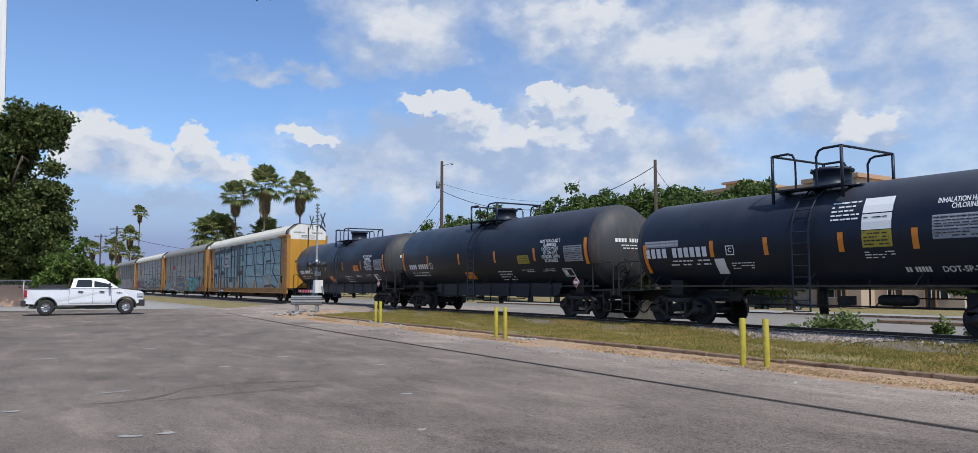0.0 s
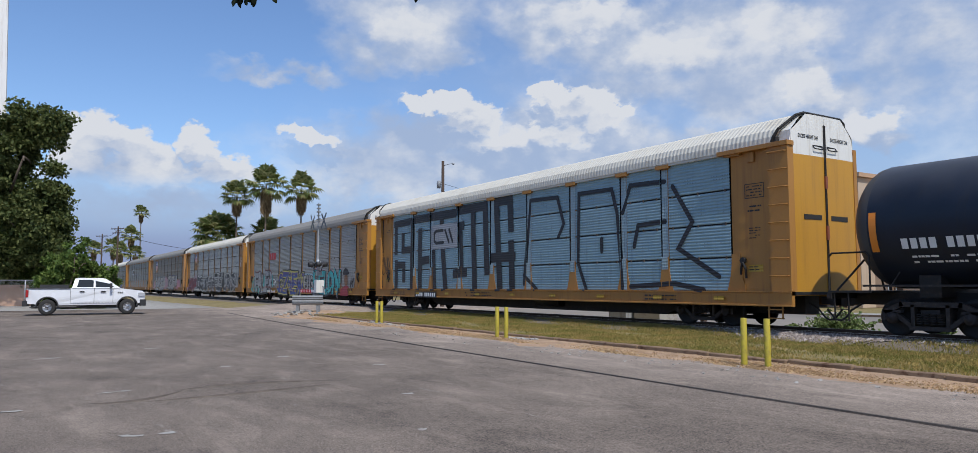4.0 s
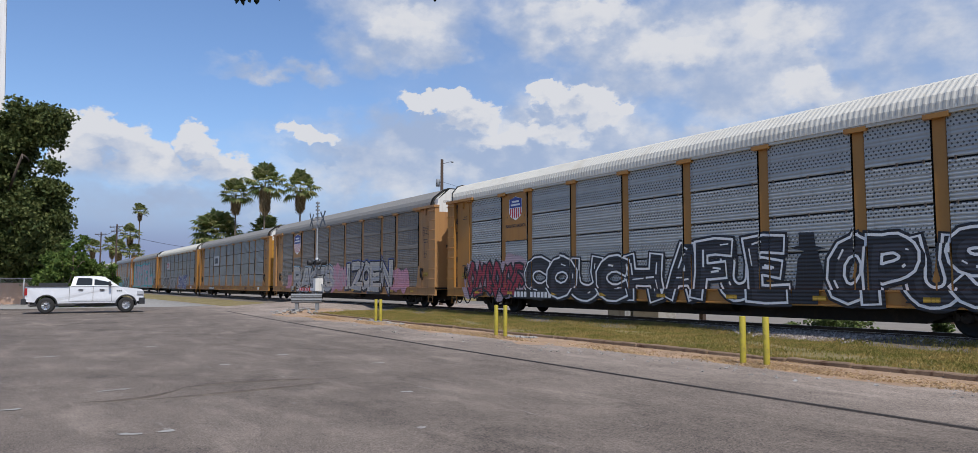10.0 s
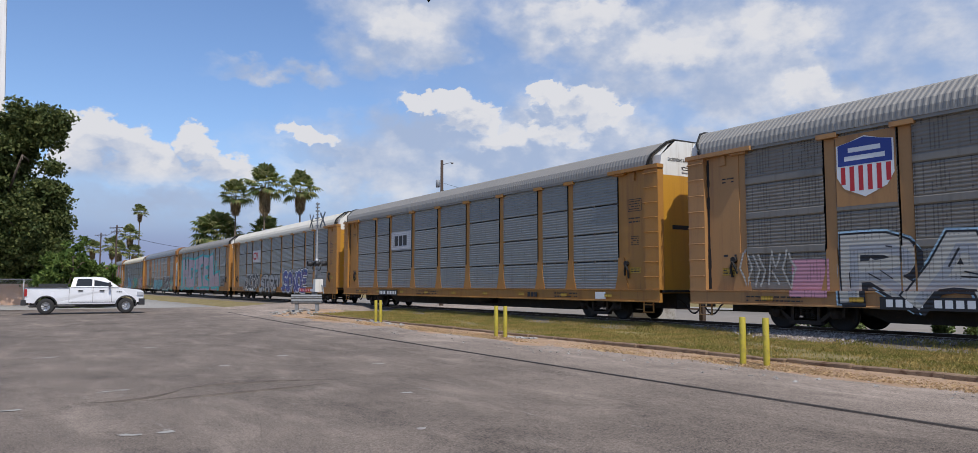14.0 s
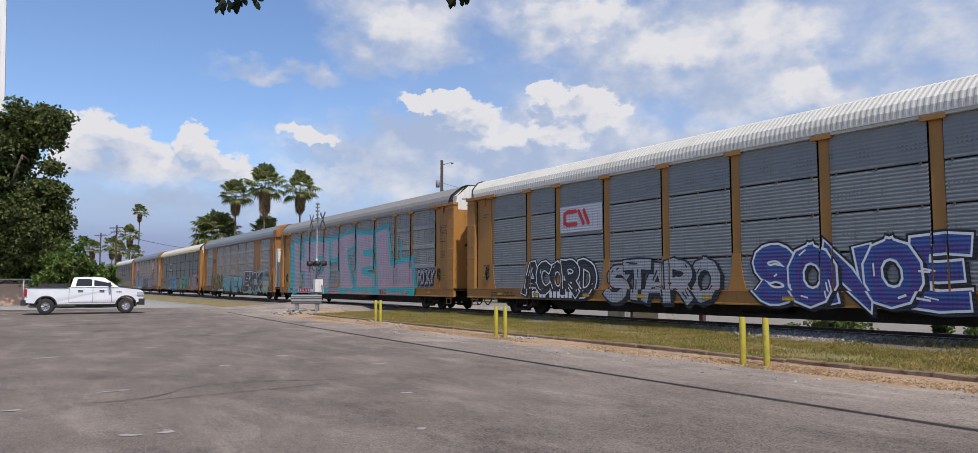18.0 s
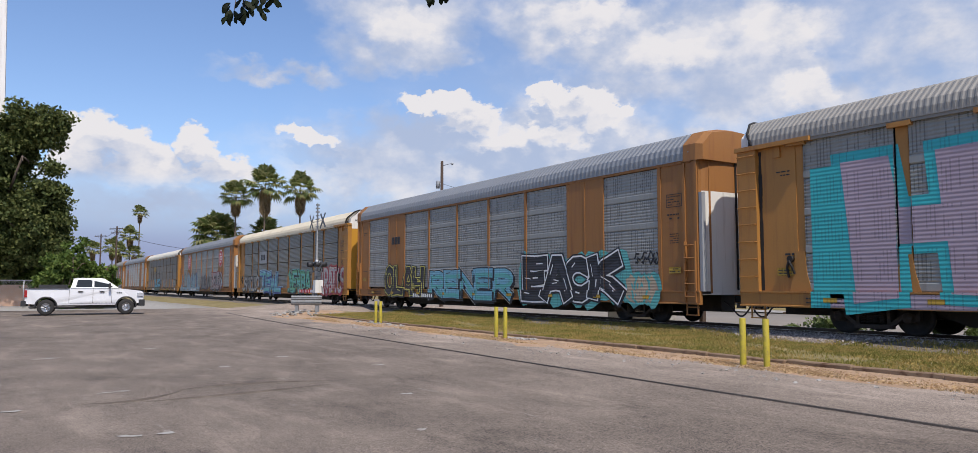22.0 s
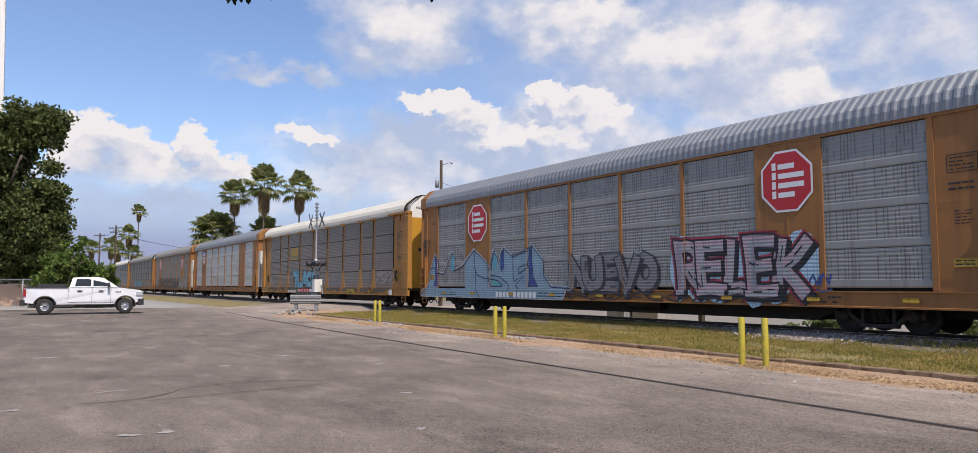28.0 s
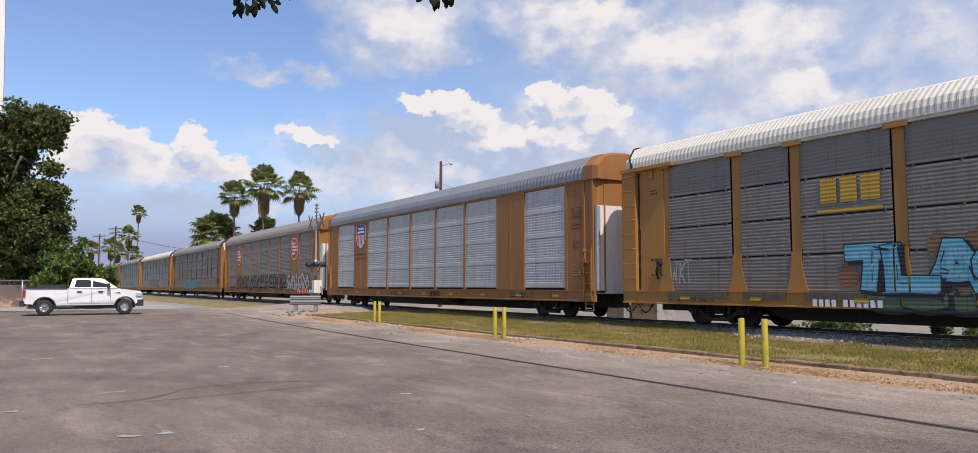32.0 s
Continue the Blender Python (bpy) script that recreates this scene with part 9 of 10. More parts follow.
cx_, cy_ = spot(32.6, 0.196)
cabinet(cx_ - 0.75, cy_, 1.1, 0.95, "grey_paint", "dark grey concrete utility box")
cabinet(cx_ + 0.75, cy_ + 0.3, 1.5, 0.98, "concrete", "pale concrete utility box")
px_, py_ = spot(29.3, 0.2835)
post_ = thing("timber_post", pose(px_, py_, 0), "short brown timber post behind the track", "post")
bm = bmesh.new()
box(bm, -0.09, 0.09, -0.09, 0.09, -0.1, 1.15)
bevelled(bm, 0.012)
part("post", bm, M["pole_wood"], post_)
for ahead, slant, w, h, seed in ((23.6, 0.462, 2.3, 0.85, 11), (20.6, 0.600, 0.45, 0.85, 12), (20.6, 0.645, 0.7, 0.9, 14), (25.2, 0.40, 0.7, 0.35, 13)):
    bx_, by_ = spot(ahead, slant)
    bush(bx_, by_, 0.05, w, h, "green leafy roadside bush beside the track", "leaf_bush", 58 if w > 2 else 22, 0.105, seed, "bushes by the track")


# ---- poles and wires ----
def utility_pole(x, y, height, label, arms, transformer=False, turn=0.0):
    p = thing("utility_pole", pose(x, y, 0, 0, 0, turn), label, "utility pole", "utility poles")
    bm = bmesh.new()
    lathe(bm, ((-0.2, 0.16), (height, 0.105), (height + 0.02, 0.0)), (0, 0, 0), (0, 0, 1), seg=12)
    part("pole", bm, M["pole_wood"], p)
    for z, half in arms:
        bm = bmesh.new()
        box(bm, -half, half, -0.17, -0.09, z - 0.06, z + 0.06)
        for xx in (-half * 0.5, half * 0.5):
            rod(bm, (xx, -0.13, z - 0.05), (0, -0.11, z - 0.55), 0.018, seg=5)
        arm = part("crossarm", bm, M["pole_wood"], p)
        for xx in (-half * 0.92, -half * 0.4, half * 0.4, half * 0.92):
            bm = bmesh.new()
            lathe(bm, ((0, 0.02), (0.05, 0.05), (0.09, 0.03), (0.13, 0.045), (0.17, 0.0)), (xx, -0.13, z + 0.06), (0, 0, 1), seg=8)
            part("insulator", bm, M["grey_paint"], arm)
    if transformer:
        bm = bmesh.new()
        lathe(bm, ((0, 0.0), (0.0, 0.15), (0.52, 0.15), (0.56, 0.12), (0.6, 0.0)), (-0.30, -0.1, height - 2.05), (0, 0, 1), seg=16)
        box(bm, -0.3, 0.0, -0.14, -0.06, height - 1.75, height - 1.68)
        part("transformer", bm, M["grey_paint"], p, "grey transformer can")
        bm = bmesh.new()
        rod(bm, (0, 0, height - 0.35), (0.9, 0, height - 0.2), 0.025)
        lathe(bm, ((0, 0.02), (0.05, 0.09), (0.12, 0.11), (0.16, 0.0)), (0.9, 0, height - 0.36), (0, 0, 1), seg=10)
        part("lamp_bracket", bm, M["grey_paint"], p)
    return p


ax_, ay_ = spot(56, -0.0635)
utility_pole(ax_, ay_, 11.0, "brown timber utility pole with transformer", (), True, 30)
bx2_, by2_ = spot(50, 0.2242)
utility_pole(bx2_, by2_, 10.1, "plain brown timber utility pole", ())
fx_, fy_ = spot(110, -0.4985)
utility_pole(fx_, fy_, 10.4, "distant timber utility pole with crossarms", ((10.0, 1.2), (9.4, 0.9)), turn=40)
hx_, hy_ = spot(135, -0.5195)
utility_pole(hx_, hy_, 11.0, "distant timber utility pole with crossarms", ((10.6, 1.3),), turn=40)


def wire(a, b, sag, label, r=0.018):
    c = bpy.data.curves.new("wire", "CURVE")
    c.dimensions, c.bevel_depth, c.bevel_resolution = "3D", r, 1
    s = c.splines.new("POLY")
    n = 14
    s.points.add(n)
    for i in range(n + 1):
        u = i / n
        p = Vector(a).lerp(Vector(b), u)
        s.points[i].co = (p.x, p.y, p.z - sag * 4 * u * (1 - u), 1)
    c.materials.append(M["black"])
    ob = new("wire", c)
    return tagged(ob, label, "wire", "overhead wires")


wire((bx2_, by2_, 9.7), (ax_, ay_, 8.75), 2.15, "black overhead cable sagging between poles", 0.024)
wire((ax_, ay_, 9.3), (*spot(75, 0.09), 10.2), 0.5, "thin overhead wire from the timber pole", 0.012)
wire((bx2_, by2_, 9.5), (*spot(62, 0.30), 6.0), 0.4, "black overhead cable from the timber pole")
wire((ax_, ay_, 8.3), (*spot(72, -0.135), 4.5), 0.5, "black overhead cable from the timber pole")
wire((ax_, ay_, 7.0), (*spot(57, -0.085), 4.0), 0.0, "thin stay wire of the timber pole", 0.012)
wire((fx_, fy_, 9.2), (*spot(125, -0.36), 7.3), 0.5, "thin overhead cable in the distance", 0.03)
wire((fx_, fy_, 9.9), (hx_, hy_, 10.5), 0.4, "thin overhead cable in the distance", 0.03)


# ---- vehicles ----
def wheel(vehicle, x, y, r, width, rim):
    bm = bmesh.new()
    lathe(bm, ((0.0, r * 0.53), (-0.01, r * 0.85), (0.02, r * 0.97), (0.05, r), (width - 0.05, r), (width - 0.02, r * 0.97), (width, r * 0.85), (width - 0.02, r * 0.53)), (x, y, r), (0, 1, 0), seg=28)
    w = part("wheel", bm, M["rubber"], vehicle)
    bm = bmesh.new()
    lathe(bm, ((0.05, 0.0), (0.04, r * 0.2), (0.09, r * 0.25), (0.08, r * 0.48), (0.01, r * 0.53), (0.05, r * 0.56)), (x, y, r), (0, 1, 0), seg=20)
    for i in range(8):
        a = i * math.pi / 4
        rod(bm, (x + r * 0.22 * math.cos(a), y + 0.035, r + r * 0.22 * math.sin(a)), (x + r * 0.49 * math.cos(a), y + 0.02, r + r * 0.49 * math.sin(a)), r * 0.07, seg=5)
    part("rim", bm, M[rim], w)


def arch(cx, r, n=8):
    return [(cx + r * math.cos(math.pi - math.pi * i / n), 0.42 + r * math.sin(math.pi * i / n)) for i in range(n + 1)]


def pickup(x, y, turn):
    """Crew-cab pickup; its nose points along +x."""
    t = thing("pickup_truck", pose(x, y, 0.012, 0, 0, turn) @ Matrix.Diagonal((0.985, 1.03, 1.04, 1)), "white crew-cab pickup truck waiting at the crossing", "truck")
    bm = bmesh.new()
    outline = [(-2.92, 0.62)] + [(-2.48, 0.58)] + arch(-1.92, 0.50) + [(-1.37, 0.52), (1.5, 0.52)] + arch(2.05, 0.50) + [(2.62, 0.6), (2.92, 0.66), (2.97, 0.95), (2.93, 1.18), (2.80, 1.27), (1.72, 1.40), (1.60, 1.43), (-0.78, 1.43), (-0.80, 1.40), (-2.92, 1.40)]
    plate(bm, outline, -0.97, 0.97)
    bevelled(bm, 0.045, 2, 0.9)
    for v in bm.verts:
        # sides lean in above the shoulder and below the sill, the nose narrows
        v.co.y *= 1.0 - 0.055 * max(0.0, (v.co.z - 1.12) / 0.3) - 0.03 * max(0.0, (0.75 - v.co.z) / 0.2) - 0.05 * max(0.0, (v.co.x - 2.3) / 0.65) ** 2
    body = part("body", bm, M["car_white"], t)
    bm = bmesh.new()
    lo, hi = 0.95, 0.74
    base_ = [(-0.76, 1.42), (1.66, 1.42), (0.92, 1.92), (0.6, 1.96), (-0.42, 1.96), (-0.62, 1.92)]
    ring = [[bm.verts.new((px, s * (lo if pz < 1.5 else hi), pz)) for px, pz in base_] for s in (-1, 1)]
    bm.faces.new(ring[0])
    bm.faces.new(ring[1][::-1])
    for i in range(6):
        bm.faces.new((ring[0][i], ring[1][i], ring[1][(i + 1) % 6], ring[0][(i + 1) % 6]))
    bevelled(bm, 0.03, 2, 0.5)
    cab = part("cab", bm, M["car_white"], t)

    def side_glass(pts):
        g = bmesh.new()
        for s in (-1,):
            vs = [g.verts.new((px, s * (lo + (hi - lo) * (pz - 1.42) / 0.5 + 0.006), pz)) for px, pz in pts]
            g.faces.new(vs)
        return g
    part("side_window", side_glass([(-0.52, 1.47), (0.30, 1.47), (0.30, 1.86), (-0.42, 1.86)]), M["glass"], cab, "dark tinted side window")
    part("side_window", side_glass([(0.40, 1.47), (1.36, 1.47), (0.86, 1.84), (0.40, 1.86)]), M["glass"], cab, "dark tinted side window")
    g = bmesh.new()
    g.faces.new([g.verts.new(p) for p in ((1.58, -0.84, 1.49), (1.58, 0.84, 1.49), (0.98, 0.68, 1.895), (0.98, -0.68, 1.895))])
    part("windscreen", g, M["glass"], cab)
    g = bmesh.new()
    g.faces.new([g.verts.new(p) for p in ((-0.765, -0.7, 1.5), (-0.765, 0.7, 1.5), (-0.655, 0.6, 1.86), (-0.655, -0.6, 1.86))])
    part("rear_window", g, M["glass"], cab)
    bm = bmesh.new()
    for xx in (-0.82, 0.35, 1.30):
        box(bm, xx - 0.008, xx + 0.008, -0.975, -0.966, 0.62, 1.42)
    box(bm, -0.8, 1.5, -0.975, -0.966, 0.62, 0.632)
    part("door_seam", bm, M["plastic"], t)
    for xx in (-0.38, 0.68):
        bm = bmesh.new()
        box(bm, xx, xx + 0.24, -0.99, -0.94, 1.20, 1.26)
        bevelled(bm, 0.01)
        part("door_handle", bm, M["plastic"], t, "black door handle")
    bm = bmesh.new()
    box(bm, -2.86, -0.85, -0.985, -0.90, 1.40, 1.435)
    box(bm, -2.86, -0.85, 0.90, 0.985, 1.40, 1.435)
    box(bm, -2.94, -2.87, -0.97, 0.97, 1.40, 1.435)
    part("bed_rail", bm, M["plastic"], t)
    bm = bmesh.new()
    box(bm, -2.3, -0.92, -0.78, 0.78, 1.36, 1.60)
    bevelled(bm, 0.03)
    part("bed_cover", bm, M["plastic"], t, "black load cover over the bed")
    bm = bmesh.new()
    box(bm, -3.10, -2.86, -0.97, 0.97, 0.48, 0.76)
    bevelled(bm, 0.04, 2)
    part("rear_bumper", bm, M["plastic"], t)
    bm = bmesh.new()
    box(bm, 2.70, 3.02, -0.97, 0.97, 0.45, 0.80)
    bevelled(bm, 0.06, 2)
    part("front_bumper", bm, M["plastic"], t)
    bm = bmesh.new()
    box(bm, 2.90, 2.985, -0.55, 0.55, 0.84, 1.20)
    part("grille", bm, M["plastic"], t)
    for s in (-1, 1):
        bm = bmesh.new()
        box(bm, 2.60, 2.95, min(s * 0.62, s * 0.985), max(s * 0.62, s * 0.985), 0.98, 1.17)
        bevelled(bm, 0.03)
        part("headlight", bm, M["lamp_clear"], t)
        bm = bmesh.new()
        box(bm, -2.945, -2.82, min(s * 0.82, s * 0.982), max(s * 0.82, s * 0.982), 0.95, 1.32)
        bevelled(bm, 0.02)
        part("tail_light", bm, M["lamp_red"], t)
        bm = bmesh.new()
        box(bm, 1.12, 1.24, s * 1.12 - 0.12, s * 1.12 + 0.12, 1.42, 1.68)
        rod(bm, (1.2, s * 0.95, 1.45), (1.2, s * 1.05, 1.48), 0.03)
        bevelled(bm, 0.03)
        part("mirror", bm, M["plastic"], t)
        for xx in (-1.92, 2.05):
            wheel(t, xx, s * 0.97 if s < 0 else 0.70, 0.42, 0.27, "alloy")
    bm = bmesh.new()
    for cx in (-1.92, 2.05):
        pts = arch(cx, 0.53, 12)
        for a, b in zip(pts, pts[1:]):
            rod(bm, (a[0], -0.972, a[1]), (b[0], -0.972, b[1]), 0.045, seg=6)
    part("wheel_arch", bm, M["plastic"], t)
    bm = bmesh.new()
    box(bm, -2.7, 2.6, -0.6, 0.6, 0.36, 0.62)
    pipe(bm, [(-0.5, -0.9, 0.42), (-2.5, -0.9, 0.44), (-2.75, -0.95, 0.42)], 0.04)
    part("chassis", bm, M["plastic"], t)
    bm = bmesh.new()
    for i, w in enumerate((0.05, 0.07, 0.05)):
        box(bm, 1.55 + i * 0.1, 1.55 + i * 0.1 + w, -0.976, -0.968, 1.14, 1.22)
    part("badge", bm, M["plastic"], t, "small dark badge")
    return t


tx_, ty_ = spot(42.4, -0.5365)
pickup(tx_, ty_, 86)


def parked_car(x, y, turn, paint, label):
    """Small sport utility car, seen from far."""
    t = thing("parked_car", pose(x, y, 0.002 + ground_dip(x, y), 0, 0, turn), label, "car", "parked cars")
    bm = bmesh.new()
    def arch_(cx):
        return [(cx + 0.40 * math.cos(math.pi - math.pi * i / 6), 0.34 + 0.40 * math.sin(math.pi * i / 6)) for i in range(7)]
    plate(bm, [(-2.25, 0.4)] + arch_(-1.4) + arch_(1.4) + [(2.2, 0.42), (2.25, 0.8), (1.2, 1.0), (-2.25, 1.02)], -0.9, 0.9)
    bevelled(bm, 0.06, 2, 0.9)
    part("body", bm, M[paint], t)
    bm = bmesh.new()
    ring = [[bm.verts.new((px, s * (0.86 if pz < 1.2 else 0.68), pz)) for px, pz in ((-2.2, 1.0), (1.25, 1.0), (0.5, 1.55), (-1.9, 1.6))] for s in (-1, 1)]
    bm.faces.new(ring[0])
    bm.faces.new(ring[1][::-1])
    for i in range(4):
        bm.faces.new((ring[0][i], ring[1][i], ring[1][(i + 1) % 4], ring[0][(i + 1) % 4]))
    bevelled(bm, 0.05, 2, 0.5)
    part("cabin", bm, M["glass"], t)
    bm = bmesh.new()
    box(bm, -1.9, 0.5, -0.66, 0.66, 1.585, 1.63)
    bevelled(bm, 0.02)
    part("roof", bm, M[paint], t)
    for s in (-1, 1):
        for xx in (-1.4, 1.4):
            wheel(t, xx, -0.91 if s < 0 else 0.68, 0.34, 0.22, "alloy")
        bm = bmesh.new()
        box(bm, 2.05, 2.22, min(s * 0.5, s * 0.86), max(s * 0.5, s * 0.86), 0.66, 0.8)
        part("headlight", bm, M["lamp_clear"], t)


parked_car(-41.9, 56.2, 58, "car_dark", "dark sport utility car parked beyond the street")


# ---- trees ----
x_, y_ = spot(58.0, -0.664)
tree(x_, y_, 0.0, 14.0, 5.6, 3.0, "large dark green oak tree beside the road", "leaf_oak", 640, 210, 0.28, 21,
     lobes=((2.3, 6.7, 3.2, 2.8), (-1.7, 9.2, 3.9, 4.1), (2.5, 13.8, 2.6, 1.9), (4.6, 14.2, 0.9, 0.9), (4.4, 11.0, 0.7, 0.6), (4.6, 8.3, 1.0, 1.4), (0.7, 12.4, 2.3, 2.5), (4.6, 5.2, 1.1, 1.3), (-1.2, 5.8, 2.6, 2.1), (1.2, 5.3, 2.2, 1.6), (-4.5, 7.0, 2.6, 3.0), (-1.2, 5.0, 2.2, 1.4), (0.9, 4.6, 1.9, 1.0), (2.6, 4.9, 1.6, 1.2), (3.4, 6.4, 2.4, 2.2), (4.2, 4.2, 1.5, 1.3), (0.8, 3.2, 2.2, 1.2), (2.4, 8.6, 2.6, 1.8)))
for ahead, slant, h, sp, base_, leaf, seed in ((52, -0.562, 4.9, 1.75, 0.2, "leaf_bright", 31), (53, -0.522, 3.5, 1.5, 0.1, "leaf_bright", 32), (90, -0.545, 5.0, 2.4, 0.4, "leaf_bright", 33), (66, -0.624, 2.9, 1.3, 0.9, "leaf_bright", 34), (54, -0.578, 3.2, 1.3, 0.1, "leaf_bright", 35), (61, -0.632, 4.6, 1.9, 0.2, "leaf_bright", 36), (60, -0.60, 4.2, 1.8, 0.2, "leaf_bright", 37)):
    x_, y_ = spot(ahead, slant)
    tree(x_, y_, 0.0, h, sp, base_, "green leafy tree by the roadside" if h > 4 else "yellow-green shrub by the wall", leaf, 170, 90, 0.24, seed, "roadside trees")
for i, (ahead, slant, h, sp) in enumerate(((106, -0.045, 12.4, 6.0), (102, -0.01, 12.2, 6.0), (96, 0.02, 12.4, 6.0), (92, 0.055, 11.2, 5.8), (88, 0.09, 11.5, 5.8), (84, 0.12, 11.9, 5.6), (80, 0.15, 12.7, 5.6), (76, 0.185, 12.7, 5.4), (73, 0.22, 12.1, 5.2), (70, 0.255, 11.7, 5.0), (67, 0.295, 11.6, 4.8), (65, 0.335, 11.9, 4.8), (60, 0.40, 8.9, 4.2), (56, 0.645, 9.2, 4.4), (112, -0.1, 9.8, 5.5))):
    x_, y_ = spot(ahead, slant)
    tree(x_, y_, 0.0, h, sp, 2.0, "green broad-leaved street tree behind the street", "leaf_street", 240, 90, 0.38, 50 + i, "street trees")
for ahead, slant, h, crown, skirt, seed, fr in ((118, -0.3400, 15.8, 3.6, 0.8, 1, 34), (116, -0.3015, 17.2, 4.1, 1.3, 2, 36), (116, -0.2535, 16.4, 3.7, 1.0, 3, 34), (122, -0.3650, 9.6, 5.0, 0.3, 4, 90), (122, -0.2990, 9.9, 3.7, 0.3, 5, 50)):
    x_, y_ = spot(ahead, slant)
    palm(x_, y_, h, crown, seed, "tall fan palm with a brown skirt" if h > 9 else "low fan palm with a dense green crown", skirt, "palms behind the track", fr)
for ahead, slant, h, crown, seed in ((190, -0.4685, 20.2, 2.6, 6), (175, -0.4805, 13.4, 3.2, 7), (170, -0.5035, 10.4, 3.0, 8), (165, -0.4945, 9.2, 2.8, 9), (175, -0.4745, 9.0, 2.8, 10), (160, -0.5300, 9.4, 2.6, 11)):
    x_, y_ = spot(ahead, slant)
    palm(x_, y_, h, crown, seed, "distant fan palm above the train", 1.0, "distant palms", 30)


for i in range(3):
    tree(-66.0 + 3.3 * i + 0.6 * math.sin(i * 2.3), 63.5 + 0.5 * math.sin(i * 1.7), 0.0, 2.4 + 0.5 * math.sin(i * 3.1), 1.9, 0.2, "dense dark green hedge shrub before the building", "leaf_street", 46, 60, 0.26, 120 + i, "hedge shrubs")


# ---- buildings ----
def tower():
    x, y = spot(74, -0.7135)
    t = thing("tower_building", pose(x, y, -0.05, 0, 0, 0), "tall plain white plastered tower building", "building")
    bm = bmesh.new()
    box(bm, -3.2, 3.2, -4, 4, 0, 34)
    for v in bm.verts:
        if v.co.z > 20:
            v.co.x, v.co.y = v.co.x * 0.72, v.co.y * 0.78
    bevelled(bm, 0.05)
    part("wall", bm, M["tower_white"], t)
    bm = bmesh.new()
    box(bm, -2.4, 2.4, -3.3, 3.3, 34, 34.6)
    part("roof", bm, M["concrete"], t)


tower()
x_, y_ = spot(60, -0.566)
wall_ = thing("garden_wall", pose(x_, y_, -0.05, 0, 0, 88), "low pink-tan rendered boundary wall", "wall", kind="structure")
for i in range(5):
    bm = bmesh.new()
    box(bm, -2.3, 2.26, -0.1, 0.1, 0.0, 1.75)
    part("wall_panel", bm, M["wall_pink"], wall_, at=pose(-2.5 - 4.6 * i, 0, 0))
    bm = bmesh.new()
    box(bm, -0.16, 0.16, -0.16, 0.16, 0.0, 1.85)
    part("pier", bm, M["wall_pink"], wall_, at=pose(-0.2 - 4.6 * i, 0, 0))

fence = thing("chain_link_fence", pose(*spot(57, -0.566), 0.0, 0, 0, 88), "low grey chain-link fence with steel posts", "fence")
for i in range(9):
    bm = bmesh.new()
    rod(bm, (-0.2 - 2.4 * i, 0, -0.05), (-0.2 - 2.4 * i, 0, 2.05), 0.035)
    part("post", bm, M["galv"], fence)
bm = bmesh.new()
rod(bm, (-19.4, 0, 2.03), (0, 0, 2.03), 0.028)
rod(bm, (-19.4, 0, 0.1), (0, 0, 0.1), 0.015)
part("top_rail", bm, M["galv"], fence)
bm = bmesh.new()
for i in range(128):
    for s in (-1, 1):
        a = Vector((-19.3 + 0.15 * i, 0, 0.1 if s > 0 else 2.0))
        b = a + Vector((1.9, 0, s * 1.9))
        if b.x < 0:
            rod(bm, a, b, 0.0035, seg=3, caps=False)
part("mesh", bm, M["galv"], fence, "woven wire mesh")

apron = bmesh.new()
strip(apron, [-90, -70, -56.5], [(-14, 0.02), (-2, 0.02), (9, 0.022), (12.5, 0.03), (12.52, -0.06)])
tagged(part("pavement", apron, M["concrete"]), "pale concrete pavement beside the road", "pavement", kind="structure")


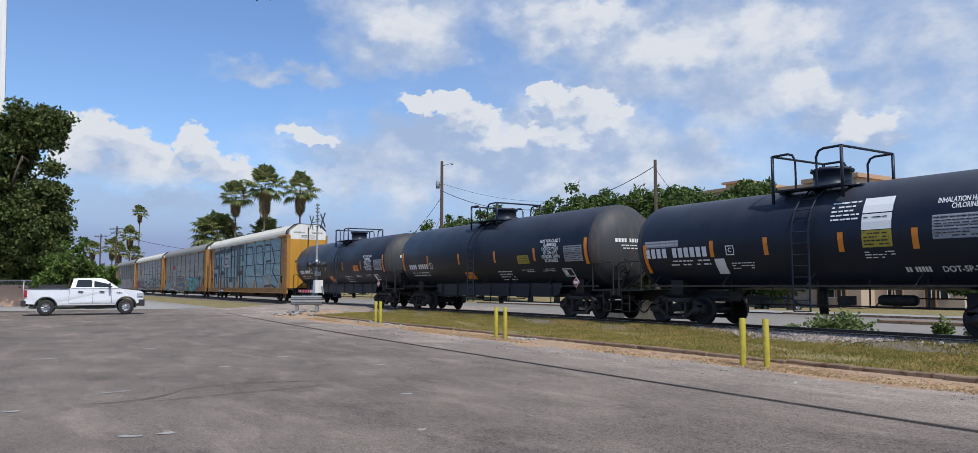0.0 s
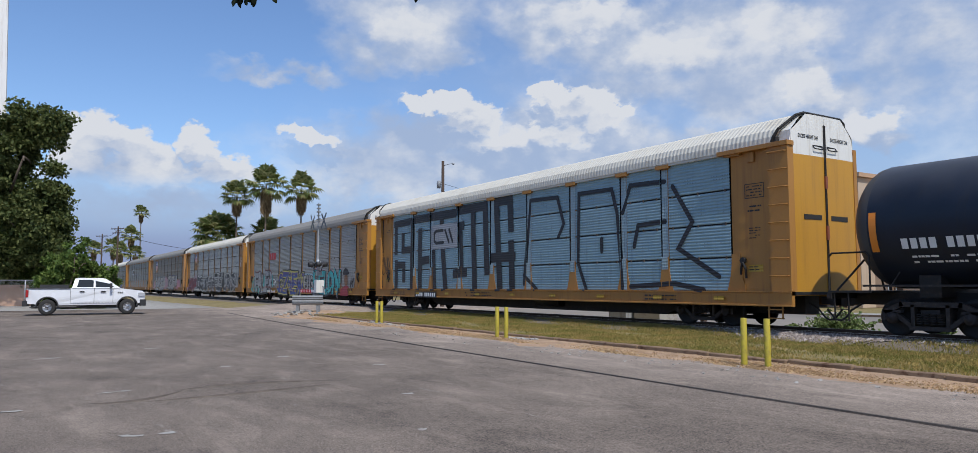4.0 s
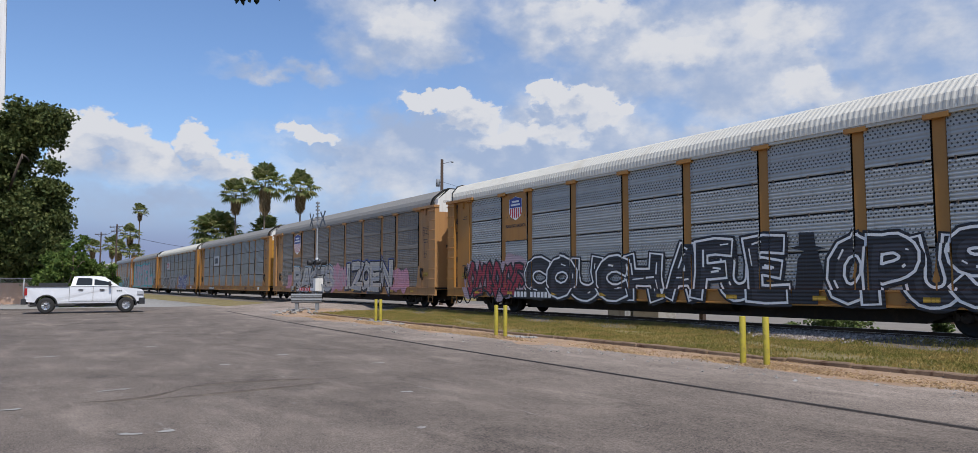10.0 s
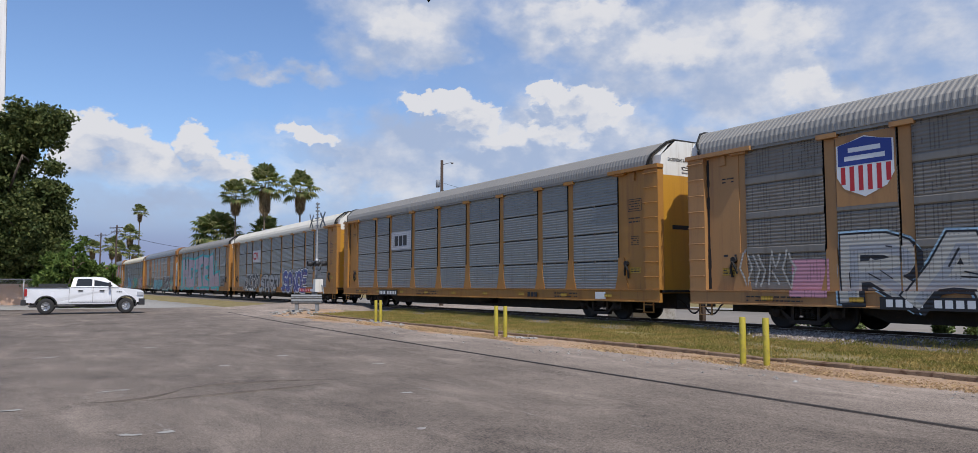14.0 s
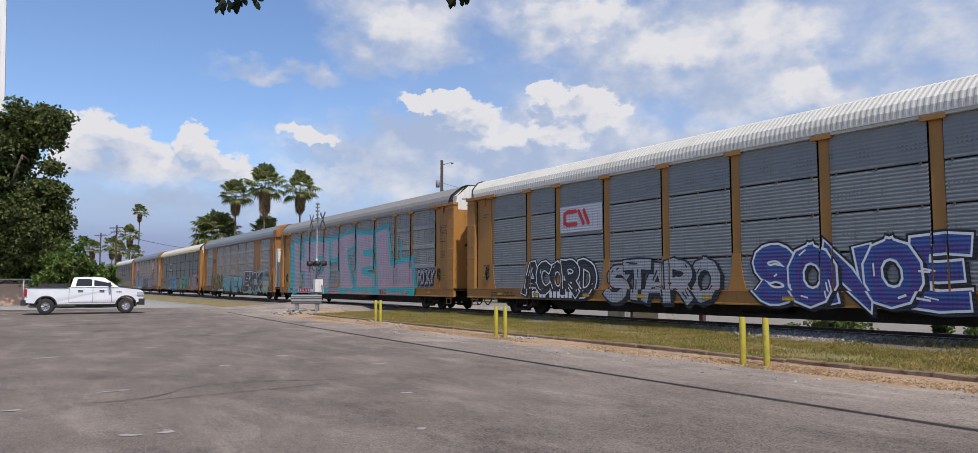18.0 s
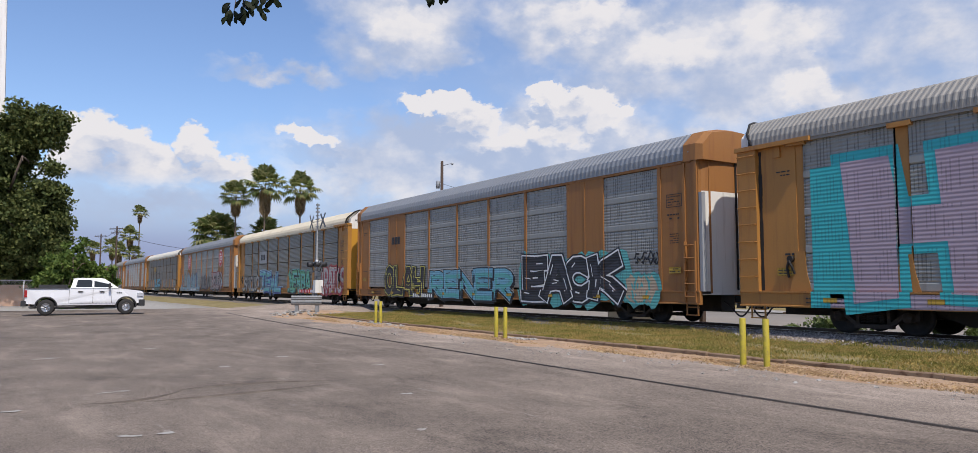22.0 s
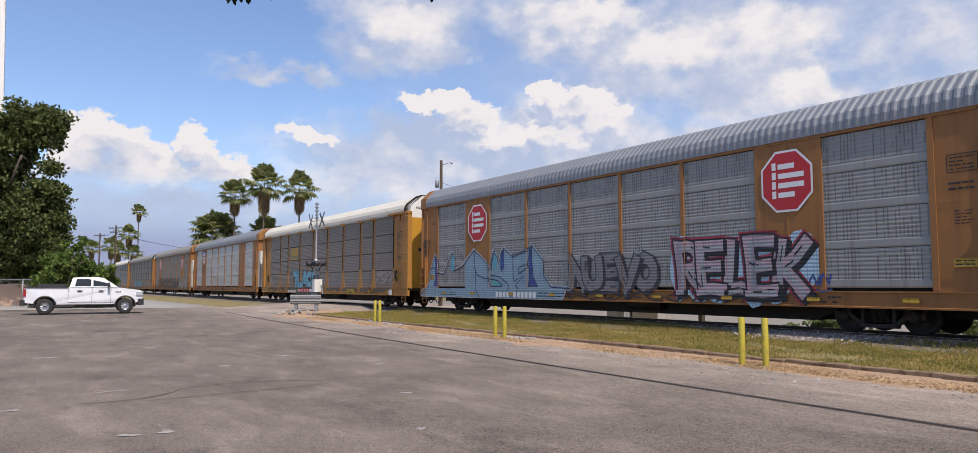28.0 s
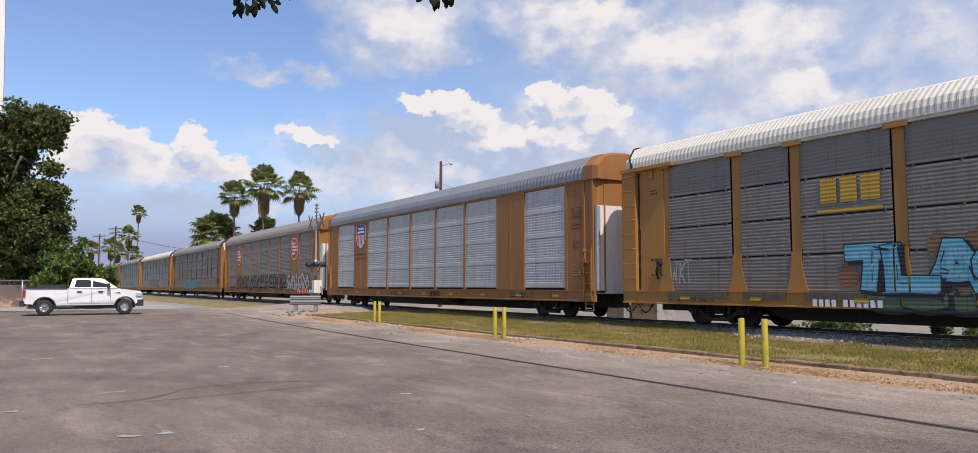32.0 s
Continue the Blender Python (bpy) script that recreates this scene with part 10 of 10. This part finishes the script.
def apartment_building():
    """Four-storey block with flat roofs, tan bands, windows and balconies."""
    b = thing("apartment_building", pose(0, 78, -0.7), "tan four-storey apartment building with orange roof bands", "building")
    blocks = ((-76, -60, 0.0, 14.6), (-60, -52, -1.0, 13.6), (-52, -46, -2.5, 13.9), (-46, -37, 0.0, 12.3))
    for x0, x1, y0, h in blocks:
        bm = bmesh.new()
        box(bm, x0, x1, y0, 16, 0, h)
        w = part("wall", bm, M["stucco"], b)
        bm = bmesh.new()
        box(bm, x0 - 0.4, x1 + 0.4, y0 - 0.4, 16.4, h, h + 0.45)
        bevelled(bm, 0.04)
        part("roof_band", bm, M["trim_tan"], b, "orange-tan roof band")
        n = int((x1 - x0) / 4.5)
        for k in range(n):
            xc = x0 + (k + 0.5) * (x1 - x0) / n
            for s in range(4):
                z = 1.0 + s * 3.4
                if z + 1.6 > h:
                    continue
                bm = bmesh.new()
                for a, c, d, e in ((-0.85, 0.85, 0, 0.08), (-0.85, 0.85, 1.42, 1.5), (-0.85, -0.77, 0.08, 1.42), (0.77, 0.85, 0.08, 1.42), (-0.04, 0.04, 0.08, 1.42)):
                    box(bm, xc + a, xc + c, y0 - 0.08, y0 + 0.02, z + d, z + e)
                win = part("window", bm, M["white"], b)
                bm = bmesh.new()
                box(bm, xc - 0.77, xc + 0.77, y0 - 0.03, y0 - 0.004, z + 0.08, z + 1.42)
                part("pane", bm, M["glass"], win)
    for s in range(3):
        bm = bmesh.new()
        z = 3.6 + s * 3.4
        box(bm, -51.6, -46.8, -4.1, -2.5, z - 0.18, z)
        bl = part("balcony", bm, M["trim_tan"], b)
        bm = bmesh.new()
        rod(bm, (-51.6, -4.05, z + 1.0), (-46.8, -4.05, z + 1.0), 0.035)
        for i in range(25):
            rod(bm, (-51.6 + 0.2 * i, -4.05, z), (-51.6 + 0.2 * i, -4.05, z + 1.0), 0.015, seg=5)
        part("railing", bm, M["steel_dark"], bl)
    for xd in (-50.6, -48.2, -43.5, -40.2):
        y0 = -2.5 if xd < -46 else 0.0
        bm = bmesh.new()
        for a, c, d, e in ((-0.65, -0.5, 0, 2.3), (0.5, 0.65, 0, 2.3), (-0.5, 0.5, 2.15, 2.3)):
            box(bm, xd + a, xd + c, y0 - 0.09, y0 - 0.004, d, e)
        frame_ = part("door_frame", bm, M["trim_tan"], b)
        bm = bmesh.new()
        box(bm, xd - 0.5, xd + 0.5, y0 - 0.05, y0 - 0.004, 0.02, 2.15)
        part("door", bm, M["pole_wood"], frame_, "brown ground-floor door")
    bm = bmesh.new()
    box(bm, -68, -65, 3, 6, 15.0, 16.0)
    box(bm, -68.4, -64.6, 2.6, 6.4, 16.0, 16.3)
    part("roof_vent", bm, M["trim_tan"], b)


apartment_building()


# ---- the tree overhead, behind the camera ----
over_tree = thing("overhanging_tree", pose(4.5, -3.5, 0), "oak tree whose limb reaches over the lot", "tree")
bm = bmesh.new()
rod(bm, (0, 0, -0.1), (-0.2, 0.2, 2.8), 0.34, 0.26, seg=12)
pipe_ = [(-0.2, 0.2, 2.6), (-1.5, 0.9, 3.25), (-4.4, 2.4, 3.62), (-7.2, 3.8, 3.72), (-9.15, 4.70, 3.66), (-9.35, 4.80, 3.64)]
for a_, b_, r_ in zip(pipe_, pipe_[1:], (0.16, 0.11, 0.07, 0.045, 0.03)):
    rod(bm, a_, b_, r_, r_ * 0.7, seg=8)
rod(bm, (-7.2, 3.8, 3.72), (-8.35, 5.55, 3.70), 0.035, 0.02, seg=7)
limb(bm, (-0.2, 0.2, 2.7), (2.5, -1.5, 6.0), 0.18, 0.06, random.Random(5), 4, 0.06)
part("trunk", bm, M["bark"], over_tree)
rng_ = random.Random(6)
leaf_cloud("crown", [(2.2 + rng_.uniform(-1.6, 2.5), -1.5 + rng_.uniform(-2.5, 1.2), 5.6 + rng_.uniform(-0.8, 1.2)) for _ in range(26)], [0.8] * 26, 60, 0.12, M["leaf_oak"], over_tree, 6)


# ---- twigs that hang into the view from the tree overhead ----
TWIGS = []


def twig(seed, label, n_clusters, width):
    rng = random.Random(seed)
    t = thing("oak_twig", pose(0, 0, 5), label, "twig", "overhanging twigs")
    bm = bmesh.new()
    stem = [(0.0, 0.0, 0.46), (0.02, 0.01, 0.36), (0.0, 0.0, 0.24), (-0.01, 0.0, 0.05)]
    for i in range(3):
        rod(bm, stem[i], stem[i + 1], 0.012 - 0.003 * i, 0.009 - 0.003 * i, seg=6)
    leaves = []
    for i in range(n_clusters):
        u = i / max(1, n_clusters - 1)
        tip = Vector((width * (u - 0.25), rng.uniform(-0.05, 0.05), 0.02 + 0.19 * abs(u - 0.12) + rng.uniform(0, 0.03)))
        rod(bm, (tip.x * 0.4, 0, 0.38), tip, 0.004, 0.002, seg=5)
        for k in range(11):
            leaves.append((tip + Vector((rng.uniform(-0.03, 0.03), rng.uniform(-0.03, 0.03), 0.035 * (k // 4) + rng.uniform(0, 0.02))), rng.uniform(-1.1, 1.1) + math.pi, rng.uniform(0.055, 0.08), rng.uniform(-0.7, 0.7)))
    part("stem", bm, M["bark"], t)
    verts, faces = [], []
    for tip, a, ln, roll in leaves:
        u = Vector((math.sin(a), rng.uniform(-0.3, 0.3), math.cos(a))).normalized()
        w = u.cross(Vector((math.sin(roll), 1, 0))).normalized()
        k = u.cross(w)
        n0 = len(verts)
        for s, half in ((0.0, 0.04), (0.2, 0.15), (0.5, 0.23), (0.8, 0.19), (1.0, 0.03)):
            c = tip + u * ln * s + k * ln * 0.12 * math.sin(s * 3)
            verts += [tuple(c + w * ln * half), tuple(c - w * ln * half)]
        for s in range(4):
            faces.append((n0 + 2 * s, n0 + 2 * s + 1, n0 + 2 * s + 3, n0 + 2 * s + 2))
    part("leaves", quads_mesh("leaves", verts, faces, M["leaf_near"]), None, t)
    TWIGS.append(t)
    return t


twig(71, "dark green oak twig hanging from above", 4, 0.24)
twig(72, "dark green oak twig hanging from above", 5, 0.24)


# ---- what moves ----
def over(ahead, right, up):
    """A place in front of the camera, by metres along the view, to the right and up from its axis."""
    yaw, tilt = radians(TURN), radians(TILT)
    c = Vector((-math.cos(yaw) * math.cos(tilt), math.sin(yaw) * math.cos(tilt), math.sin(tilt)))
    r = Vector((math.sin(yaw), math.cos(yaw), 0.0))
    return EYE + c * ahead + r * right + r.cross(c) * up


def sway(ahead, t, px, py):
    p = over(ahead, (px - 784) / 1200 * ahead, (363 - py) / 1200 * ahead)
    return (t, pose(p.x, p.y, p.z, 0, 0, TURN_TWIG))


TURN_TWIG = 90 - TURN


def motions():
    """The train rolls by at a steady pace, its wheels turn with it, and two twigs sway in the wind."""
    times = [0.0, 0.1, 0.2, 0.4] + [float(i) for i in range(1, 32)] + [31.6, 31.8, 31.9, 32.0]
    for x, car in CARS:
        walk(car, [(t, pose(x + SPEED * t, TRACK_Y, RAIL_Z)) for t in times])
    rows_ = [(i / FPS, pose(0, 0, 0, 0, math.degrees(SPEED * i / FPS / WHEEL) % 360.0, 0)) for i in range(0, 32 * FPS + 1)]
    first = WHEELSETS[0]
    walk(first, rows_)
    for w in WHEELSETS[1:]:
        w.rotation_mode = "QUATERNION"
        keys = w.animation_data_create()
        keys.action = first.animation_data.action
        keys.action_slot = first.animation_data.action_slot
    walk(TWIGS[0], [sway(4.6, *row) for row in (
        (0, 433, 4), (1, 397, 38), (2, 405, 46), (3, 413, 25), (4, 405, 15), (5, 392, 28), (6, 387, 36), (7, 419, 14), (8, 395, 20), (9, 413, 4),
        (10, 412, 14), (11, 405, 18), (12, 398, -12), (13, 400, -14), (14, 389, 2), (15, 396, 10), (16, 404, 26), (17, 402, 34), (18, 380, 28), (19, 418, 30),
        (20, 404, 40), (21, 423, 36), (22, 390, 44), (23, 408, 30), (24, 394, 36), (25, 394, 38), (26, 402, 26), (27, 406, 14), (28, 400, 12), (29, 388, 28),
        (30, 394, 46), (31, 407, 20), (32, 410, 32))])
    walk(TWIGS[1], [sway(4.4, *row) for row in (
        (0, 690, -14), (1, 696, 40), (2, 680, -16), (3, 668, 12), (4, 676, 4), (5, 682, 16), (6, 683, 24), (7, 684, -12), (8, 689, 2), (9, 700, 3),
        (10, 708, 6), (11, 730, 22), (12, 705, -14), (13, 692, 6), (14, 698, 5), (15, 694, -2), (16, 690, 6), (17, 691, 10), (18, 733, 16), (19, 717, 20),
        (20, 752, 12), (21, 735, 8), (22, 699, 12), (23, 702, 4), (24, 683, 10), (25, 681, 12), (26, 690, 2), (27, 698, 4), (28, 704, 5), (29, 717, 22),
        (30, 712, -12), (31, 711, 8), (32, 709, 18))])


motions()
